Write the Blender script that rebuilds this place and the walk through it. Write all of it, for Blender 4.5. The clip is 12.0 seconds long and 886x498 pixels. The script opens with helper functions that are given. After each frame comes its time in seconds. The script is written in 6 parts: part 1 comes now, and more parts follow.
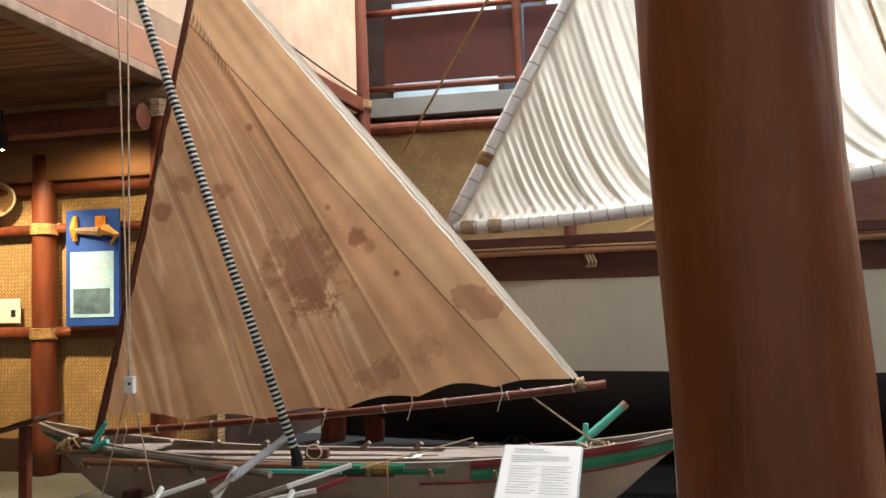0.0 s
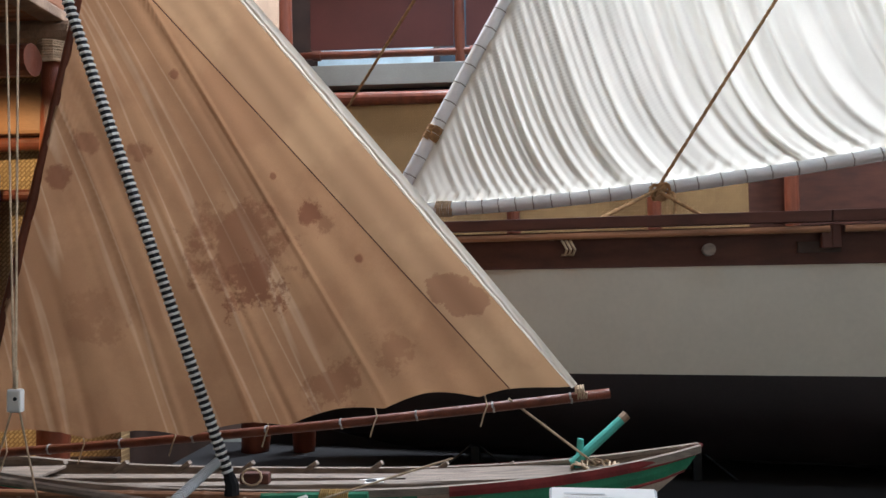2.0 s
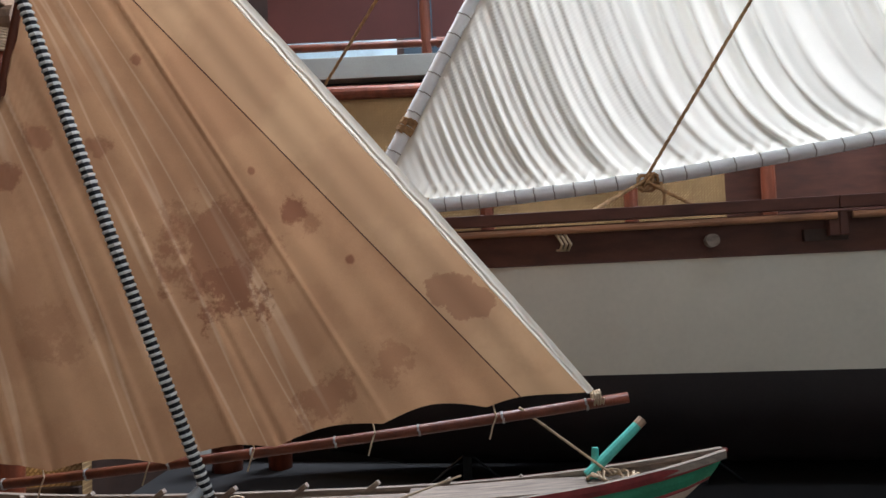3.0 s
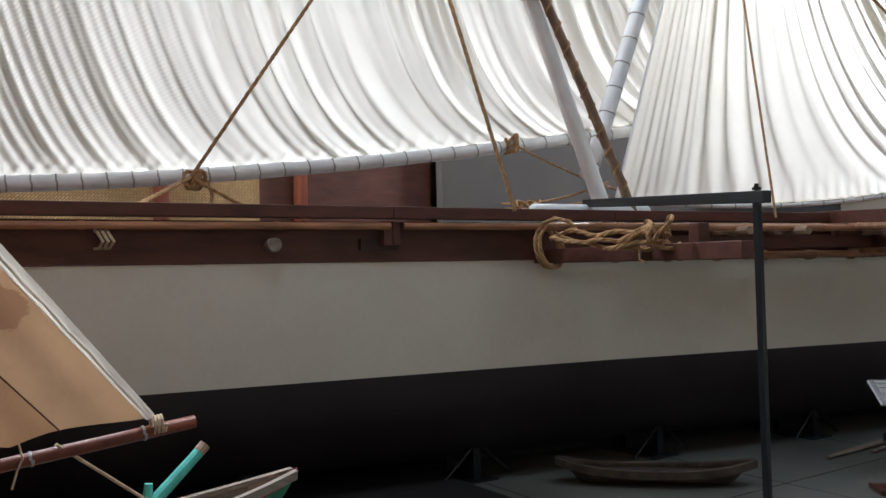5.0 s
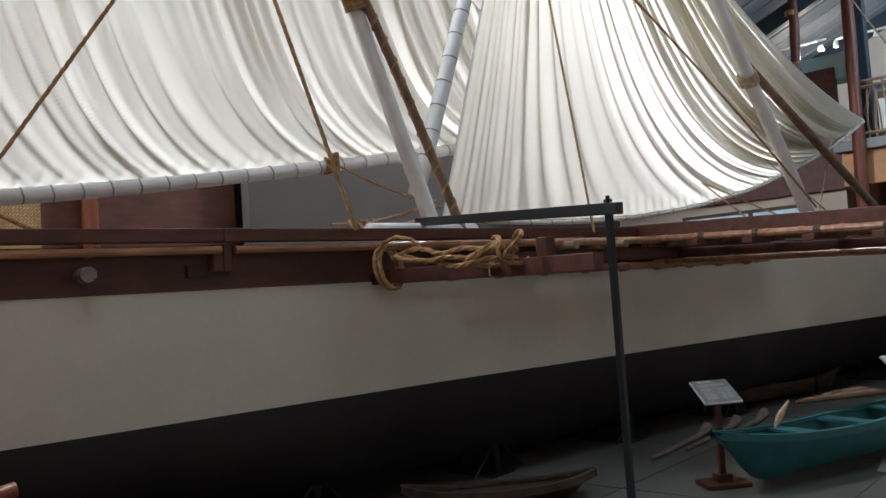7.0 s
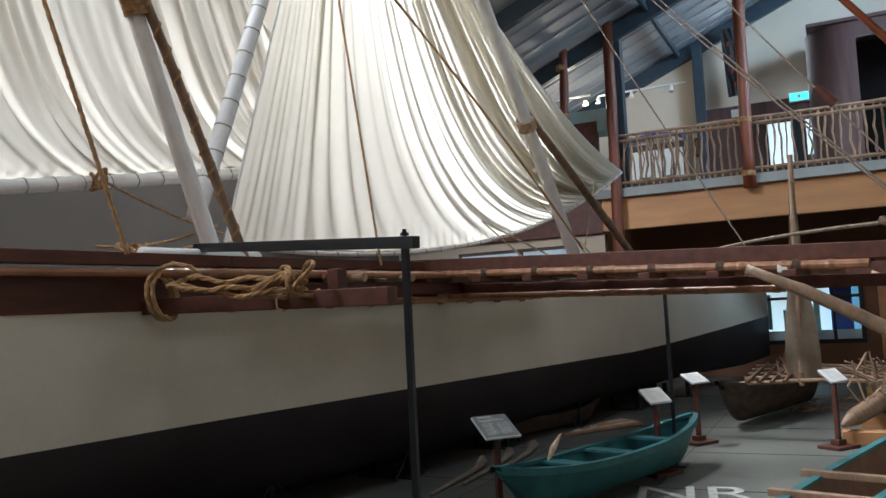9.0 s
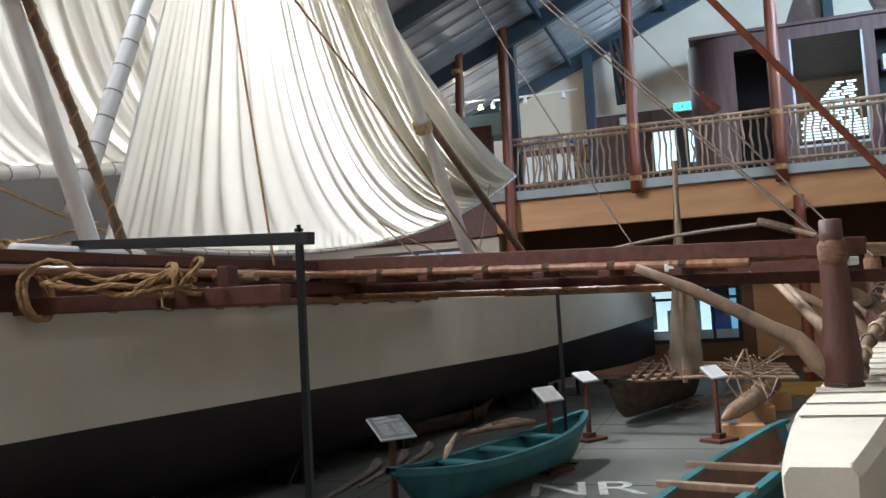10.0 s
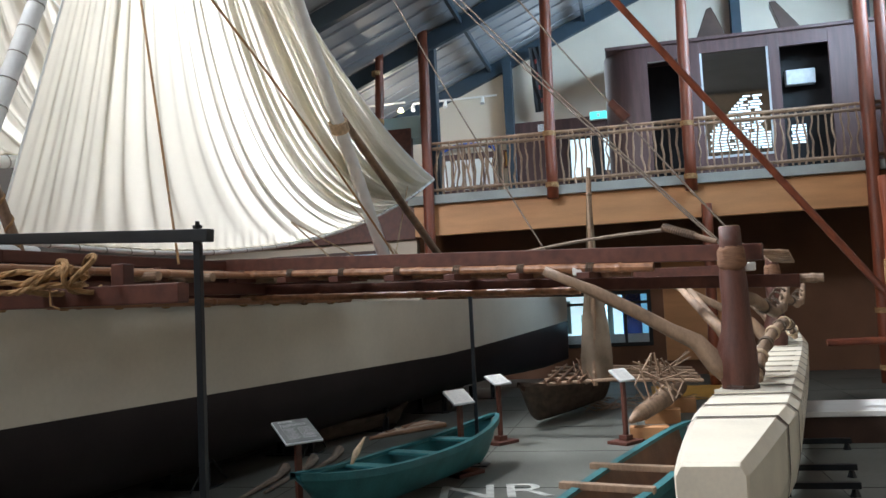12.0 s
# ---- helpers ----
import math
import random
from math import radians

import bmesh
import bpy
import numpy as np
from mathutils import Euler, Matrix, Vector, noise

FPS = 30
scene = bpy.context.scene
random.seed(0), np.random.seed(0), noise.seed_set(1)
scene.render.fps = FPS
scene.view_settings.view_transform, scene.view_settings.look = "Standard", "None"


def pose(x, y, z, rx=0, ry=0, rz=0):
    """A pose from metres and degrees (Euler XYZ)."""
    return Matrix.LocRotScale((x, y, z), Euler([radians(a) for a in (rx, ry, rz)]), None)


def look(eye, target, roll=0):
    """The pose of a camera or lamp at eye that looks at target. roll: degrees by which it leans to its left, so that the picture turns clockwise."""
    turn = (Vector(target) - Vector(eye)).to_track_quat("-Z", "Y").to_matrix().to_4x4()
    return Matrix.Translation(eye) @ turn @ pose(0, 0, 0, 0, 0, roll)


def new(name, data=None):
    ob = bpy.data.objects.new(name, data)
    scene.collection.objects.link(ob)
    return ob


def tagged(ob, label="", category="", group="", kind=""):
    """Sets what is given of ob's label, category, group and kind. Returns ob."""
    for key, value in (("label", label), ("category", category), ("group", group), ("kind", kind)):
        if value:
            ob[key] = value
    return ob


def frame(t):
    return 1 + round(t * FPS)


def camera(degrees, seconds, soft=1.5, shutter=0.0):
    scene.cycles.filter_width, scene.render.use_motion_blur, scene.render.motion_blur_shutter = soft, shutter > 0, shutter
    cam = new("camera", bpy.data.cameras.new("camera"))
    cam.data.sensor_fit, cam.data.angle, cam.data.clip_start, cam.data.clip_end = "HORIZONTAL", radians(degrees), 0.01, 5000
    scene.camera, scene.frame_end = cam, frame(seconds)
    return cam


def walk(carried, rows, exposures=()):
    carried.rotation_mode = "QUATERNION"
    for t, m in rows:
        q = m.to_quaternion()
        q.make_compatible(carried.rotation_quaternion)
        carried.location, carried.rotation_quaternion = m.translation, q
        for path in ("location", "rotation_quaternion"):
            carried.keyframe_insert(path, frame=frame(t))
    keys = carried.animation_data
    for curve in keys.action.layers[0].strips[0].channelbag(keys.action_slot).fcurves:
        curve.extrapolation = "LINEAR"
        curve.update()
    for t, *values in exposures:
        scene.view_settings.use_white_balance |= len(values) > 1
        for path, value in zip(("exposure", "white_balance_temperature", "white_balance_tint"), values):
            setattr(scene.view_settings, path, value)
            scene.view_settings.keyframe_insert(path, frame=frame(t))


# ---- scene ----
cam = camera(56.8, 12.0, soft=1.5)
PATH = [
    (0, (1.435, -0.11, 1.585), (1.035, 1.846, 1.702), -1.5),
    (0.5, (1.264, 0.089, 1.577), (0.857, 2.045, 1.673), -2.3),
    (1, (1.139, 0.409, 1.582), (0.74, 2.367, 1.675), -3.0),
    (1.5, (1.004, 0.643, 1.571), (0.721, 2.621, 1.654), -2.0),
    (2, (0.762, 0.824, 1.601), (0.616, 2.817, 1.689), -0.8),
    (2.5, (0.617, 0.974, 1.601), (0.521, 2.969, 1.691), -1.5),
    (2.7, (0.549, 1.083, 1.607), (0.452, 3.079, 1.696), -2.0),
    (4.3, (0.249, 1.658, 1.593), (1.028, 3.498, 1.678), -2.3),
    (4.5, (0.228, 1.711, 1.6), (1.099, 3.509, 1.683), -2.0),
    (5, (0.246, 1.875, 1.592), (1.345, 3.544, 1.663), -1.3),
    (5.5, (0.272, 2.031, 1.611), (1.489, 3.615, 1.701), -1.9),
    (6, (0.285, 2.11, 1.598), (1.695, 3.525, 1.693), -1.8),
    (6.5, (0.16, 2.224, 1.594), (1.643, 3.563, 1.704), -2.7),
    (6.7, (0.112, 2.274, 1.588), (1.598, 3.609, 1.698), -3.5),
    (8.5, (0.239, 2.542, 1.584), (1.864, 3.694, 1.767), -3.1),
    (9, (0.221, 2.539, 1.609), (2.018, 3.403, 1.762), -2.9),
    (9.5, (0.272, 2.571, 1.573), (2.123, 3.313, 1.726), -2.8),
    (10, (0.276, 2.574, 1.576), (2.17, 3.201, 1.725), -3.2),
    (10.5, (0.266, 2.571, 1.582), (2.182, 3.125, 1.732), -3.5),
    (11, (0.282, 2.57, 1.568), (2.195, 3.132, 1.721), -3.6),
    (11.5, (0.316, 2.539, 1.558), (2.247, 3.036, 1.708), -3.1),
    (12, (0.353, 2.506, 1.556), (2.298, 2.95, 1.705), -2.8),
]
walk(cam, [(t, look(eye, target, roll)) for t, eye, target, roll in PATH],
     exposures=[(0, 0.6, 6500, 10), (0.7, 0.45, 6000, 10), (2.5, 0.24, 5800, 10), (5, 0.2, 5800, 10), (6.5, -0.08, 5900, 10), (8.5, -0.16, 6100, 9), (10, 0.16, 6050, 9), (12, 0.18, 6150, 9)])

# ---- light ----
world = bpy.data.worlds.new("world")
scene.world = world
world.use_nodes = True
wn = world.node_tree
sky = wn.nodes.new("ShaderNodeTexSky")
sky.sky_type = "NISHITA"
sky.sun_disc = False
sky.sun_elevation, sky.sun_rotation = radians(50), radians(20)
wn.links.new(sky.outputs[0], wn.nodes["Background"].inputs[0])
wn.nodes["Background"].inputs[1].default_value = 0.1


def lamp(name, kind, place, target, power, colour, size=1.0, size_y=None, spot=None):
    d = bpy.data.lights.new(name, kind)
    d.energy, d.color = power, colour
    if kind == "AREA":
        d.shape, d.size, d.size_y = "RECTANGLE", size, size_y or size
    elif kind == "SUN":
        d.angle = size
    else:
        d.shadow_soft_size = size
    if spot:
        d.spot_size, d.spot_blend = radians(spot), 0.6
    ob = new(name, d)
    ob.matrix_world = look(place, target)
    return ob


# area lamps added overhead, standing for daylight through unseen roof openings
lamp("overhead_light", "AREA", (1.0, 11.2, 10.3), (4.6, 8.2, 3.5), 2050, (0.95, 0.97, 1.0), 4.0, 2.2)
lamp("overhead_light", "AREA", (7.5, 2.7, 10.3), (7.5, 2.7, 0), 150, (0.86, 0.95, 1.0), 6, 2.2)
# added to brighten the canoe end of the hall
lamp("overhead_light", "AREA", (0.5, 2.7, 10.3), (0.5, 2.7, 0), 130, (0.9, 0.95, 1.0), 4, 2.2)
# added below the closed roof to light the eastern sail
lamp("overhead_light", "AREA", (11.25, 8.45, 10.2), (9.5, 6.45, 3.6), 1700, (0.97, 0.97, 1.0), 1.6, 1.6).data.spread = radians(120)
# added fill that brightens the gallery; its roof opening is invented and unseen
lamp("gallery_fill_light", "AREA", (13.8, -3.3, 7.6), (18.0, 2.5, 6.3), 330, (0.58, 0.80, 1.0), 4.5, 2.2).data.spread = radians(84)
# added fill from the east end, with no window at its place
lamp("east_fill_light", "AREA", (18.6, 2.0, 6.5), (8, 3, 2), 70, (0.85, 0.93, 1.0), 5, 2.5)
# lit head of the lighting track on the gallery
lamp("track_head_light", "POINT", (16.66, 7.0, 5.6), (16.66, 7.0, 0), 55, (1.0, 0.84, 0.66), 0.06)
# warm spots over the wall cases
lamp("wall_spot_light", "SPOT", (-3.75, 5.55, 3.15), (-4.35, 6.95, 0.8), 330, (1.0, 0.74, 0.40), 0.05, spot=84)
lamp("wall_spot_light", "SPOT", (-2.95, 6.0, 3.05), (-3.1, 6.95, 1.5), 40, (1.0, 0.74, 0.38), 0.05, spot=130)

# ---- materials ----


def mat(name, colour, rough=0.6, metal=0.0, var=0.15, scale=6.0, bump=0.15, fine=60.0, stretch=(1, 1, 1), spec=0.4, trans=0.0, random_tone=0.0):
    """A principled surface with broad tone variation, fine grain and relief."""
    m = bpy.data.materials.new(name)
    m.use_nodes = True
    nt = m.node_tree
    b = nt.nodes["Principled BSDF"]
    b.inputs["Roughness"].default_value, b.inputs["Metallic"].default_value = rough, metal
    b.inputs["Specular IOR Level"].default_value = spec
    co = nt.nodes.new("ShaderNodeTexCoord")
    mp = nt.nodes.new("ShaderNodeMapping")
    mp.inputs["Scale"].default_value = stretch
    nt.links.new(co.outputs["Object"], mp.inputs[0])
    n1, n2 = nt.nodes.new("ShaderNodeTexNoise"), nt.nodes.new("ShaderNodeTexNoise")
    n1.inputs["Scale"].default_value, n1.inputs["Detail"].default_value = scale, 4
    n2.inputs["Scale"].default_value, n2.inputs["Detail"].default_value = fine, 3
    for n in (n1, n2):
        nt.links.new(mp.outputs[0], n.inputs["Vector"])
    ramp = nt.nodes.new("ShaderNodeValToRGB")
    ramp.color_ramp.elements[0].position, ramp.color_ramp.elements[1].position = 0.3, 0.72
    ramp.color_ramp.elements[0].color = (*[c * (1 - var) for c in colour], 1)
    ramp.color_ramp.elements[1].color = (*[min(1, c * (1 + var)) for c in colour], 1)
    mix = nt.nodes.new("ShaderNodeMath")
    mix.operation = "MULTIPLY_ADD"
    nt.links.new(n2.outputs[0], mix.inputs[0])
    mix.inputs[1].default_value = 0.35
    nt.links.new(n1.outputs[0], mix.inputs[2])
    sub = nt.nodes.new("ShaderNodeMath")
    sub.operation = "SUBTRACT"
    nt.links.new(mix.outputs[0], sub.inputs[0])
    sub.inputs[1].default_value = 0.17
    nt.links.new(sub.outputs[0], ramp.inputs[0])
    last = ramp.outputs[0]
    if random_tone:
        info = nt.nodes.new("ShaderNodeObjectInfo")
        hsv = nt.nodes.new("ShaderNodeHueSaturation")
        rng = nt.nodes.new("ShaderNodeMapRange")
        rng.inputs[3].default_value, rng.inputs[4].default_value = 1 - random_tone, 1 + random_tone
        nt.links.new(info.outputs["Random"], rng.inputs[0])
        nt.links.new(rng.outputs[0], hsv.inputs["Value"])
        nt.links.new(last, hsv.inputs["Color"])
        last = hsv.outputs[0]
    nt.links.new(last, b.inputs["Base Color"])
    if bump:
        bp = nt.nodes.new("ShaderNodeBump")
        bp.inputs["Strength"].default_value, bp.inputs["Distance"].default_value = bump, 0.01
        nt.links.new(n2.outputs[0], bp.inputs["Height"])
        nt.links.new(bp.outputs[0], b.inputs["Normal"])
    if trans:
        tr = nt.nodes.new("ShaderNodeBsdfTranslucent")
        nt.links.new(last, tr.inputs[0])
        ms = nt.nodes.new("ShaderNodeMixShader")
        ms.inputs[0].default_value = trans
        nt.links.new(b.outputs[0], ms.inputs[1])
        nt.links.new(tr.outputs[0], ms.inputs[2])
        nt.links.new(ms.outputs[0], nt.nodes["Material Output"].inputs[0])
    return m


def woven(name, light, dark, scale, turn):
    """Plaited mat: diagonal over-and-under strips with relief."""
    m = mat(name, light, 0.75, var=0.25, scale=3, bump=0)
    nt = m.node_tree
    b = nt.nodes["Principled BSDF"]
    co = nt.nodes.new("ShaderNodeTexCoord")
    mp = nt.nodes.new("ShaderNodeMapping")
    mp.inputs["Rotation"].default_value = [radians(a) for a in turn]
    mp.inputs["Scale"].default_value = (scale, scale, scale)
    nt.links.new(co.outputs["Object"], mp.inputs[0])
    brick = nt.nodes.new("ShaderNodeTexBrick")
    brick.inputs["Scale"].default_value = 1.0
    brick.inputs["Mortar Size"].default_value = 0.06
    brick.inputs["Color1"].default_value = (1, 1, 1, 1)
    brick.inputs["Color2"].default_value = (0.5, 0.5, 0.5, 1)
    brick.inputs["Mortar"].default_value = (0.2, 0.2, 0.2, 1)
    nt.links.new(mp.outputs[0], brick.inputs[0])
    old = b.inputs["Base Color"].links[0].from_socket
    mx = nt.nodes.new("ShaderNodeMix")
    mx.data_type = "RGBA"
    mx.inputs[6].default_value = (*dark, 1)
    nt.links.new(brick.outputs[0], mx.inputs[0])
    nt.links.new(old, mx.inputs[7])
    nt.links.new(mx.outputs[2], b.inputs["Base Color"])
    bp = nt.nodes.new("ShaderNodeBump")
    bp.inputs["Strength"].default_value, bp.inputs["Distance"].default_value = 0.6, 0.01
    nt.links.new(brick.outputs[0], bp.inputs["Height"])
    nt.links.new(bp.outputs[0], b.inputs["Normal"])
    return m


LOG = mat("stained_log", (0.16, 0.042, 0.019), 0.4, var=0.35, scale=3, bump=0.3, stretch=(3, 3, 0.6), random_tone=0.2)
TIMBER = mat("red_brown_timber", (0.092, 0.031, 0.020), 0.5, var=0.3, scale=3, bump=0.2, stretch=(1, 4, 4))
DARKLOG = mat("dark_stained_trunk", (0.085, 0.032, 0.022), 0.5, var=0.35, scale=4, bump=0.4, stretch=(3, 3, 0.6))
MAROON = mat("maroon_board", (0.09, 0.022, 0.018), 0.5, var=0.15, scale=1.5, bump=0.1)
COLUMNWOOD = mat("polished_column_log", (0.20, 0.058, 0.018), 0.38, var=0.35, scale=2.5, bump=0.25, fine=25, stretch=(2, 2, 0.4))
CANOEBROWN = mat("brown_canoe_inside", (0.15, 0.08, 0.045), 0.6, var=0.3, scale=5, bump=0.2)
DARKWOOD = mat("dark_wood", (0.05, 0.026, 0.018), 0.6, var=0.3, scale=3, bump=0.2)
PANELWOOD = mat("cabin_veneer", (0.085, 0.046, 0.044), 0.45, var=0.25, scale=2, bump=0.08, stretch=(1, 6, 0.5))
GREYWOOD = mat("weathered_wood", (0.25, 0.20, 0.16), 0.8, var=0.35, scale=5, bump=0.4, stretch=(1, 6, 6))
BAMBOO = mat("bamboo_pole", (0.30, 0.14, 0.07), 0.4, var=0.35, scale=4, bump=0.15, stretch=(0.6, 4, 4), random_tone=0.25)
BRANCH = mat("peeled_branch", (0.28, 0.185, 0.12), 0.6, var=0.35, scale=7, bump=0.4, stretch=(1, 1, 0.5), random_tone=0.2)
ROPE = mat("hemp_rope", (0.40, 0.24, 0.11), 0.9, var=0.3, scale=20, bump=0.8, fine=160)
CORD = mat("pale_cord", (0.55, 0.42, 0.28), 0.9, var=0.25, scale=20, bump=0.6, fine=200)
CREAMWALL = mat("cream_plaster", (0.62, 0.55, 0.45), 0.8, var=0.06, scale=1.0, bump=0.06)
BEIGEWALL = woven("fine_mat_wall", (0.58, 0.42, 0.29), (0.46, 0.31, 0.20), 20, (0, 90, 45))
MATTING = woven("plaited_mat", (0.56, 0.37, 0.17), (0.22, 0.125, 0.05), 9.5, (90, 0, 45))
PLY = mat("orange_ply", (0.50, 0.25, 0.11), 0.55, var=0.14, scale=2, bump=0.08, stretch=(3, 0.5, 3))
CONCRETE = mat("grey_concrete", (0.30, 0.31, 0.29), 0.75, var=0.2, scale=1.2, bump=0.15)
FLOORMAT = mat("floor_concrete", (0.12, 0.123, 0.107), 0.5, var=0.28, scale=0.9, bump=0.12, fine=30)
ROOFMAT = mat("roof_sheet", (0.30, 0.31, 0.33), 0.55, var=0.1, scale=1, bump=0.05)
STEEL = mat("blue_black_steel", (0.010, 0.013, 0.016), 0.38, metal=0.0, var=0.2, scale=8, bump=0.05)
BEAMSTEEL = mat("blue_grey_steel", (0.035, 0.055, 0.075), 0.5, var=0.15, scale=3, bump=0.05)
HULLWHITE = mat("chalky_white_hull", (0.58, 0.54, 0.455), 0.55, var=0.07, scale=1.3, bump=0.06, fine=25)
HULLDARK = mat("dark_bottom_paint", (0.021, 0.015, 0.016), 0.5, var=0.3, scale=1.5, bump=0.08)
SPARWHITE = mat("white_spar_paint", (0.82, 0.84, 0.84), 0.45, var=0.08, scale=5, bump=0.08)
FLOATWHITE = mat("white_float_paint", (0.77, 0.71, 0.58), 0.35, var=0.1, scale=2.5, bump=0.06)
SAILWHITE = mat("white_canvas", (0.80, 0.765, 0.67), 0.85, var=0.05, scale=1.5, bump=0.15, fine=120, trans=0.6, spec=0.1)
WHITE = mat("white_card", (0.78, 0.77, 0.74), 0.6, var=0.04, scale=3, bump=0.02)
TEXTGREY = mat("pale_print", (0.58, 0.59, 0.59), 0.6, var=0.05, scale=10, bump=0)
GREYCARD = mat("grey_print", (0.45, 0.47, 0.48), 0.6, var=0.1, scale=10, bump=0)
PALEBLUE = mat("pale_blue_print", (0.50, 0.62, 0.68), 0.5, var=0.2, scale=3, bump=0)
BLUEBOARD = mat("blue_board", (0.02, 0.075, 0.36), 0.5, var=0.12, scale=4, bump=0.04)
TURQUOISE = mat("turquoise_paint", (0.027, 0.135, 0.148), 0.5, var=0.25, scale=4, bump=0.2)
JADE = mat("jade_paint", (0.10, 0.48, 0.40), 0.5, var=0.2, scale=8, bump=0.15)
GREENPAINT = mat("green_boat_paint", (0.025, 0.20, 0.10), 0.5, var=0.25, scale=5, bump=0.15)
REDPAINT = mat("red_boat_paint", (0.22, 0.025, 0.025), 0.5, var=0.25, scale=6, bump=0.15)
CANOESIDE = mat("worn_beige_boat_paint", (0.50, 0.38, 0.30), 0.65, var=0.2, scale=3, bump=0.2)
ORANGEPAINT = mat("orange_paint", (0.60, 0.22, 0.03), 0.5, var=0.15, scale=6, bump=0.05)
BLACK = mat("plain_black", (0.012, 0.012, 0.014), 0.7, var=0.2, scale=8, bump=0.05)
OCHRE = mat("ochre_sheet", (0.55, 0.30, 0.06), 0.6, var=0.15, scale=2, bump=0.05)
TEALPALE = mat("pale_teal_panel", (0.40, 0.58, 0.58), 0.5, var=0.06, scale=2, bump=0.02)
LINEN = mat("old_linen_sail", (0.27, 0.21, 0.15), 0.85, var=0.2, scale=4, bump=0.3, trans=0.25)
BAST = mat("bast_wrapping", (0.20, 0.10, 0.055), 0.85, var=0.3, scale=12, bump=0.8, fine=90, stretch=(1, 1, 6))


def sailcloth_brown():
    """Old tan canvas with broad rusty stains and one wet-looking patch."""
    m = mat("tan_canvas", (0.425, 0.236, 0.122), 0.9, var=0.10, scale=1.2, bump=0.2, fine=140, trans=0.5, spec=0.1)
    nt = m.node_tree
    b = nt.nodes["Principled BSDF"]
    co = nt.nodes.new("ShaderNodeTexCoord")
    def calc(op, a, c, d=None):
        k = nt.nodes.new("ShaderNodeMath")
        k.operation = op
        for i, v in enumerate((a, c, d)):
            if v is None:
                continue
            if isinstance(v, (int, float)):
                k.inputs[i].default_value = v
            else:
                nt.links.new(v, k.inputs[i])
        return k.outputs[0]

    def fade(x, lo, hi):
        """1 below lo, 0 above hi."""
        k = nt.nodes.new("ShaderNodeMapRange")
        k.interpolation_type = "SMOOTHSTEP"
        k.inputs[1].default_value, k.inputs[2].default_value = lo, hi
        k.inputs[3].default_value, k.inputs[4].default_value = 1, 0
        nt.links.new(x, k.inputs[0])
        return k.outputs[0]

    def speckle(scale, detail, rough):
        n = nt.nodes.new("ShaderNodeTexNoise")
        n.inputs["Scale"].default_value, n.inputs["Detail"].default_value, n.inputs["Roughness"].default_value = scale, detail, rough
        nt.links.new(co.outputs["Object"], n.inputs["Vector"])
        return n.outputs[0]
    broad, ragged = speckle(1.6, 6, 0.62), speckle(7.5, 7, 0.72)
    sep = nt.nodes.new("ShaderNodeSeparateXYZ")
    nt.links.new(co.outputs["Object"], sep.inputs[0])
    flat = nt.nodes.new("ShaderNodeCombineXYZ")
    nt.links.new(sep.outputs[0], flat.inputs[0])
    nt.links.new(sep.outputs[2], flat.inputs[2])
    big = calc("MULTIPLY", fade(broad, 0.40, 0.56), -0.22)
    big = calc("ADD", big, 0.22)
    # rusty blotches: x, z, radius, depth, raggedness
    for x, z, r, deep, rag in ((-0.83, 1.86, 0.27, 0.60, 1.1), (-0.74, 1.62, 0.15, 0.75, 0.9), (-0.98, 1.98, 0.16, 0.4, 0.8), (-0.39, 2.05, 0.075, 0.8, 0.25), (-0.31, 1.98, 0.06, 0.5, 0.3),
                               (-0.10, 1.766, 0.028, 0.8, 0.05), (-0.63, 2.28, 0.022, 0.7, 0.05), (-1.95, 2.30, 0.075, 0.7, 0.25), (-1.77, 2.51, 0.065, 0.6, 0.25), (-1.49, 2.45, 0.07, 0.6, 0.25),
                               (-1.25, 2.93, 0.03, 0.7, 0.1), (-0.27, 1.02, 0.14, 0.5, 0.7), (0.08, 1.20, 0.10, 0.4, 0.6), (-1.72, 1.45, 0.16, 0.35, 0.8), (0.40, 1.575, 0.10, 0.62, 0.22), (0.50, 1.53, 0.12, 0.62, 0.22), (0.58, 1.50, 0.09, 0.62, 0.22)):
        ln = nt.nodes.new("ShaderNodeVectorMath")
        ln.operation = "DISTANCE"
        ln.inputs[1].default_value = (x, 0, z)
        nt.links.new(flat.outputs[0], ln.inputs[0])
        reach = calc("MULTIPLY_ADD", calc("SUBTRACT", ragged, 0.5), rag, ln.outputs["Value"])
        soft = 0.012 if rag == 0.22 else 0.35 * r
        big = calc("MAXIMUM", big, calc("MULTIPLY", fade(reach, r - soft, r + soft), deep))
    old = b.inputs["Base Color"].links[0].from_socket
    # the wide hem beyond the stitched seam is given a paler colour
    beyond = fade(calc("MULTIPLY_ADD", sep.outputs[2], 0.896, sep.outputs[0]), 1.672, 1.684)
    hem = nt.nodes.new("ShaderNodeMix")
    hem.data_type = "RGBA"
    hem.inputs[6].default_value = (0.48, 0.295, 0.16, 1)
    nt.links.new(beyond, hem.inputs[0])
    nt.links.new(old, hem.inputs[7])
    old = hem.outputs[2]
    # light on the crease ridges, painted as pale lines that fan from the yard to the foot: c = (x + 0.572 h) / (1 -
    # 0.16 h)

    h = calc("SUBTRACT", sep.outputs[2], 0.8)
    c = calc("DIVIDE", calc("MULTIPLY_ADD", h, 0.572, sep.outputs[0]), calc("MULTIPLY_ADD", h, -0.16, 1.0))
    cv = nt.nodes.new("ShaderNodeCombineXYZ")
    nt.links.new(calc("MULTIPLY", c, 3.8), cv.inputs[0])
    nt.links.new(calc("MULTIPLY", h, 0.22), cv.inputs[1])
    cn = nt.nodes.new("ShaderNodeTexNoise")
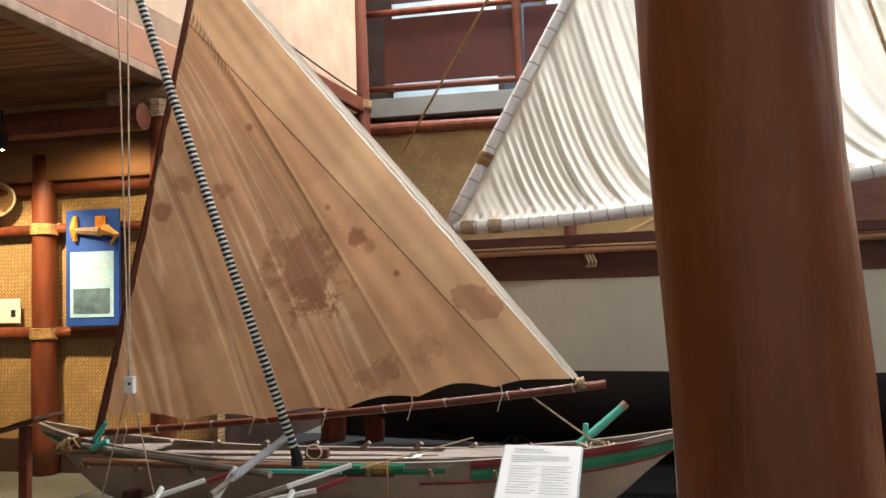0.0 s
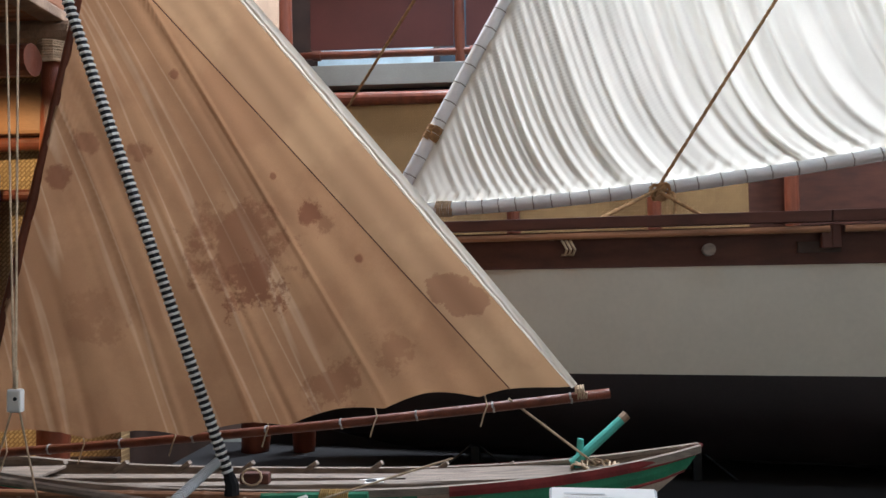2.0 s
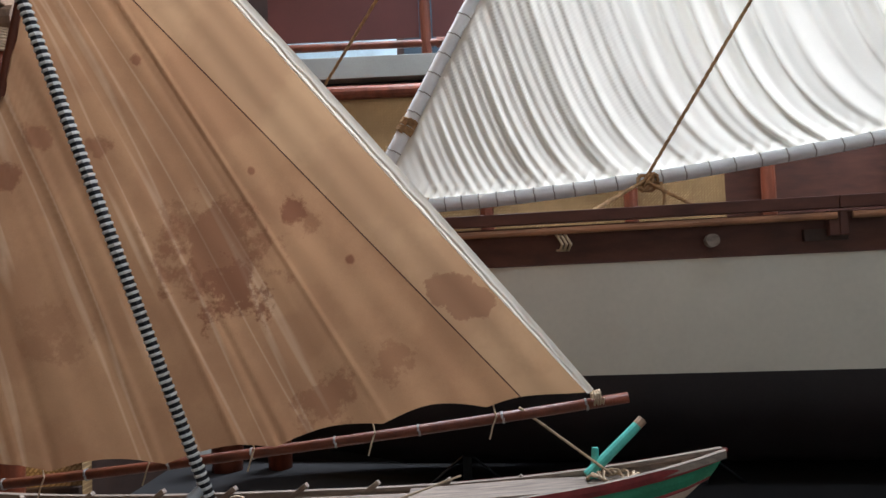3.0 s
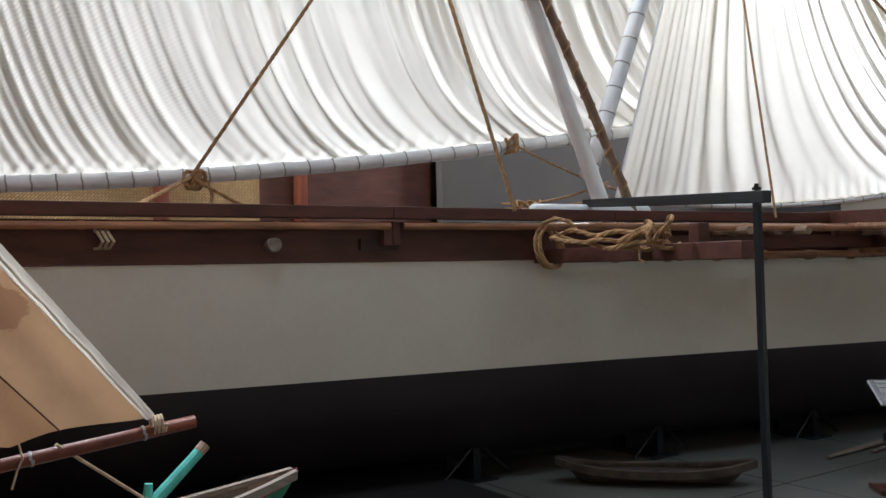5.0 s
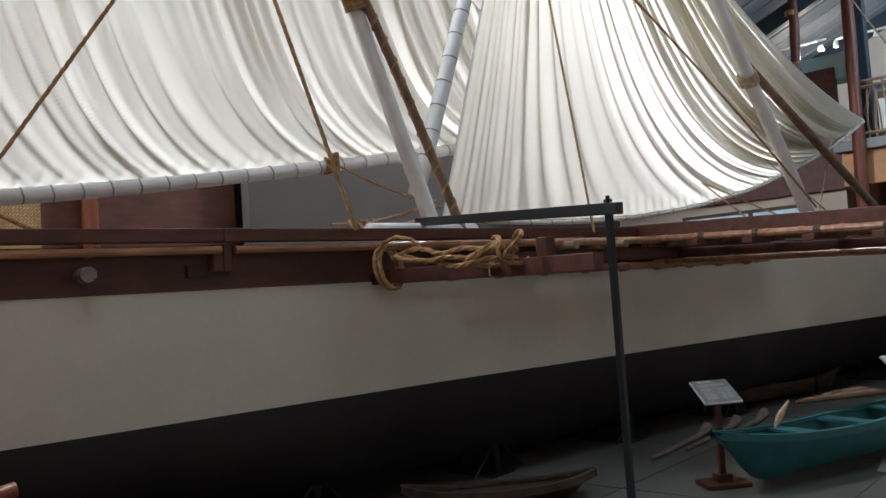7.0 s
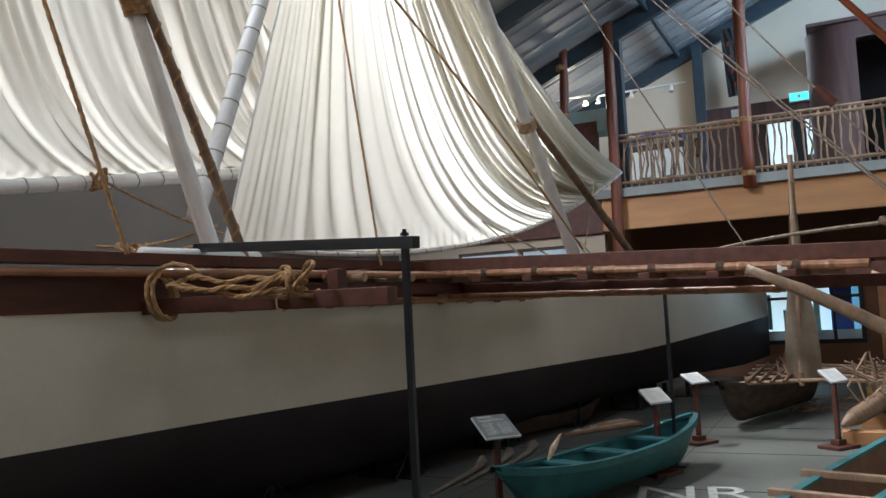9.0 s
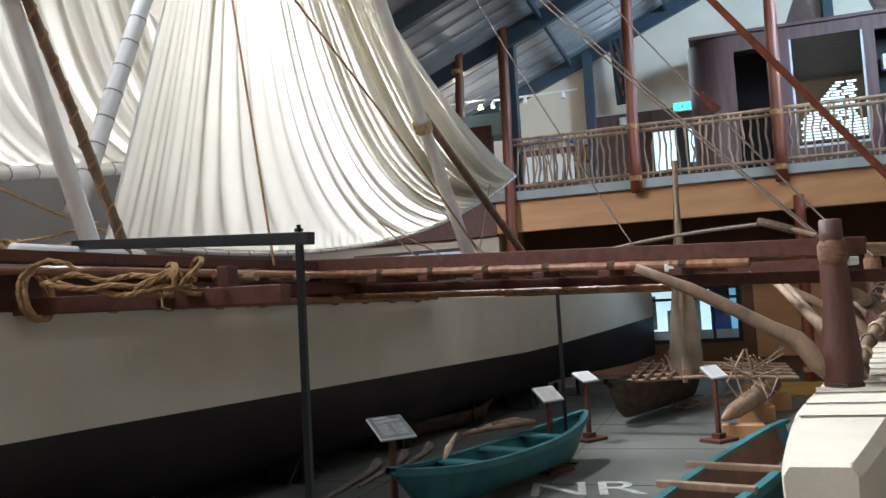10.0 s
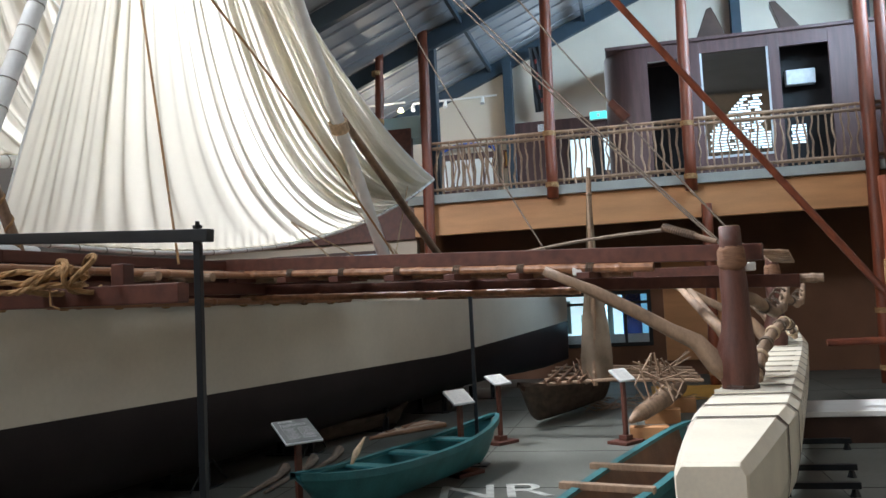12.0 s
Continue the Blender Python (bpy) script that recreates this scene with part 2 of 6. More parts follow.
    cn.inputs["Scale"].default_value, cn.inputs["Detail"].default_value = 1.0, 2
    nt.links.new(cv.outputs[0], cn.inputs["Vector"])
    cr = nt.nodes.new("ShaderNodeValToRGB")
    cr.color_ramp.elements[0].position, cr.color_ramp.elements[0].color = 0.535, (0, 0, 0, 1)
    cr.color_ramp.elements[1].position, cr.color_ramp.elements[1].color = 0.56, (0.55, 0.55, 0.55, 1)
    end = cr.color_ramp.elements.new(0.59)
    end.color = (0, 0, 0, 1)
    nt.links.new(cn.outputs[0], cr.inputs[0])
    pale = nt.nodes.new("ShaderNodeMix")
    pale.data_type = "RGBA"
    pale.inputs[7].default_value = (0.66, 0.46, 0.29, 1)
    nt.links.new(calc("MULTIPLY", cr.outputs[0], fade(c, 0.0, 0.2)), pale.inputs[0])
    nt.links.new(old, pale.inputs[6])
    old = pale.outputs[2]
    mx = nt.nodes.new("ShaderNodeMix")
    mx.data_type = "RGBA"
    mx.inputs[7].default_value = (0.17, 0.062, 0.034, 1)
    nt.links.new(big, mx.inputs[0])
    nt.links.new(old, mx.inputs[6])
    nt.links.new(mx.outputs[2], b.inputs["Base Color"])
    for node in nt.nodes:
        if node.bl_idname == "ShaderNodeBsdfTranslucent":
            nt.links.new(mx.outputs[2], node.inputs[0])
    return m


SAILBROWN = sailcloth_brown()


def glow(name, colour, strength):
    m = bpy.data.materials.new(name)
    m.use_nodes = True
    b = m.node_tree.nodes["Principled BSDF"]
    b.inputs["Base Color"].default_value = (*colour, 1)
    b.inputs["Emission Color"].default_value = (*colour, 1)
    b.inputs["Emission Strength"].default_value = strength
    return m


WINDOWGLOW = glow("bright_window_glow", (0.80, 0.95, 1.0), 0.85)
DAYBLUE = glow("blue_window_glow", (0.25, 0.62, 0.85), 0.55)
EXITGLOW = glow("lit_exit_panel", (0.10, 0.75, 0.72), 1.2)
BULB = glow("lit_bulb", (1.0, 0.78, 0.45), 12)

GLASS = bpy.data.materials.new("clear_glass")
GLASS.use_nodes = True
GLASS.node_tree.nodes["Principled BSDF"].inputs["Transmission Weight"].default_value = 1.0
GLASS.node_tree.nodes["Principled BSDF"].inputs["Roughness"].default_value = 0.03
GLASS.node_tree.nodes["Principled BSDF"].inputs["Base Color"].default_value = (0.8, 0.88, 0.9, 1)

# ---- mesh helpers ----


def part(name, bm, material, parent=None, label="", smooth=False):
    me = bpy.data.meshes.new(name)
    bmesh.ops.recalc_face_normals(bm, faces=bm.faces)
    if smooth:
        for f in bm.faces:
            f.smooth = True
    bm.to_mesh(me)
    bm.free()
    for mm in material if isinstance(material, (list, tuple)) else [material]:
        me.materials.append(mm)
    ob = new(name, me)
    if parent:
        ob.parent = parent
    if label:
        ob["label"] = label
    return ob


def thing(name, label, category, group="", kind="", place=(0, 0, 0)):
    ob = tagged(new(name), label, category, group, kind)
    ob.location = place
    ob.empty_display_size = 0.1
    return ob


def put_box(bm, lo, hi, bevel=0.0):
    lo, hi = Vector(lo), Vector(hi)
    r = bmesh.ops.create_cube(bm, size=1.0, matrix=Matrix.Translation((lo + hi) / 2) @ Matrix.Diagonal((*(hi - lo), 1)))
    if bevel:
        es = list({e for v in r["verts"] for e in v.link_edges})
        bmesh.ops.bevel(bm, geom=es, offset=bevel, segments=2, profile=0.6, affect="EDGES")
    return r


def box(lo, hi, bevel=0.0):
    bm = bmesh.new()
    put_box(bm, lo, hi, bevel)
    return bm


def basis(d):
    d = Vector(d).normalized()
    side = d.cross(Vector((0, 0, 1)))
    if side.length < 1e-4:
        side = Vector((1, 0, 0))
    side.normalize()
    return d, side, side.cross(d)


def beam(p, q, w, h, bevel=0.006):
    """A squared timber from p to q, w wide and h high."""
    p, q = Vector(p), Vector(q)
    d, s, u = basis(q - p)
    bm = bmesh.new()
    m = Matrix((s, d, u)).transposed().to_4x4()
    r = bmesh.ops.create_cube(bm, size=1.0, matrix=Matrix.Translation((p + q) / 2) @ m @ Matrix.Diagonal((w, (q - p).length, h, 1)))
    if bevel:
        bmesh.ops.bevel(bm, geom=bm.edges[:], offset=bevel, segments=2, profile=0.6, affect="EDGES")
    return bm


def put_tube(bm, pts, radii, seg=10, wobble=0.0, seed=1):
    rnd = random.Random(seed)
    pts = [Vector(p) for p in pts]
    if not isinstance(radii, (list, tuple)):
        radii = [radii] * len(pts)
    rings = []
    s = None
    for i, p in enumerate(pts):
        d = (pts[min(i + 1, len(pts) - 1)] - pts[max(i - 1, 0)])
        d = d.normalized() if d.length > 1e-9 else Vector((0, 0, 1))
        s = basis(d)[1] if s is None else s - d * s.dot(d)
        if s.length < 1e-4:
            s = basis(d)[1]
        s.normalize()
        u = s.cross(d)
        rings.append([bm.verts.new(p + (s * math.cos(a) + u * math.sin(a)) * radii[i] * (1 + wobble * rnd.uniform(-1, 1)))
                      for a in [2 * math.pi * k / seg for k in range(seg)]])
    for a, b in zip(rings, rings[1:]):
        for k in range(seg):
            bm.faces.new((a[k], a[(k + 1) % seg], b[(k + 1) % seg], b[k]))
    bm.faces.new(rings[0][::-1])
    bm.faces.new(rings[-1])


def tube(pts, radii, seg=10, wobble=0.0, seed=1):
    bm = bmesh.new()
    put_tube(bm, pts, radii, seg, wobble, seed)
    return bm


def line(p, q, n=8, sag=0.0, bend=(0, 0, 0)):
    p, q, b = Vector(p), Vector(q), Vector(bend)
    return [p.lerp(q, i / n) + (b - Vector((0, 0, sag))) * 4 * (i / n) * (1 - i / n) for i in range(n + 1)]


def log_pole(p, q, r0, r1=None, n=9, seg=14, seed=1, bend=(0, 0, 0), bumps=0.05):
    """A peeled tree trunk: tapered, a little crooked, with knots."""
    rnd = random.Random(seed)
    r1 = r1 if r1 else r0
    pts = line(p, q, n, 0, bend)
    rr = [(r0 + (r1 - r0) * i / n) * (1 + bumps * rnd.uniform(-1, 1)) for i in range(n + 1)]
    pts = [pt + Vector((rnd.uniform(-1, 1), rnd.uniform(-1, 1), 0)) * r0 * 0.06 for pt in pts]
    return tube(pts, rr, seg, 0.03, seed)


def bamboo(p, q, r, node=0.42, seg=10, seed=1):
    """A bamboo pole with raised joints."""
    p, q = Vector(p), Vector(q)
    length = (q - p).length
    rnd = random.Random(seed)
    s = rnd.uniform(0.1, node)
    out = [p]
    rad = [r]
    while s < length - 0.05:
        for ds, k in ((-0.03, 1.0), (-0.008, 1.16), (0.008, 1.16), (0.03, 1.0)):
            out.append(p.lerp(q, (s + ds) / length))
            rad.append(r * k)
        s += node * rnd.uniform(0.85, 1.15)
    out.append(q)
    rad.append(r)
    return tube(out, rad, seg)


def twisted_rope(pts, r, turns=14.0, seg=6):
    """Three strands laid round one another along a path."""
    pts = [Vector(p) for p in pts]
    fine = []
    for a, b in zip(pts, pts[1:]):
        n = max(2, int((b - a).length / (r * 3)))
        fine += [a.lerp(b, i / n) for i in range(n)]
    fine.append(pts[-1])
    bm = bmesh.new()
    run = 0.0
    angles = []
    for i, p in enumerate(fine):
        if i:
            run += (p - fine[i - 1]).length
        angles.append(run / (r * turns) * 2 * math.pi)
    for k in range(3):
        strand = []
        for i, p in enumerate(fine):
            d = fine[min(i + 1, len(fine) - 1)] - fine[max(i - 1, 0)]
            _, s, u = basis(d)
            a = angles[i] + k * 2 * math.pi / 3
            strand.append(p + (s * math.cos(a) + u * math.sin(a)) * r * 0.5)
        put_tube(bm, strand, r * 0.58, seg)
    return bm


def lashing(centre, axis, r, width, turns, wire, seed=1):
    """Cord wound round a pole."""
    c = Vector(centre)
    d, s, u = basis(axis)
    n = turns * 10
    rnd = random.Random(seed)
    pts = []
    for i in range(n + 1):
        a = 2 * math.pi * i / 10
        pts.append(c + d * (width * (i / n - 0.5) + rnd.uniform(-1, 1) * wire * 0.3) + (s * math.cos(a) + u * math.sin(a)) * (r + wire * 0.6))
    return tube(pts, wire, 5)


def grid_mesh(rows):
    """A sheet through rows of points."""
    bm = bmesh.new()
    vs = [[bm.verts.new(p) for p in row] for row in rows]
    for a, b in zip(vs, vs[1:]):
        for k in range(len(a) - 1):
            bm.faces.new((a[k], a[k + 1], b[k + 1], b[k]))
    return bm


def bezier(p, c, q, t):
    p, c, q = Vector(p), Vector(c), Vector(q)
    return p * (1 - t) ** 2 + c * 2 * t * (1 - t) + q * t * t

# ---- the hall ----
S = "structure"


def wall(name, lo, hi, material, label, category="wall"):
    return tagged(part(name, box(lo, hi), material), label, category, kind=S)


tagged(part("floor", box((-9, -6, -0.15), (21, 13, 0)), FLOORMAT), "worn grey-green concrete hall floor", "floor", kind=S)



def floor_joints():
    """Sawn joints of the floor slabs, slightly proud so that they read as dark lines."""
    bm = bmesh.new()
    for k in range(13):
        put_box(bm, (-3 + 1.75 * k, -5.9, 0), (-2.993 + 1.75 * k, 12.5, 0.003))
    for k in range(10):
        put_box(bm, (-8.9, -5.2 + 1.55 * k, 0), (18, -5.193 + 1.55 * k, 0.0031))
    return bm


tagged(part("floor_joint", floor_joints(), mat("dark_joint", (0.055, 0.055, 0.05), 0.7, var=0.3, scale=3)), "dark sawn joints between the floor slabs", "floor joint", kind=S)
# outer walls
wall("wall_north", (-9, 12.6, 0), (21, 12.9, 10.4), DARKWOOD, "dark timber wall behind the north gallery")
wall("wall_south", (-9, -6.3, 0), (21, -6, 10.4), CREAMWALL, "plain cream plaster wall")
wall("wall_west", (-9.3, -6, 0), (-9, 12.6, 10.4), CREAMWALL, "plain cream plaster wall")


def gable_wall():
    """East gable with the pitch of the roof."""
    bm = bmesh.new()
    prof = [(12.6, 3.7), (12.6, 4.6), (8.0, 6.45), (2.0, 9.0), (-0.5, 9.4), (-6, 7.2), (-6, 3.7)]
    a = [bm.verts.new((19.0, y, z)) for y, z in prof]
    b = [bm.verts.new((19.3, y, z)) for y, z in prof]
    bm.faces.new(a)
    bm.faces.new(b[::-1])
    for i in range(len(prof)):
        j = (i + 1) % len(prof)
        bm.faces.new((a[i], a[j], b[j], b[i]))
    return bm


tagged(part("wall_east_upper", gable_wall(), CREAMWALL), "cream plaster gable wall above the gallery", "wall", kind=S)


def lower_east_wall():
    """Wall under the gallery with a glazed opening in it."""
    bm = bmesh.new()
    for lo, hi in (((18.0, 4.15, 0), (18.25, 12.6, 3.7)), ((18.0, 2.15, 0), (18.25, 4.15, 0.62)), ((18.0, 2.15, 1.78), (18.25, 4.15, 3.7)), ((18.0, -6, 0), (18.25, 2.15, 3.7))):
        put_box(bm, lo, hi)
    return bm


tagged(part("wall_east_lower", lower_east_wall(), mat("dim_brown_wall", (0.16, 0.075, 0.04), 0.7, var=0.2, scale=1)), "dark brown wall under the gallery", "wall", kind=S)
wall("wall_east_board", (17.9, 0.6, 0.3), (17.98, 1.9, 2.4), PLY, "orange plywood panel on the wall under the gallery")

win = tagged(new("window_1"), "black-framed window with bright daylight behind", "window", kind=S)
for lo, hi in (((17.96, 2.15, 0.62), (18.06, 4.15, 0.70)), ((17.96, 2.15, 1.70), (18.06, 4.15, 1.78)), ((17.96, 2.15, 0.70), (18.06, 2.23, 1.70)), ((17.96, 4.07, 0.70), (18.06, 4.15, 1.70)), ((17.96, 3.10, 0.70), (18.06, 3.18, 1.70)), ((17.96, 2.66, 0.70), (18.06, 2.72, 1.70))):
    part("window_frame", box(lo, hi, 0.004), STEEL, win)
# glowing sheets behind the panes stand for the brightness beyond
for y0, y1, m in ((2.23, 2.66, DAYBLUE), (2.72, 3.10, WINDOWGLOW), (3.18, 4.07, WINDOWGLOW)):
    part("pane", box((18.02, y0, 0.70), (18.03, y1, 1.70)), GLASS, win).visible_shadow = False
    tagged(part("backdrop", box((18.7, y0 - 0.1, 0.5), (18.72, y1 + 0.1, 2.0)), m), "glowing sheet standing for the bright view behind the window", "backdrop", kind=S)

tagged(part("backdrop_post", box((18.55, 2.35, 0.5), (18.62, 2.75, 2.0), 0.005), BLUEBOARD), "blue door frame outside the window", "frame", kind=S)
for y0, z0, z1 in ((2.95, 0.86, 1.5), (3.52, 0.86, 1.3), (3.86, 0.9, 1.62)):
    tagged(part("backdrop_post", box((18.56, y0, z0), (18.62, y0 + 0.12, z1), 0.005), TEALPALE), "pale teal post outside the window", "post", kind=S)
tagged(part("backdrop_post", box((18.55, 3.30, 0.5), (18.62, 3.38, 2.0), 0.005), GREYCARD), "grey post outside the window", "post", kind=S)
tagged(part("backdrop_sill", box((18.5, 2.1, 0.5), (18.62, 4.2, 0.86), 0.005), GREYCARD), "grey bench outside the window", "bench", kind=S)
tagged(part("window_rail", box((17.95, 2.15, 1.50), (17.99, 4.15, 1.56), 0.003), STEEL), "dark rail across the window", "rail", kind=S)
# roof: two slopes of sheeting on steel, with unseen openings added for light


def roof():
    bm = bmesh.new()

    def strip(y0, z0, y1, z1, x0, x1):
        n = int((x1 - x0) / 0.25)
        for i in range(n):
            xa, xb = x0 + (x1 - x0) * i / n, x0 + (x1 - x0) * (i + 1) / n
            h = 0.04 if i % 2 else 0.0
            v = [bm.verts.new(c) for c in ((xa, y0, z0 + h), (xb, y0, z0 + h), (xb, y1, z1 + h), (xa, y1, z1 + h))]
            bm.faces.new(v)
            w = [bm.verts.new(c) for c in ((xb, y0, z0), (xb, y0, z0 + 0.04), (xb, y1, z1 + 0.04), (xb, y1, z1))]
            bm.faces.new(w)
    def zz(y):
        return 9.4 - 0.42 * abs(y - 0.2)
    strip(13.0, zz(13.0), 0.2, zz(0.2), 11.5, 19.4)
    strip(0.2, zz(0.2), -2.2, zz(-2.2), 11.5, 19.4)
    strip(-4.6, zz(-4.6), -6.4, zz(-6.4), 11.5, 19.4)
    strip(-2.2, zz(-2.2), -4.6, zz(-4.6), 11.5, 12.7)
    strip(-2.2, zz(-2.2), -4.6, zz(-4.6), 17.3, 19.4)
    # the higher western roof, level and unseen, added with openings for the lamps
    for y0, y1, x0, x1 in ((13.0, 12.4, -9.3, 11.5), (10.0, 3.9, -9.3, 11.5), (1.5, -6.4, -9.3, 11.5), (12.4, 10.0, -9.3, -1.0), (12.4, 10.0, 3.4, 8.0), (12.4, 10.0, 10.0, 11.5), (3.9, 1.5, -9.3, -1.6), (3.9, 1.5, 2.6, 4.3), (3.9, 1.5, 10.7, 11.5)):
        strip(y0, 10.4, y1, 10.4, x0, x1)
    return bm


tagged(part("ceiling", roof(), ROOFMAT), "grey corrugated sheet roof with unseen openings added to let light in", "roof", kind=S)
for i, x in enumerate((18.9, 15.5, 12.5)):
    for y0, y1 in ((12.6, 0.2), (-6.2, 0.2)):
        tagged(part("rafter", beam((x, y0, 9.2 - 0.42 * abs(y0 - 0.2)), (x, y1, 9.2), 0.14, 0.3), BEAMSTEEL), "dark blue-grey steel rafter under the roof", "rafter", "roof rafters", S)
for y in (10.6, 8.4, 5.4, 3.2, 1.2):
    tagged(part("purlin", beam((11.6, y, 9.05 - 0.42 * abs(y - 0.2) + 0.2), (19, y, 9.05 - 0.42 * abs(y - 0.2) + 0.2), 0.07, 0.12), BEAMSTEEL), "thin steel purlin under the roof", "purlin", "roof purlins", S)
for y in (5.0, -0.05, -2.6):
    tagged(part("steel_column", box((18.72, y - 0.1, 3.75), (18.98, y + 0.1, 9.2 - 0.42 * abs(y - 0.2)), 0.01), BEAMSTEEL), "dark blue steel column on the gable wall", "column", "gable columns", S)
tagged(part("steel_column", box((15.7, 6.0, 3.75), (15.95, 6.25, 6.9), 0.01), BEAMSTEEL), "dark blue steel column beside the gallery end", "column", kind=S)

def step_wall():
    """Unseen wall added to close the gap between the level roof and the pitched one."""
    bm = bmesh.new()
    prof = [(13.0, 10.4), (13.0, 4.0), (0.2, 9.4), (-6.4, 6.6), (-6.4, 10.4)]
    a = [bm.verts.new((11.40, y, z)) for y, z in prof]
    b = [bm.verts.new((11.5, y, z)) for y, z in prof]
    for q in (a, b[::-1]):
        bm.faces.new(q)
    for i in range(len(prof)):
        j = (i + 1) % len(prof)
        bm.faces.new((a[i], a[j], b[j], b[i]))
    return bm


tagged(part("wall_roof_step", step_wall(), CREAMWALL), "unseen wall added to close the gap between the two roofs", "wall", kind=S)

# ---- east gallery ----
GX, GZ = 15.5, 3.75
tagged(part("gallery_slab", box((15.42, -6, 3.58), (19.0, 6.6, GZ), 0.01), CONCRETE), "pale grey concrete edge of the upper gallery", "gallery floor", kind=S)
tagged(part("gallery_fascia", box((15.52, -6, 2.98), (15.66, 6.5, 3.578), 0.008), PLY), "orange-brown plywood fascia below the gallery", "fascia", kind=S)
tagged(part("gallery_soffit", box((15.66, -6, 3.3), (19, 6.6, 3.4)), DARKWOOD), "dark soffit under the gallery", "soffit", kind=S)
tagged(part("gallery_north_return", box((15.9, 6.6, 2.98), (16.05, 12.6, 5.2), 0.008), TIMBER), "dark red timber wall beside the gallery", "wall", kind=S)
tagged(part("landing_screen", box((15.95, 6.3, 5.0), (16.6, 7.3, 5.45), 0.02), TEALPALE), "pale teal panel on the landing", "panel", kind=S)
wall("wall_north_east_lower", (15.98, 6.6, 0), (16.2, 12.6, 2.97), mat("cream_lower_wall", (0.5, 0.42, 0.33), 0.8, var=0.08, scale=1), "cream wall at the hall's north-east corner")

rail = thing("gallery_railing", "railing of crooked peeled branches along the upper gallery", "railing", place=(GX, 2, GZ))
rail_z0, rail_z1 = 0.10, 1.0
for z, sd in ((rail_z0, 3), (rail_z1, 4), (0.9, 9)):
    part("rail", log_pole((0, 4.1, z), (0, -7.8, z), 0.035, n=40, seg=7, seed=sd, bumps=0.25), BRANCH, rail)
rnd = random.Random(5)
y = 4.0
i = 0
while y > -7.6:
    pts = [Vector((rnd.uniform(-0.02, 0.02), y + rnd.uniform(-0.03, 0.03), z)) for z in (0.02, 0.22, 0.4, 0.58, 0.76, 1.0)]
    part("baluster", tube(pts, [rnd.uniform(0.014, 0.024) for _ in pts], 6), BRANCH, rail)
    y -= rnd.uniform(0.105, 0.15)
# denser lattice at the gallery's north end
for k in range(14):
    a = 4.0 - k * 0.09
    part("lattice_stick", tube([(0.03, a, 0.1), (0.02, a - rnd.uniform(-0.12, 0.12), 0.5), (0.03, a + rnd.uniform(-0.1, 0.1), 0.95)], 0.015, 6), BRANCH, rail)


def gallery_post(y, z0, z1, r, seed):
    p = thing("gallery_post", "tall red-brown stained log post at the gallery edge", "post", "gallery posts", place=(15.36, y, z0))
    part("trunk", log_pole((0, 0, 0), (0.02, -0.06, z1 - z0), r, r * 0.9, seed=seed), LOG, p, smooth=True)
    for zz in (0.25, 1.2):
        part("binding", lashing((0, 0, zz), (0, 0, 1), r * 1.02, 0.09, 5, 0.010), ROPE, p)
    return p


gallery_post(7.08, 5.0, 6.6, 0.09, 2)
gallery_post(6.2, 0.0, 7.0, 0.11, 3)
gallery_post(3.82, 3.5, 8.0, 0.11, 4)
gallery_post(1.38, 3.45, 8.8, 0.105, 5)
gallery_post(-1.55, 0.0, 8.6, 0.12, 6)
gallery_post(-1.85, 0.0, 8.5, 0.10, 7)
gallery_post(1.2, 0.0, 3.2, 0.1, 12)


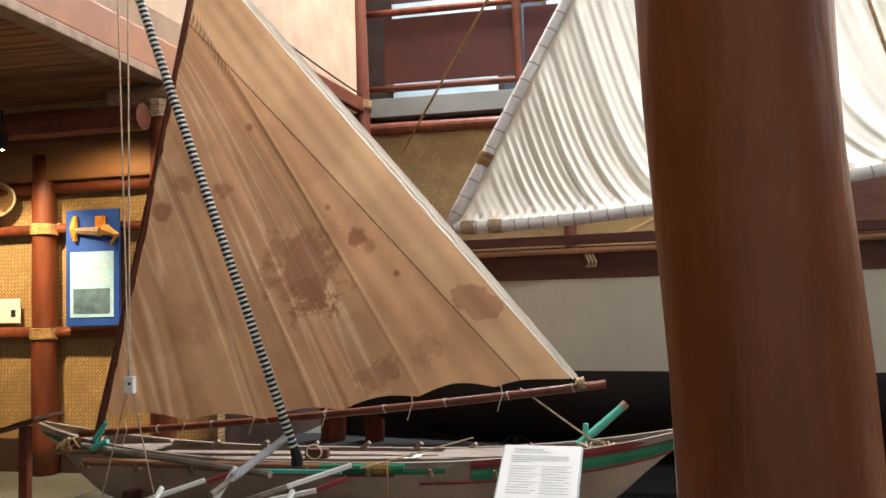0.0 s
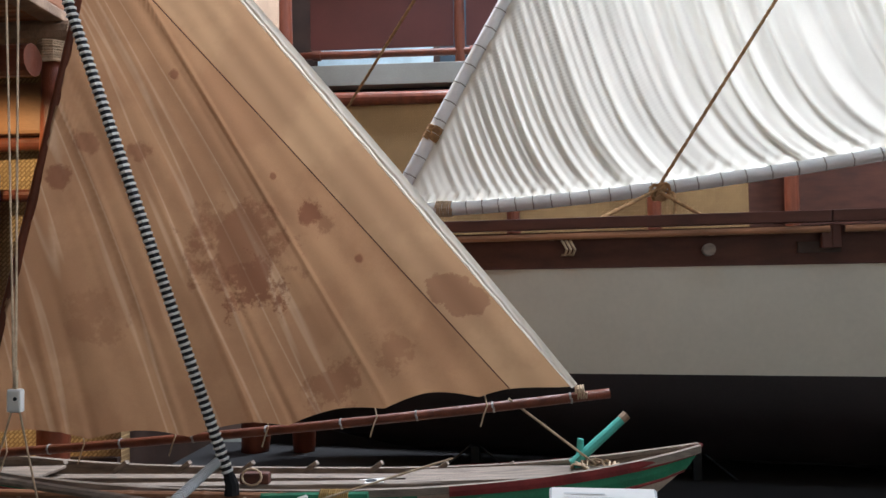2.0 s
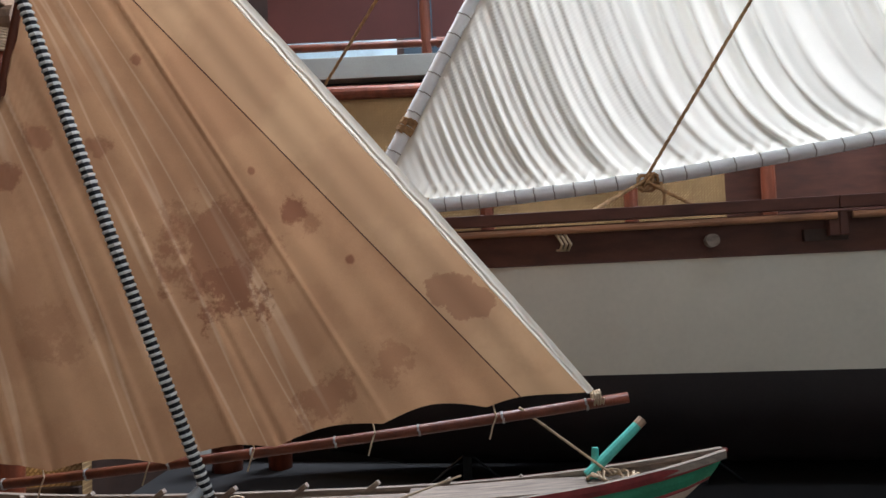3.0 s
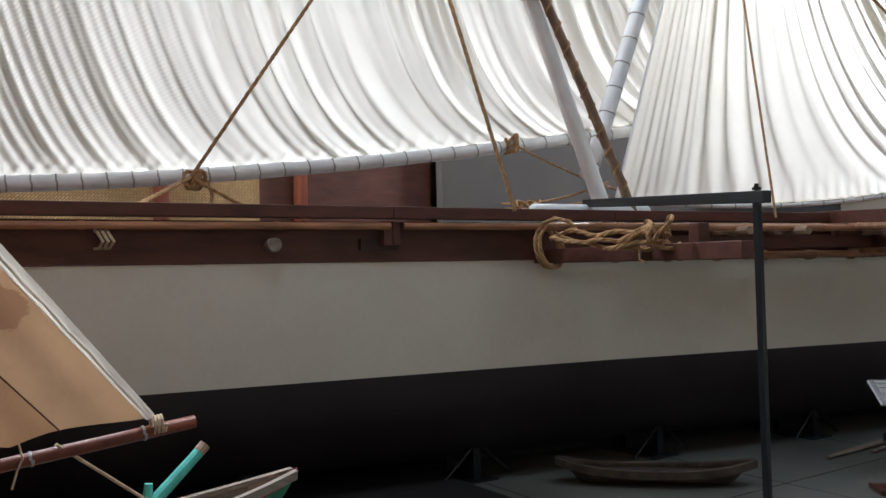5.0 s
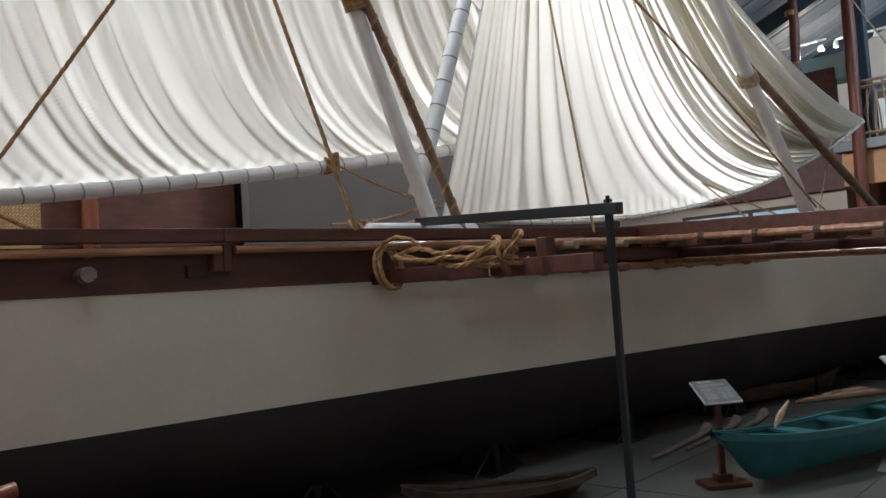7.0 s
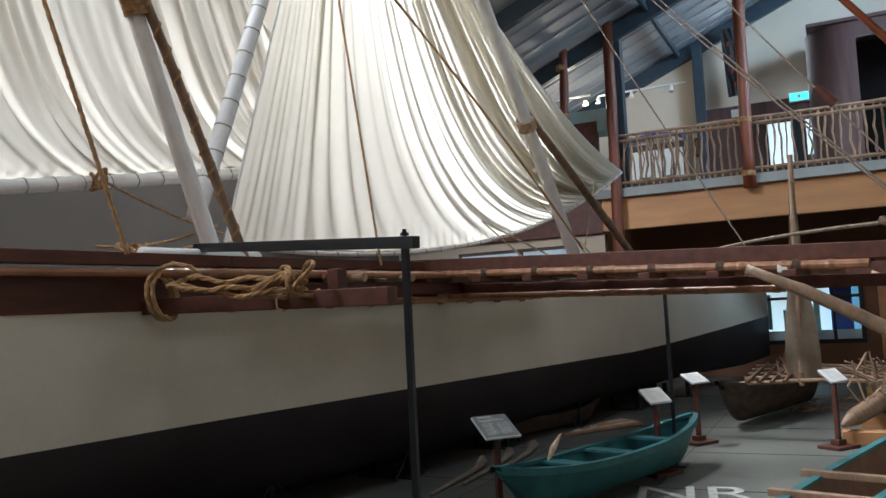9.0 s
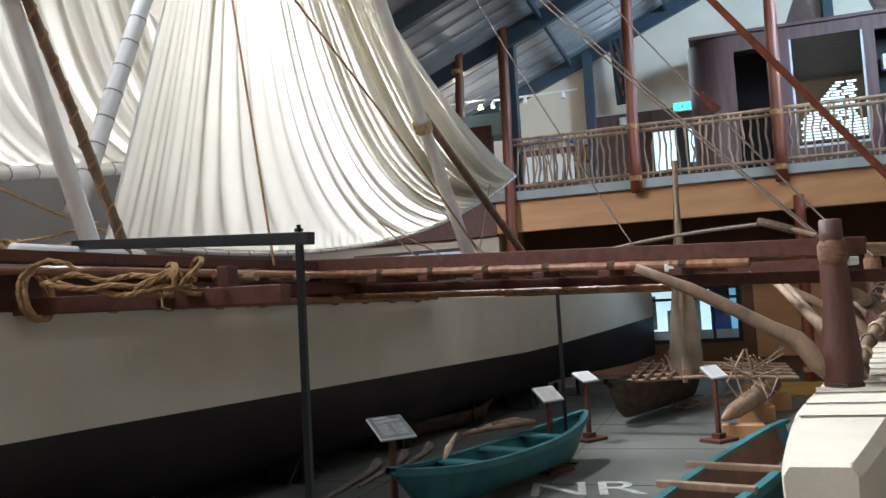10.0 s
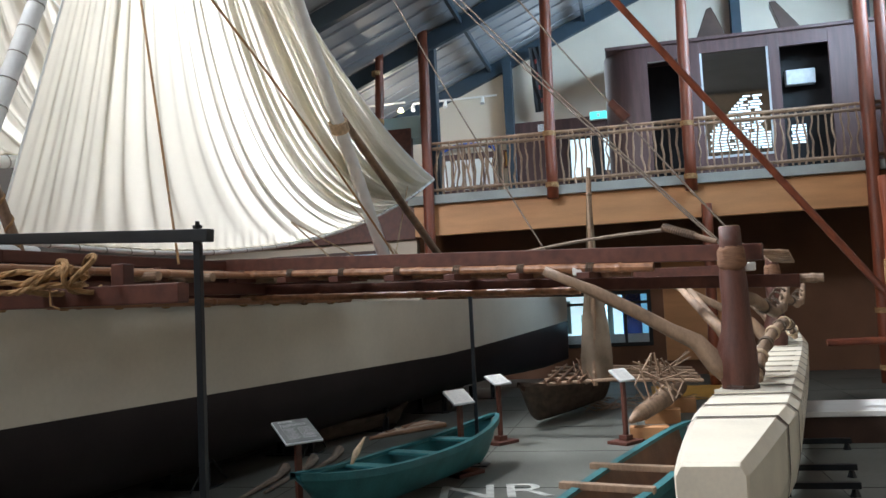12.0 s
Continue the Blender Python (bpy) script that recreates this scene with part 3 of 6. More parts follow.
def cabin():
    """Dark veneered room with a rounded corner, two doorways and a wide window."""
    c = thing("gallery_cabin", "dark brown veneered cabin with a rounded corner on the gallery", "cabin", place=(17.3, 0, GZ))
    z1 = 2.95
    # rounded north corner
    bm = bmesh.new()
    arc = [(0.75 - 0.75 * math.cos(a), 2.05 + 0.75 * math.sin(a)) for a in [math.pi / 2 * k / 10 for k in range(11)]]
    rows = [[Vector((x, yy, z)) for x, yy in arc] for z in (0, z1)]
    inner = [[Vector((x + 0.06, yy - 0.02, z)) for x, yy in arc] for z in (0, z1)]
    for rr in (rows, inner):
        vs = [[bm.verts.new(p) for p in row] for row in rr]
        for k in range(len(arc) - 1):
            bm.faces.new((vs[0][k], vs[0][k + 1], vs[1][k + 1], vs[1][k]))
    part("corner_panel", bm, PANELWOOD, c, smooth=True)
    for y0, y1, za, zb in ((1.92, 2.05, 0, z1), (1.30, 1.92, 2.64, z1), (0.90, 1.30, 0, z1), (-0.40, 0.90, 0, 0.55), (-0.40, 0.90, 2.70, z1), (-0.60, -0.40, 0, z1), (-1.50, -0.60, 2.66, z1), (-2.6, -1.50, 0, z1)):
        part("panel", box((0, y0, za), (0.08, y1, zb), 0.004), PANELWOOD, c)
    part("top", box((-0.06, -2.6, z1), (1.6, 2.75, z1 + 0.07), 0.01), PANELWOOD, c)
    part("back_wall", box((1.55, -2.6, 0), (1.6, 2.7, z1)), BLACK, c)
    part("inner_wall", box((0.6, 0.95, 0), (0.65, 1.28, z1)), BLACK, c)
    part("inner_wall", box((0.6, -2.5, 0), (0.65, -0.45, z1)), BLACK, c)
    part("window_frame", box((0.01, 0.86, 0.55), (0.07, 0.90, 2.70), 0.003), GREYCARD, c)
    part("window_frame", box((0.01, -0.40, 0.55), (0.07, -0.36, 2.70), 0.003), GREYCARD, c)
    part("window_frame", box((0.01, -0.36, 0.55), (0.07, 0.86, 0.60), 0.003), GREYCARD, c)
    mirror = bpy.data.materials.new("window_mirror_glass")
    mirror.use_nodes = True
    b = mirror.node_tree.nodes["Principled BSDF"]
    b.inputs["Base Color"].default_value = (0.52, 0.58, 0.62, 1)
    b.inputs["Roughness"].default_value, b.inputs["Metallic"].default_value = 0.04, 1.0
    part("pane", box((0.03, -0.36, 0.60), (0.04, 0.86, 2.70)), mirror, c, "reflecting window pane")
    part("pane_backing", box((0.05, -0.36, 0.60), (0.06, 0.86, 2.70)), BLACK, c)
    # glowing strips paint the reflection of a louvre window onto the pane
    lr = random.Random(14)
    for k in range(19):
        zz = 0.68 + k * 0.058
        right = -0.34 if k < 6 else -0.22 + 0.03 * (k % 3)
        left = 0.80 - 0.03 * (k % 2) if k < 7 else 0.80 - 0.055 * (k - 6)
        cuts = sorted(lr.uniform(right + 0.1, left - 0.1) for _ in range(2))
        for y0, y1 in ((right, cuts[0] - 0.02), (cuts[0] + 0.02, cuts[1] - 0.015), (cuts[1] + 0.015, left)):
            if y1 - y0 > 0.06:
                part("louvre_glow", box((0.022, y0, zz), (0.028, y1, zz + 0.034)), WINDOWGLOW, c, "glowing strip painted in for a louvre reflection")
    for k in range(6):
        zz = 0.72 + 0.065 * k
        part("louvre_glow", box((0.05, -1.0, zz), (0.06, -0.72 - 0.02 * (k % 2), zz + 0.042)), WINDOWGLOW, c, "glowing strip painted in for a louvre reflection")
    part("shelf", box((0.3, -1.3, 1.95), (0.5, -0.75, 2.25), 0.02), GREYCARD, c, "grey box inside the dark doorway")
    return c


cabin()
def roof_fin(outline):
    """A thick dark board cut to the outline (y, z), standing on the cabin roof."""
    bm = bmesh.new()
    a = [bm.verts.new((-0.06, y, z)) for y, z in outline]
    b = [bm.verts.new((0.30, y - 0.05, z)) for y, z in outline]
    bm.faces.new(a)
    bm.faces.new(b[::-1])
    for i in range(len(outline)):
        j = (i + 1) % len(outline)
        bm.faces.new((a[i], a[j], b[j], b[i]))
    bmesh.ops.bevel(bm, geom=bm.edges[:], offset=0.008, segments=1, affect="EDGES")
    ob = tagged(part("dark_roof_fin", bm, DARKWOOD), "dark pointed board standing on the cabin roof", "board", "cabin roof boards")
    ob.location = (17.45, 0, GZ + 3.02)


roof_fin([(0.93, 0), (0.36, 0), (0.40, 0.16), (0.60, 0.64), (0.70, 0.60)])
roof_fin([(-0.70, 0), (-1.06, 0), (-1.0, 0.10), (-0.62, 0.60), (-0.50, 0.60)])

# far wall of the gallery: dark panelling, window, exit sign
tagged(part("gallery_panelling", box((18.85, 2.7, GZ), (18.98, 4.95, 5.75), 0.01), PANELWOOD), "dark brown panelling at the back of the gallery", "panelling", kind=S)
win2 = tagged(new("window_2"), "bright daylit window in the dark panelling", "window", kind=S)
for lo, hi in (((18.78, 3.15, 4.30), (18.85, 3.20, 5.30)), ((18.78, 3.66, 4.30), (18.85, 3.72, 5.30)), ((18.78, 3.20, 5.24), (18.85, 3.66, 5.30)), ((18.78, 3.20, 4.30), (18.85, 3.66, 4.36))):
    part("window_frame", box(lo, hi, 0.003), BLACK, win2)
part("pane", box((18.82, 3.20, 4.36), (18.84, 3.66, 5.24)), WINDOWGLOW, win2, "bright daylit pane")
part("pane", box((18.82, 2.80, 4.50), (18.84, 2.92, 5.24)), WINDOWGLOW, win2, "narrow bright pane")
part("door_leaf", box((18.79, 2.93, GZ), (18.84, 3.14, 5.3), 0.004), BLACK, win2)
ex = thing("exit_sign", "small lit turquoise exit sign", "sign", place=(18.7, 3.0, 5.62))
part("case", box((0, -0.2, 0), (0.08, 0.2, 0.2), 0.01), WHITE, ex)
part("panel", box((-0.006, -0.18, 0.02), (0, 0.18, 0.18)), EXITGLOW, ex, "lit turquoise panel")
part("arrow", box((-0.010, -0.03, 0.06), (-0.006, 0.03, 0.14)), WHITE, ex)
vent = thing("wall_vent", "small cream wall vent on the dark panelling", "vent", place=(18.8, 4.25, 5.5))
part("frame", box((0, -0.12, 0), (0.05, 0.12, 0.16), 0.01), WHITE, vent)
for k in range(4):
    part("slat", box((-0.01, -0.10, 0.025 + k * 0.033), (0, 0.10, 0.04 + k * 0.033)), GREYCARD, vent)
flag = thing("dark_banner", "dark banner with red marks hanging from a pole", "banner", place=(18.6, 4.3, 5.9))
part("cloth", grid_mesh([[Vector((0.03 * math.sin(6 * z + 9 * u), -0.22 + 0.3 * u + 0.05 * z, z)) for u in (0, 0.25, 0.5, 0.75, 1)] for z in (0, 0.3, 0.6, 0.9, 1.2, 1.5)]), BLACK, flag)
for k in range(4):
    part("mark", box((-0.045, -0.10 + 0.03 * k, 0.2 + 0.3 * k), (-0.04, -0.06 + 0.03 * k, 0.30 + 0.3 * k)), REDPAINT, flag)
frame_case = thing("framed_display", "glazed display with pale sheets on the gallery wall", "display", place=(18.8, 5.4, 4.0))
part("board", box((0, -0.05, 0), (0.1, 1.3, 1.15), 0.01), PANELWOOD, frame_case)
part("arch", tube([Vector((-0.02, 0.62 + 0.66 * math.cos(a), 1.15 + 0.20 * math.sin(a))) for a in [math.pi * k / 14 for k in range(15)]], 0.045, 8), BLUEBOARD, frame_case, "dark blue arched top")
for k in range(5):
    part("sheet", box((-0.012, 0.05 + 0.24 * k, 0.3 + 0.1 * (k % 2)), (-0.002, 0.24 + 0.24 * k, 1.0), 0.0), WHITE, frame_case)
pic = thing("small_picture", "small brown framed picture on the gallery wall", "picture", place=(18.9, 5.05, 4.75))
part("frame", box((0, -0.16, 0), (0.06, 0.16, 0.42), 0.01), TIMBER, pic)
part("print", box((-0.005, -0.11, 0.05), (0, 0.11, 0.37)), OCHRE, pic)
track = thing("track_light", "white lighting track with small spot heads over the gallery", "track light", place=(17.0, 5.9, 5.95))
part("track_rail", box((-0.02, -0.9, 0), (0.02, 0.9, 0.035)), WHITE, track)
part("track_rail", box((-0.3, 1.0, -0.02), (-0.26, 2.0, 0.015)), WHITE, track)
for yy in (0.9, -0.6, 0.2):
    part("head", tube([(0, yy, 0), (-0.05, yy, -0.14)], [0.03, 0.05], 10), WHITE, track)
part("bulb", tube([(-0.3, 1.1, -0.12), (-0.3, 1.1, -0.2)], [0.03, 0.06], 10), BULB, track, "lit bulb")
part("hanger", tube([(0, 0.5, 0.03), (0, 0.5, 1.2)], 0.008, 6), WHITE, track)

# glazed case and pale tables low behind the hull, seen between its spars
tagged(part("display_case_frame", box((15.2, 7.0, 2.25), (15.3, 9.4, 2.75), 0.01), DARKWOOD), "dark display frame against the corner wall", "display case", kind=S)
for y0, y1 in ((7.1, 8.0), (8.1, 9.3)):
    tagged(part("display_case_pane", box((15.15, y0, 2.32), (15.19, y1, 2.68)), PALEBLUE), "pale glazed panel of the display frame", "pane", kind=S)

# low plinth and handrail along the south-east side
tagged(part("plinth", box((9.55, -6, 0), (10.45, 0.95, 0.27), 0.004), DARKWOOD), "dark low display plinth", "plinth", kind=S)
tagged(part("plinth_top", box((9.52, -6, 0.27), (10.47, 0.97, 0.33), 0.01), WHITE), "white top board of the low plinth", "plinth top", kind=S)
wall("wall_plinth_back", (11.3, -6, 0), (11.5, -0.9, 2.7), DARKWOOD, "dark brown exhibit wall behind the plinth")
tagged(part("handrail", log_pole((10.9, 0.3, 0.95), (10.9, -5.9, 0.98), 0.045, seed=8), LOG), "red-brown log handrail along the exhibit wall", "handrail", kind=S)
hp = thing("handrail_post", "red-brown log post carrying the handrail", "post", place=(10.95, -0.55, 0))
part("trunk", log_pole((0, 0, 0.33), (0, 0.02, 2.9), 0.12, 0.11, seed=21), LOG, hp)
part("binding", lashing((0, 0, 1.75), (0, 0, 1), 0.13, 0.3, 12, 0.012), ROPE, hp)


# ---- north gallery ----
NY, NZ = 11.5, 4.55
tagged(part("north_slab", box((-2.6, NY, NZ - 0.28), (13, 12.6, NZ), 0.01), CONCRETE), "grey concrete slab edge of the north gallery", "gallery floor", kind=S)
# black colour puts the shade of the recess below the slab into this sheet
tagged(part("north_soffit", box((-2.6, NY + 0.25, NZ - 0.5), (13, 12.6, NZ - 0.281)), BLACK), "underside of the north gallery with its deep shade put into black", "soffit", kind=S)
nr = thing("north_railing", "log railing with maroon boards on the north gallery", "railing", place=(0, NY + 0.1, NZ))
for z in (0.16, 1.32):
    part("rail", log_pole((-2.1, 0, z), (12, 0, z), 0.05, n=30, seed=int(z * 10), bumps=0.12), LOG, nr, smooth=True)
for k in range(7):
    x0 = -1.8 + k * 2.12
    part("board", box((x0, 0.07, 0.26), (x0 + 1.95, 0.10, 1.25), 0.004), MAROON, nr, "flat maroon board")
    part("upright", log_pole((x0 + 2.04, 0.0, -0.25), (x0 + 2.02, 0, 1.6), 0.07, seed=k + 3), LOG, nr)
    part("joint", tube([(x0 + 0.05, 0.0, 0.16), (x0 + 0.16, 0.0, 0.16)], 0.07, 10), LOG, nr)
corner = thing("gallery_corner_post", "thick red-brown log post at the gallery corner", "post", place=(-2.0, NY - 0.1, 0))
part("trunk", log_pole((0, 0, 0), (-0.15, 0, 7.5), 0.14, 0.12, seed=31), LOG, corner, smooth=True)
part("binding", lashing((-0.09, 0, 4.45), (0, 0, 1), 0.14, 0.12, 6, 0.012), ROPE, corner)
# blue and white posters on the gallery wall
for x0, x1, m in ((-1.9, -0.2, PALEBLUE), (-0.1, 0.5, BEAMSTEEL), (0.6, 2.4, PALEBLUE), (2.6, 4.4, BEAMSTEEL), (4.6, 7, PALEBLUE)):
    tagged(part("wall_poster", box((x0, 12.54, NZ + 0.15), (x1, 12.58, NZ + 1.8), 0.004), m), "blue printed poster on the gallery wall", "poster", "gallery posters")
GREY_X = 6.4
# the wall below the slab: log cap, matting and boards
tagged(part("cap_log", log_pole((-2.0, NY - 0.02, 4.08), (13, NY - 0.02, 4.08), 0.09, n=30, seed=6), LOG), "red-brown log capping the matted wall", "log", kind=S)
wall("wall_mat", (-2.0, NY, 0), (3.9, NY + 0.12, 4.0), MATTING, "wall of plaited brown matting under the gallery")
wall("wall_board", (3.9, NY, 0), (GREY_X, NY + 0.12, 4.0), TIMBER, "red-brown boarded wall under the gallery")
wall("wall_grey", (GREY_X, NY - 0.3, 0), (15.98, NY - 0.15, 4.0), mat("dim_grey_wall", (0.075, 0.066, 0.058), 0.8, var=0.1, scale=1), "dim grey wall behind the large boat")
for k, x in enumerate((0.9, 2.7, 4.4)):
    p = thing("wall_post", "red-brown log post against the matted wall", "post", "wall posts", place=(x, NY - 0.1, 0))
    part("trunk", log_pole((0, 0, 0), (0, 0, 4.0), 0.09, 0.085, seed=40 + k), LOG, p)

# ---- exhibit house at the west ----
HX = -2.5


def upper_wall():
    """The pale wall, turned a little towards the gallery corner."""
    bm = bmesh.new()
    foot = [(HX - 0.25, -5.9), (HX, -5.9), (HX, 6.9), (-2.12, 11.35), (-2.4, 11.35)]
    lo = [bm.verts.new((x, y, 3.9 if y < 7 else 4.3)) for x, y in foot]
    hi = [bm.verts.new((x, y, 10.3)) for x, y in foot]
    bm.faces.new(lo)
    bm.faces.new(hi[::-1])
    for i in range(5):
        j = (i + 1) % 5
        bm.faces.new((lo[i], lo[j], hi[j], hi[i]))
    return bm


tagged(part("house_upper_wall", upper_wall(), BEIGEWALL), "pale finely plaited wall of the exhibit house", "wall", kind=S)
tagged(part("house_fascia", box((HX - 0.16, 1.0, 3.66), (HX + 0.05, 7.2, 3.98), 0.02), mat("fascia_board", (0.36, 0.16, 0.08), 0.55, var=0.2, scale=2)), "brown timber fascia under the pale wall", "fascia", kind=S)
tagged(part("house_fascia_lip", box((HX - 0.10, 1.0, 3.58), (HX + 0.07, 7.2, 3.658), 0.01), BRANCH), "pale batten below the fascia", "batten", kind=S)
tagged(part("house_trim", beam((HX + 0.04, 7.2, 4.40), (-2.08, 11.35, 4.42), 0.12, 0.2, 0.02), LOG), "red-brown timber trim along the pale wall", "trim", kind=S)
wall("wall_house_side", (-2.45, 7.2, 0), (-2.25, 11.35, 4.28), DARKWOOD, "dark wall at the side of the exhibit house")
# soffit of split canes
soffit = thing("cane_soffit", "soffit of dark split canes under the exhibit house eave", "soffit", kind=S, place=(-5.6, 4.9, 3.62))
rnd = random.Random(9)
yy = -3.9
while yy < 2.05:
    r = rnd.uniform(0.022, 0.034)
    part("cane", tube([(-3.2, yy, rnd.uniform(-0.01, 0.01)), (0, yy + rnd.uniform(-0.02, 0.02), 0.0), (3.1, yy, rnd.uniform(-0.01, 0.01))], r, 7), BAMBOO, soffit)
    yy += r * 2.1
tagged(part("soffit_board", box((-8.9, 1.0, 3.68), (HX - 0.17, 7.0, 3.75)), DARKWOOD), "dark boards above the cane soffit", "soffit", kind=S)
tagged(part("eave_beam", log_pole((-8.8, 6.35, 3.2), (-2.55, 6.35, 3.24), 0.12, n=14, seed=50), LOG), "dark red log beam under the eave", "beam", kind=S)
wall("wall_house", (-9, 7.0, 0), (-2.2, 7.15, 3.8), MATTING, "plaited mat wall of the exhibit house lit by warm spots")
tagged(part("house_skirting", box((-9, 6.94, 0), (-2.2, 6.998, 0.32), 0.01), DARKWOOD), "dark board along the foot of the mat wall", "baseboard", kind=S)
for k, x in enumerate((-5.4, -3.92)):
    p = thing("house_post", "red-brown log post of the mat wall", "post", "mat wall posts", place=(x, 6.88, 0))
    part("trunk", log_pole((0, 0, 0), (-0.02, 0, 3.05), 0.125, 0.11, seed=60 + k), LOG, p, smooth=True)
    for z in (1.34, 2.34):
        part("binding", lashing((0, 0, z), (0, 0, 1), 0.125, 0.10, 6, 0.012), ROPE, p)
tagged(part("house_wall_plate", box((-8.9, 6.80, 2.80), (-2.45, 6.97, 3.20), 0.03), mat("wall_plate_board", (0.30, 0.14, 0.06), 0.5, var=0.25, scale=2, bump=0.15, stretch=(0.4, 3, 3))), "broad orange-brown timber plate above the mat wall", "beam", kind=S)
for z, r in ((1.34, 0.06), (2.34, 0.05), (2.74, 0.055)):
    tagged(part("house_rail", log_pole((-8.8, 6.9, z), (-2.5, 6.9, z), r, n=20, seed=int(z * 10)), LOG), "red-brown log rail lashed across the mat wall", "rail", "mat wall rails", S)
ep = thing("eave_post", "round log post with a pale bound head under the eave", "post", place=(-2.52, 6.62, 0))
part("trunk", log_pole((0, 0, 0), (0, 0, 3.40), 0.12, 0.11, seed=70), LOG, ep, smooth=True)
part("head_binding", lashing((0, 0, 3.36), (0, 0, 1), 0.115, 0.16, 8, 0.014), CORD, ep)
part("cross_log", log_pole((-0.5, 0, 3.5), (0.14, 0, 3.5), 0.11, seed=71), BRANCH, ep)

STAY = mat("grey_brown_rope", (0.15, 0.11, 0.08), 0.9, var=0.25, scale=20, bump=0.6, fine=200)

# ---- the large outrigger boat ----


def near_y(x):
    """Plan line of the large hull's near side."""
    if x < 5:
        return 7.1 - 0.15 * (x - 2.26)
    return 6.689 - 0.2 * (x - 5) - 0.008 * max(0, x - 10) ** 2


def large_boat():
    b = thing("large_outrigger_boat", "large white wooden outrigger boat with a dark bottom on steel props", "boat", place=(5, 7.2, 0))
    o = Vector((5, 7.2, 0))
    xs = [-1.3, -1.1, -0.7, 0, 1, 2, 3, 4, 5, 6, 7, 8, 9, 10, 11, 12, 13, 14, 15, 15.8, 16.5, 16.9, 17.1, 17.19]

    def half(x):
        a = min(1, max(0, (x + 1.3) / 1.6)) ** 0.6
        c = min(1, max(0, (17.2 - x) / 2.6)) ** 0.75
        return 0.62 * min(a, c) + 0.01

    def top(x):
        return 1.715 + 0.0

    def water(x):
        return 0.905 + 0.3 * (max(0, x - 12) / 5) ** 1.3

    tops, bots, decks = [], [], []
    for x in xs:
        h = half(x)
        yc = near_y(x) + (h if x > 10 else 0.62)
        tz, wz = top(x), water(x)
        kz = 0.16 + 0.02 * max(0, x - 8) + 0.12 * max(0, x - 16.2) ** 2 + 0.25 * max(0, -0.2 - x)
        kz = min(kz, wz - 0.03)
        y0 = yc - h
        row = [Vector((x, y0 - 0.0, tz)), Vector((x, y0 - 0.012, tz * 0.65 + wz * 0.35)), Vector((x, y0, wz))]
        far = [Vector((x, yc + h, wz)), Vector((x, yc + h, tz))]
        tops.append(([p - o for p in row], [p - o for p in far]))
        bots.append([Vector((x, y0 + h * (1 - math.cos(a)) * 1.0, wz - (wz - kz) * math.sin(a))) - o for a in [math.pi / 2 * k / 6 for k in range(7)]]
                    + [Vector((x, yc + h - h * (1 - math.cos(a)), wz - (wz - kz) * math.sin(a))) - o for a in [math.pi / 2 * k / 6 for k in range(5, -1, -1)]])
        decks.append([Vector((x, y0 + 0.01, tz - 0.04)) - o, Vector((x, yc, tz - 0.02)) - o, Vector((x, yc + h - 0.01, tz - 0.04)) - o])
    part("topside", grid_mesh([t[0] for t in tops]), HULLWHITE, b, "chalky white painted side", True)
    part("topside", grid_mesh([t[1] for t in tops]), HULLWHITE, b, "chalky white painted side", True)
    part("bottom", grid_mesh(bots), HULLDARK, b, "dark brown painted bottom", True)
    part("deck", grid_mesh(decks), TIMBER, b)
    # red-brown washstrake on the near side with its cap
    sx = [-1.1, 0, 1, 2, 3, 4, 5, 6, 7, 8, 9, 9.6]
    for off, name in ((-0.02, "washstrake"), (1.18, "washstrake")):
        bm = bmesh.new()
        rows = []
        for x in sx:
            y = near_y(x) + off
            rows.append([Vector((x, y, 1.722)) - o, Vector((x, y, 2.0)) - o, Vector((x, y + 0.05, 2.0)) - o, Vector((x, y + 0.05, 1.722)) - o, Vector((x, y, 1.722)) - o])
        vs = [[bm.verts.new(p) for p in r[:-1]] for r in rows]
        for r0, r1 in zip(vs, vs[1:]):
            for k in range(4):
                bm.faces.new((r0[k], r0[(k + 1) % 4], r1[(k + 1) % 4], r1[k]))
        part(name, bm, TIMBER, b, "red-brown timber washstrake")
    def hl(x, off, z):
        return Vector((x, near_y(x) + off, z)) - o
    for x0, x1 in ((-1.1, 3.12), (3.125, 5.0), (5.004, 9.3)):
        part("rail_cap", beam(hl(x0, -0.07, 2.06), hl(x1, -0.07, 2.06), 0.10, 0.085), TIMBER, b)
    part("rail_pole", bamboo(hl(-0.3, -0.10, 1.955), hl(3.1, -0.10, 1.965), 0.026, 1.1), BAMBOO, b)
    part("rail_pole", bamboo(hl(3.2, -0.10, 1.965), hl(9.2, -0.12, 1.97), 0.026, 0.9, seed=2), BAMBOO, b)
    part("edge_pole", bamboo(hl(4.35, -0.07, 1.742), hl(5.9, -0.08, 1.735), 0.036, 0.8, seed=3), BAMBOO, b)
    part("edge_pole", bamboo(hl(5.3, -0.16, 1.725), hl(9.4, -0.10, 1.735), 0.034, 0.8, seed=4), BAMBOO, b)
    for x in (0.06, 0.10, 0.14, 1.22, 1.25, 1.28):
        part("cleat", tube([hl(x, -0.03, 1.93), hl(x, -0.10, 1.92), hl(x + 0.03, -0.12, 1.86), hl(x + 0.02, -0.05, 1.82), hl(x, -0.02, 1.82)], 0.010, 7), CORD, b, "pale cord loop")
    part("peg", log_pole(hl(2.29, -0.02, 1.835), hl(2.27, -0.16, 1.835), 0.045, seed=2), GREYWOOD, b, "grey sawn peg end")
    for x, w in ((3.05, 0.10), (3.12, 0.06)):
        part("block", box(hl(x, -0.10, 1.83), hl(x + w, -0.02, 2.0), 0.006), TIMBER, b)
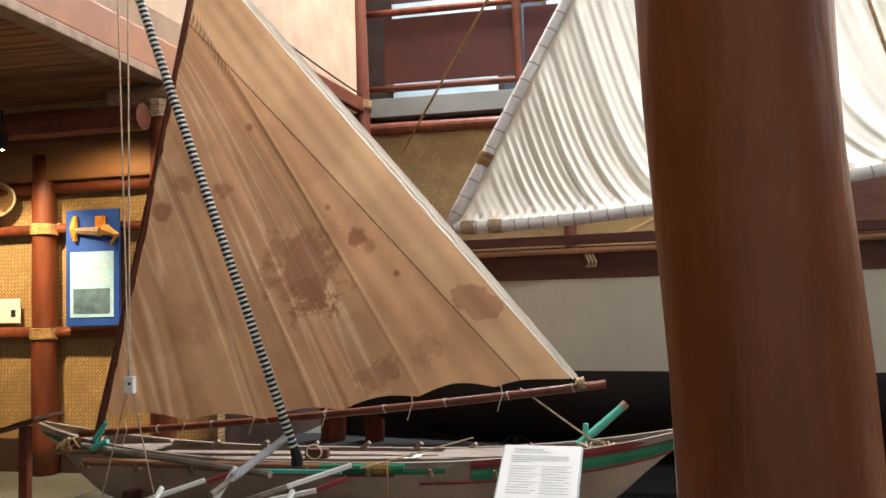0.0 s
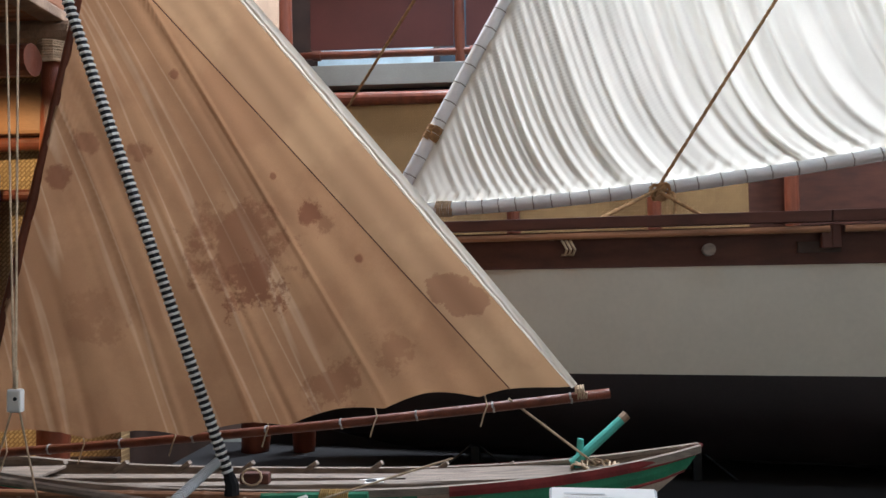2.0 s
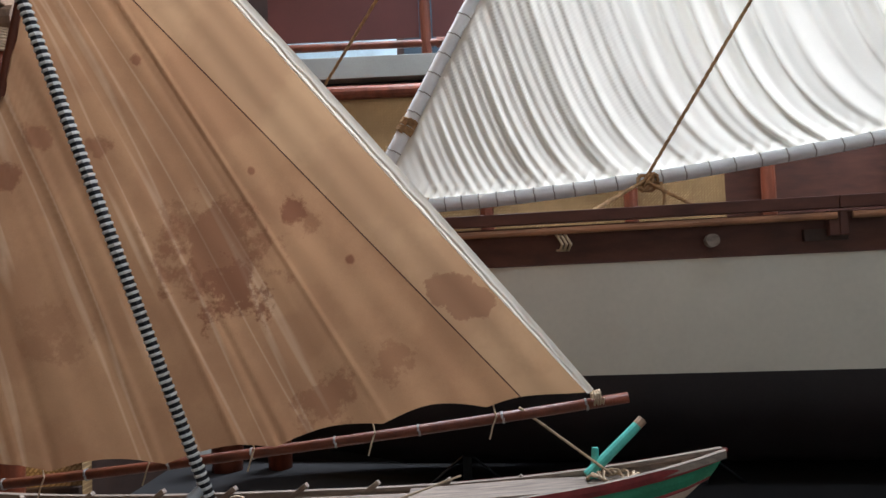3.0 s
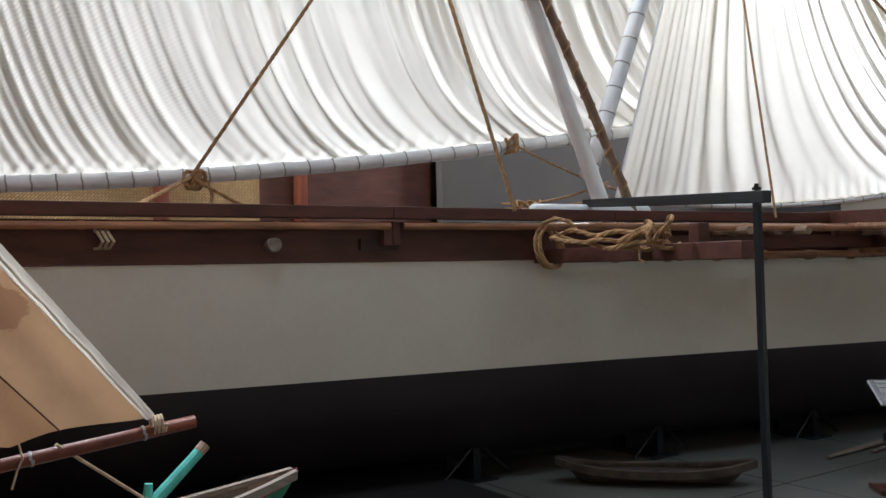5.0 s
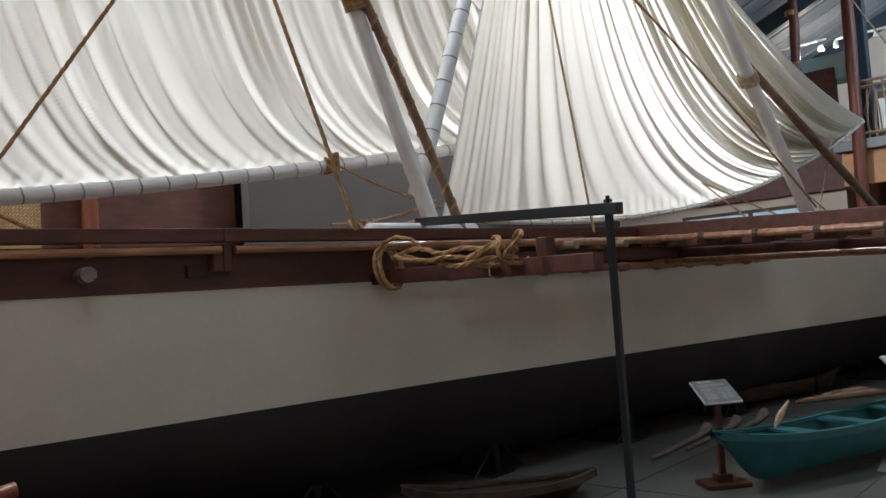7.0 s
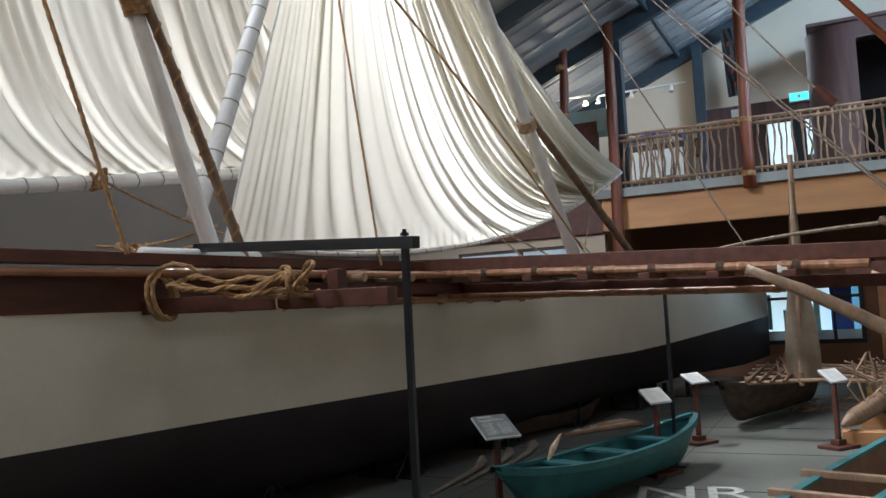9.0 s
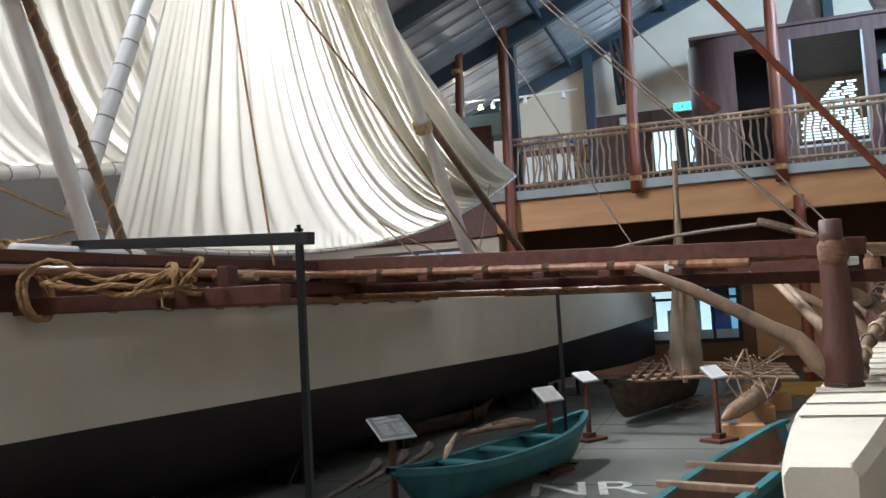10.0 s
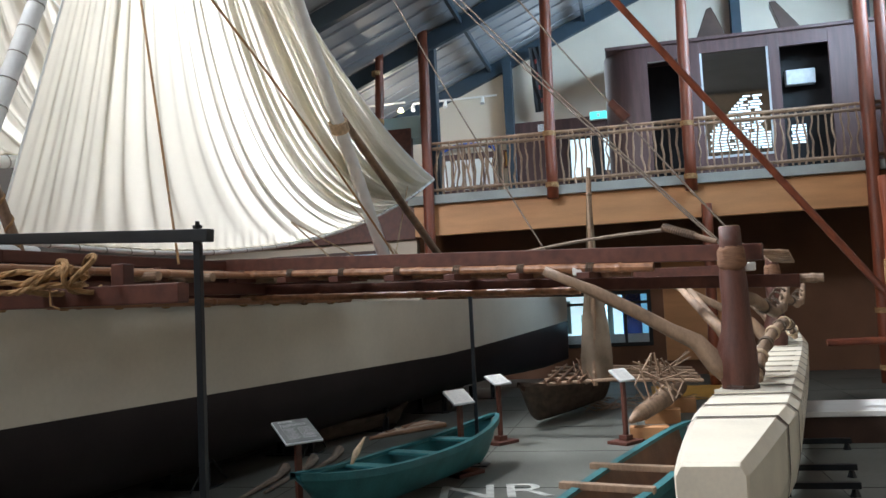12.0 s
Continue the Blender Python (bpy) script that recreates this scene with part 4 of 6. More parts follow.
    # flat dark strip painted in as the shadow of a slot
    part("shadow_slot", box(hl(2.9, -0.028, 1.80), hl(3.2, -0.021, 1.88), 0.0), DARKWOOD, b)
    return b


boat = large_boat()
# added black block that hides the floor and stands for shade behind the hull
tagged(part("shade_block", beam((-1.6, 9.75, 0.22), (15.5, 6.45, 0.22), 1.6, 0.44, 0.01), mat("black_shade_block", (0.02, 0.018, 0.018), 0.7)), "added black block standing for the shade behind the large boat", "plinth", kind=S)

# added black board that darkens the floor as the boat's shade would
tagged(part("floor_shade_board", box((-2.2, 6.45, 0), (3.8, 9.0, 0.05), 0.01), mat("black_floor_shade", (0.012, 0.011, 0.011), 0.8)), "added black board standing for the shade under the large boat", "base", kind=S)

# ---- platform between boat and float ----
plat = thing("outrigger_platform", "platform of red-brown beams and lashed poles between boat and float", "platform", place=(6, 4.5, 1.7))
po = Vector((6, 4.5, 1.7))


def pp(x, y, z):
    return Vector((x, y, z)) - po


part("stub_beam", beam(pp(4.38, 7.0, 1.745), pp(4.24, 4.80, 1.715), 0.10, 0.105), TIMBER, plat)
part("stub_block", box(pp(4.34, 5.22, 1.77), pp(4.44, 5.30, 1.90), 0.008), TIMBER, plat)
# two heavy cross beams out to the float
part("cross_beam", beam(pp(7.4, 6.6, 2.085), pp(6.25, 1.63, 1.847), 0.12, 0.112), TIMBER, plat)
part("cross_beam", beam(pp(7.75, 6.5, 1.855), pp(6.45, 1.37, 1.643), 0.11, 0.09), TIMBER, plat)
part("cross_beam", beam(pp(10.6, 5.9, 1.88), pp(9.98, 1.3, 1.83), 0.12, 0.15), TIMBER, plat)
def hp(x, off, z):
    return Vector((x, near_y(x) + off, z)) - po


part("cross_pole", bamboo(pp(7.24, 6.1, 1.975), pp(6.36, 2.35, 1.79), 0.034, 0.32, seed=20), BAMBOO, plat)
part("cross_pole", bamboo(pp(7.44, 6.0, 1.955), pp(6.55, 2.5, 1.765), 0.034, 0.36, seed=21), BAMBOO, plat)
part("outer_beam", beam(hp(4.95, -0.26, 1.83), hp(7.6, -0.26, 1.845), 0.06, 0.11), TIMBER, plat)
part("outer_beam", beam(hp(7.62, -0.24, 1.845), hp(9.4, -0.24, 1.85), 0.06, 0.11), TIMBER, plat)
part("top_pole", bamboo(hp(4.2, -0.30, 1.955), hp(9.2, -0.28, 1.965), 0.032, 0.7, seed=22), BAMBOO, plat)
part("top_pole", bamboo(hp(5.6, -0.40, 1.945), hp(8.6, -0.36, 1.955), 0.028, 0.6, seed=23), BAMBOO, plat)
for k, x in enumerate((5.95, 6.55, 7.4, 7.62)):
    part("pole_end", bamboo(hp(x, -0.1, 1.925), hp(x - 0.08, -0.55, 1.918), 0.036, 0.3, seed=24 + k), BRANCH, plat)
    if k in (0, 3):
        part("hanger", beam(hp(x + 0.3, -0.25, 1.76), hp(x + 0.3, -0.25, 2.01), 0.09, 0.07), TIMBER, plat)
for k in range(9):
    part("pole_binding", lashing(hp(5.0 + 0.5 * k, -0.09, 1.728), (1, -0.2, 0), 0.038, 0.05, 4, 0.006, seed=k), ROPE, plat)
# saddles that carry the poles between the two beams
for k in range(7):
    u = 0.04 + 0.14 * k
    c = Vector((7.24, 6.1, 1.975)).lerp(Vector((6.36, 2.35, 1.79)), u)
    part("saddle", beam(pp(c.x - 0.10, c.y + 0.05, c.z - 0.055), pp(c.x + 0.30, c.y - 0.08, c.z - 0.045), 0.10, 0.05), TIMBER, plat)
    part("saddle_binding", lashing(c - po, (0.23, 1, 0.05), 0.036, 0.06, 4, 0.006, seed=k), STAY, plat)
part("lower_pole", bamboo(pp(7.62, 6.3, 1.765), pp(6.75, 2.9, 1.655), 0.03, 0.5, seed=31), BAMBOO, plat)
part("pole_stub", bamboo(pp(6.5, 1.40, 1.66), pp(6.44, 1.22, 1.652), 0.032, 0.4, seed=32), BRANCH, plat)


def rope_thing(name, pts, r, label, material=ROPE, twisted=True, cat="rope", group=""):
    base = Vector(pts[0])
    rel = [Vector(p) - base for p in pts]
    bm = twisted_rope(rel, r) if twisted else tube(rel, r, 6)
    ob = tagged(part(name, bm, material), label, cat, group)
    ob.location = base
    return ob


# coil hanging on the stub beam
rnd = random.Random(12)
coil = thing("rope_coil", "thick hemp rope slung in loops on the platform beam", "rope", place=(4.25, 5.82, 1.80))
for k in range(2):
    pts = [Vector((0.02 + 0.11 * math.cos(a), 0.70 + 0.05 * k + 0.03 * math.sin(a), 0.0 + 0.15 * math.sin(a))) for a in [2 * math.pi * i / 16 for i in range(17)]]
    part("loop", twisted_rope(pts, 0.017), ROPE, coil)
arc = [Vector((-0.10, 0.72, 0.10)), Vector((-0.12, 0.62, 0.17)), Vector((-0.13, 0.48, 0.20)), Vector((-0.13, 0.34, 0.17)), Vector((-0.10, 0.30, 0.12)), Vector((-0.08, 0.42, 0.10)), Vector((-0.09, 0.58, 0.06))]
part("strand", twisted_rope(arc, 0.016), ROPE, coil)
for k, (h0, dip, h1, bow) in enumerate(((0.10, -0.03, 0.08, 0.0), (0.05, -0.04, 0.05, 0.02), (0.07, -0.06, 0.0, -0.02))):
    a, q = Vector((-0.12 - 0.02 * k, 0.36 + 0.05 * k, h0)), Vector((-0.11, -0.40 - 0.04 * k, h1))
    pts = [a.lerp(q, i / 10) + Vector((bow * math.sin(i * 1.1), 0, dip * 4 * (i / 10) * (1 - i / 10) + 0.014 * math.sin(i * 1.3 + 2 * k))) for i in range(11)]
    part("strand", twisted_rope(pts, 0.018), ROPE, coil)
for k in range(6):
    t = rnd.uniform(0, 6)
    pts = [Vector((-0.04 + 0.11 * math.cos(a), -0.22 - 0.045 * k + 0.08 * math.sin(a + t) + 0.04 * math.sin(2 * a), 0.03 + (0.055 + 0.008 * k) * math.sin(a) + 0.02 * math.sin(t))) for a in [2 * math.pi * i / 18 for i in range(17)]]
    part("loop", twisted_rope(pts, 0.015), ROPE, coil)
part("tail", tube([(-0.12, -0.3, -0.02), (-0.13, -0.31, -0.12), (-0.11, -0.35, -0.14)], 0.006, 5), ROPE, coil)

# ---- steel props ----


def steel_prop(x, y, h, arm):
    p = thing("steel_prop", "slim blue-black steel prop bracing the large boat", "prop", "steel props", place=(x, y, 0))
    part("post", box((-0.018, -0.018, 0.012), (0.018, 0.018, h), 0.004), STEEL, p)
    part("base_plate", box((-0.10, -0.10, 0), (0.10, 0.10, 0.012), 0.003), STEEL, p)
    if arm:
        part("arm", beam((-0.035, -0.09, h - 0.025), (0.88, 2.27, h + 0.175), 0.05, 0.066), STEEL, p)
        part("bolt", tube([(0, 0, h), (0, 0, h + 0.055)], [0.012, 0.012], 8), STEEL, p)
        part("nut", tube([(0, 0, h + 0.02), (0, 0, h + 0.035)], 0.024, 6), STEEL, p)
    return p


steel_prop(4.1, 4.63, 2.01, True)
steel_prop(8.51, 4.11, 1.745, False)
for k in range(9):
    x = 0.5 + k * 1.75
    p = thing("keel_stand", "short black steel stand under the boat's bottom", "stand", "keel stands", place=(x, near_y(x) + 0.35, 0))
    part("leg", box((-0.035, -0.03, 0.01), (0.035, 0.03, 0.34), 0.004), STEEL, p)
    part("leg", box((-0.035, 0.35, 0.01), (0.035, 0.41, 0.22), 0.004), STEEL, p)
    part("foot", box((-0.15, -0.1, 0), (0.15, 0.5, 0.012)), STEEL, p)
    for dx in (0.34, -0.34):
        part("brace", tube([(0, -0.035, 0.30), (dx, -0.035, 0.02)], 0.010, 6), STEEL, p)

# ---- spars and sails of the large boat ----


LACING = mat("grey_lacing_cord", (0.34, 0.33, 0.31), 0.9, var=0.2, scale=20, bump=0.3, fine=200)


def spar(name, pts, r0, r1, material, label, bands=0, cat="spar", smooth=True):
    base = Vector(pts[0])
    rel = [Vector(p) - base for p in pts]
    t = thing(name, label, cat, place=base)
    n = len(rel) - 1
    part("pole", tube(rel, [r0 + (r1 - r0) * i / n for i in range(n + 1)], 12), material, t, smooth=smooth)
    for k in range(bands):
        u = (k + 0.5) / bands * n
        i = min(int(u), n - 1)
        c = rel[i].lerp(rel[i + 1], u - i)
        part("lacing", lashing(c, rel[i + 1] - rel[i], r0 + (r1 - r0) * u / n, 0.012, 2, 0.0035, seed=k), LACING, t)
    return t


TA, KA, BA = Vector((-0.37, 9.08, 2.37)), Vector((2.2, 8.78, 2.28)), Vector((8.6, 8.0, 3.46))
boomA = [bezier(TA, KA, BA, i / 20) for i in range(21)]
boomA = [p + Vector((0, 0, 0.0)) for p in boomA]
YA = Vector((2.35, 8.90, 7.1))
yardA = [TA.lerp(YA, i / 12) for i in range(13)]
spar("sail_yard", [p + (TA - YA).normalized() * 0.12 for p in yardA], 0.075, 0.06, SPARWHITE, "white painted yard laced to the white sail", 26)
spar("sail_boom", boomA, 0.07, 0.06, SPARWHITE, "white painted boom along the foot of the white sail", 40)

for u in (0.155, 0.17):
    p = TA.lerp(YA, u)
    lz = thing("spar_lashing", "brown rope lashing round the white spar", "lashing", "spar lashings", place=p)
    part("wrap", lashing((0, 0, 0), YA - TA, 0.074, 0.07, 5, 0.010), ROPE, lz)
for u in (0.045, 0.10):
    p = bezier(TA, KA, BA, u)
    lz = thing("spar_lashing", "worn cord lashing round the white boom", "lashing", "spar lashings", place=p)
    part("wrap", lashing((0, 0, 0), KA - TA, 0.071, 0.16, 9, 0.009), CORD, lz)
TB, CB = Vector((5.58, 7.12, 2.28)), Vector((14.15, 5.76, 3.86))
KB = Vector((10.3, 6.55, 2.02))
boomB = [bezier(TB, KB, CB, i / 24) for i in range(25)]
YB = Vector((7.36, 6.95, 7.6))
Y0 = Vector((5.30, 7.20, 2.45))
yardB = [Y0.lerp(YB, i / 12) for i in range(13)]
spar("sail_yard", yardB, 0.075, 0.06, SPARWHITE, "white painted yard laced to the white sail", 22)
spar("sail_boom", [p - Vector((0, 0, 0.022)) for p in boomB], 0.024, 0.02, SPARWHITE, "white painted boom along the foot of the white sail", 30)


def sail(name, luff, foot, leech_ctrl, folds, amp, material, label, seed, sweep, decay, quiet, nu=700, nv=130, side=-1, belly=0.25, start=0.0, full=0.85, hang=None):
    """A cloth sheet between yard and boom. The folds fall from the head and sweep along the foot towards the clew;
    quiet is the stretch of the sail (centre, width) that hangs nearly smooth. With hang (sweep, metres, lean) the folds
    hang plumb instead of fanning from the head, and sweep aside over the last metres above the foot."""
    rnd = random.Random(seed)
    ph = [rnd.uniform(0, 6.28) for _ in range(9)]
    tack, clew, head = foot[0], foot[-1], luff[-1]
    base = tack.copy()

    def at(seq, t):
        u = t * (len(seq) - 1)
        i = min(int(u), len(seq) - 2)
        return seq[i].lerp(seq[i + 1], u - i)

    def step(a, b, x):
        k = min(1, max(0, (x - a) / (b - a)))
        return k * k * (3 - 2 * k)
    nrm = (clew - tack).cross(head - tack).normalized()
    rows = []
    for j in range(nv + 1):
        v = (j / nv) ** 1.5
        row = []
        for i in range(nu + 1):
            w = i / nu
            u = w + (1 - w) * sweep * step(start, full, w) * math.exp(-v / decay)
            f = at(foot, u)
            l = at(luff, v)
            e = bezier(clew, leech_ctrl, head, v)
            p = l.lerp(e, u) + (f - tack.lerp(clew, u)) * (1 - v) ** 2
            width = (e - l).length / (clew - tack).length
            if hang:
                along = (p - tack).dot(clew - tack) / (clew - tack).length_squared
                up = max(0, (p - f).z + (f - at(foot, min(1, max(0, along)))).z)
                w = along - hang[0] * step(-0.1, 0.75, along) * math.exp(-up / hang[1]) + hang[2] * up
            a = 2 * math.pi * folds * w + 2.2 * math.sin(6 * w + ph[1]) + 1.2 * math.sin(17 * w + ph[7]) + 0.5 * math.sin(3 * v + ph[2])
            s = math.sin(a + 0.55 * math.sin(a))
            b = 2 * math.pi * folds * 2.1 * w + ph[3] + 1.5 * math.sin(11 * w + ph[8]) + math.sin(4 * v + ph[4])
            s += 0.5 * math.sin(b) * (0.6 + 0.4 * math.sin(23 * w + 2 * v + ph[6]))
            s *= 0.72 + 0.42 * math.sin(2 * math.pi * folds * 0.17 * w + ph[5] + 1.5 * v)
            s += 0.5 * math.sin(2 * math.pi * folds * 0.41 * w + ph[5])
            if hang:
                near = 1 - step(0.08, 0.42, along)
                s = s * (1 - 0.35 * near) + 0.55 * near * math.sin(2 * math.pi * folds * 3.1 * w + 2 * math.sin(13 * w + ph[8]) + 1.5 * up)
            s *= 1 - 0.72 * math.exp(-((w - quiet[0]) / quiet[1]) ** 2)
            edge = min(1, v * 9) * min(1, u * 14) * min(1, (1 - u) * 10 + 0.1)
            # small gathers where the foot is laced
            pucker = 0.012 * math.sin(2 * math.pi * 58 * u + 2 * math.sin(9 * u)) * math.exp(-v / 0.02) * min(1, v * 120)
            p = p + nrm * side * (amp * s * (0.22 + 0.78 * edge) * (0.4 + 0.6 * width) + pucker - belly * math.sin(math.pi * u) * math.sin(math.pi * min(1, v)) ** 0.8)
            if j == 0:
                p = p + Vector((0, 0, 0.018 * abs(math.sin(math.pi * u * 40))))
            row.append(p - base)
        rows.append(row)
    t = thing(name, label, "sail", place=base)
    part("cloth", grid_mesh(rows), material, t, smooth=True)
    part("foot_hem", tube(rows[0][::3], 0.008, 6), SAILWHITE, t)
    part("leech_hem", tube([r[-1] for r in rows], 0.012, 6), SPARWHITE, t)
    part("luff_hem", tube([r[0] for r in rows], 0.010, 6), SPARWHITE, t)
    return t


sail("white_sail", yardA, [p + Vector((0, 0, 0.07)) for p in boomA], Vector((7.7, 8.15, 5.9)), 33, 0.060, SAILWHITE, "large white canvas sail hanging in long curved folds", 3, 0.0, 0.13, (0.05, 0.05), hang=(0.115, 0.55, 0.012))
sail("white_sail", [TB.lerp(YB, i / 12) for i in range(13)], [p + Vector((0, 0, 0.0)) for p in boomB], Vector((11.0, 6.25, 4.4)), 42, 0.058, SAILWHITE, "large white canvas sail gathered in folds to its clew", 7, 0.74, 0.20, (0.20, 0.07), start=0.06, full=0.5)

# masts and struts
spar("mast", line((5.46, 7.0, 1.75), (4.44, 7.0, 4.1), 8), 0.074, 0.066, SPARWHITE, "thick white painted mast on the large boat", 0, "mast")
spar("mast_strut", line((5.73, 6.9, 1.75), (4.39, 6.9, 4.2), 10, bend=(0.03, 0, 0)), 0.043, 0.038, BRANCH, "crooked peeled strut wound with bark beside the mast", 0, "strut")
part_lash = thing("mast_lashing", "brown rope lashing at the mast head", "lashing", place=(4.50, 6.98, 3.96))
strip = thing("strut_winding", "brown bark strip wound round the strut", "winding", place=(5.73, 6.9, 1.75))
wp = line((0, 0, 0), (-1.34, 0, 2.45), 120, bend=(0.03, 0, 0))
part("strip", tube([p + Vector((0.038 * math.cos(k * 0.8), 0.038 * math.sin(k * 0.8), 0.016 * math.cos(k * 0.8))) for k, p in enumerate(wp)], [0.011 + 0.003 * math.sin(k * 0.9) for k in range(121)], 6), ROPE, strip)
part("wrap", lashing((0, 0, 0), (-0.43, 0, 1), 0.075, 0.18, 9, 0.016), ROPE, part_lash)
part("wrap", lashing((-0.1, 0, 0.06), (1, 0, 0.1), 0.05, 0.22, 8, 0.015), ROPE, part_lash)
spar("mast", line((12.2, 6.0, 2.0), (8.0, 6.12, 6.3), 8), 0.092, 0.08, SPARWHITE, "white painted raking mast behind the sail", 0, "mast")
spar("mast_strut", line((14.6, 5.62, 2.2), (10.2, 6.05, 4.15), 10), 0.065, 0.055, BRANCH, "peeled timber strut leaning to the mast", 0, "strut")
mh = thing("mast_lashing", "rope lashing where strut and mast cross", "lashing", place=(10.22, 6.05, 3.98))
part("wrap", lashing((0, 0, 0), (-0.9, 0.03, 1), 0.10, 0.16, 6, 0.016), CORD, mh)
spar("deck_spar", line((4.3, 6.75, 2.10), (5.75, 6.95, 2.14), 6), 0.05, 0.06, SPARWHITE, "white painted spar end on the deck", 0)
# ropes
KN = Vector((2.2, 8.56, 2.46))
rope_thing("stay_rope", line(KN, (3.55, 8.2, 4.6), 6), 0.017, "hemp rope leading up from the boom", group="sail ropes")
rope_thing("stay_rope", [(3.55, 8.2, 4.6), (5.6, 7.7, 8.2)], 0.017, "hemp rope leading up from the boom", group="sail ropes")
rope_thing("boom_rope", line(KN, (1.5, 7.6, 2.1), 5), 0.018, "hemp rope from the boom to the rail", group="sail ropes")
rope_thing("boom_rope", line(KN, (2.55, 7.9, 2.1), 5), 0.018, "hemp rope from the boom to the rail", group="sail ropes")
kn = thing("rope_knot", "bulky hemp knot round the boom", "knot", place=KN)
for k in range(4):
    pts = [Vector((0.06 * math.cos(a) + 0.02 * k, 0.05 * math.sin(a), 0.075 * math.sin(a + k) - 0.02)) for a in [2 * math.pi * i / 10 for i in range(11)]]
    part("loop", twisted_rope(pts, 0.016), ROPE, kn)
part("loop", twisted_rope([(0.04, 0, 0), (0.15, 0, -0.03), (0.17, -0.02, -0.14), (0.13, -0.05, -0.3)], 0.016), ROPE, kn)
rope_thing("stay_rope", line((3.80, 6.35, 2.05), (3.40, 6.9, 4.4), 6), 0.016, "hemp rope rising from the rail", group="sail ropes")
rope_thing("stay_rope", line((3.40, 6.9, 4.4), (2.9, 7.5, 7.6), 4), 0.016, "hemp rope rising from the rail", group="sail ropes")
k2 = thing("rope_knot", "hemp knot where the stay meets the boom", "knot", place=(5.35, 8.33, 2.92))
for k in range(4):
    pts = [Vector((0.05 * math.cos(a), 0.08 * math.sin(a), 0.09 * math.sin(a + k))) for a in [2 * math.pi * i / 10 for i in range(11)]]
    part("loop", twisted_rope(pts, 0.016), ROPE, k2)
rope_thing("boom_rope", line((5.4, 8.3, 2.9), (5.7, 7.2, 2.35), 5, 0.03), 0.012, "thin hemp rope to the mast foot", group="sail ropes")
rope_thing("deck_rope", line((4.4, 7.3, 2.2), (5.5, 7.15, 2.42), 6, 0.06), 0.012, "slack hemp rope along the deck spar", group="sail ropes")
rope_thing("deck_rope", line((4.45, 7.3, 2.16), (5.55, 7.2, 2.30), 6, 0.04), 0.012, "slack hemp rope along the deck spar", group="sail ropes")
dk = thing("rope_knot", "hemp loops on the end of the deck spar", "knot", place=(4.4, 7.0, 2.15))
for k in range(3):
    pts = [Vector((0.06 * math.cos(a) + 0.05 * k, 0.06 * math.sin(a), 0.05 * math.sin(a + k))) for a in [2 * math.pi * i / 10 for i in range(11)]]
    part("loop", twisted_rope(pts, 0.014), ROPE, dk)
rope_thing("sheet_rope", line((6.55, 6.2, 2.05), (6.75, 6.65, 4.6), 5), 0.012, "dark thin rope rising in front of the sail", twisted=False, group="sail ropes")
rope_thing("sheet_rope", line((6.75, 6.65, 4.6), (6.9, 6.8, 7.2), 3), 0.012, "dark thin rope rising in front of the sail", twisted=False, group="sail ropes")
rope_thing("sheet_rope", line((10.9, 5.6, 2.35), (6.2, 6.5, 5.3), 8, -0.12), 0.014, "dark rope slanting across the sail", twisted=False, group="sail ropes")
rope_thing("sheet_rope", line((6.2, 6.5, 5.3), (4.4, 6.9, 6.9), 4), 0.014, "dark rope slanting across the sail", twisted=False, group="sail ropes")
for a, q in (((9.6, 6.5, 2.72), (11.7, 5.9, 2.1)), ((11.0, 6.2, 3.05), (12.6, 5.7, 2.1)), ((12.9, 5.9, 3.55), (11.8, 5.9, 2.1)), ((9.6, 6.5, 2.72), (10.1, 6.0, 2.1))):
    rope_thing("sheet_rope", line(a, q, 4), 0.010, "thin pale rope below the boom", CORD, False, group="sail ropes")

# ---- the float and its posts ----


def float_axis(x):
    return 2.26 - 0.205 * (x - 3.7)


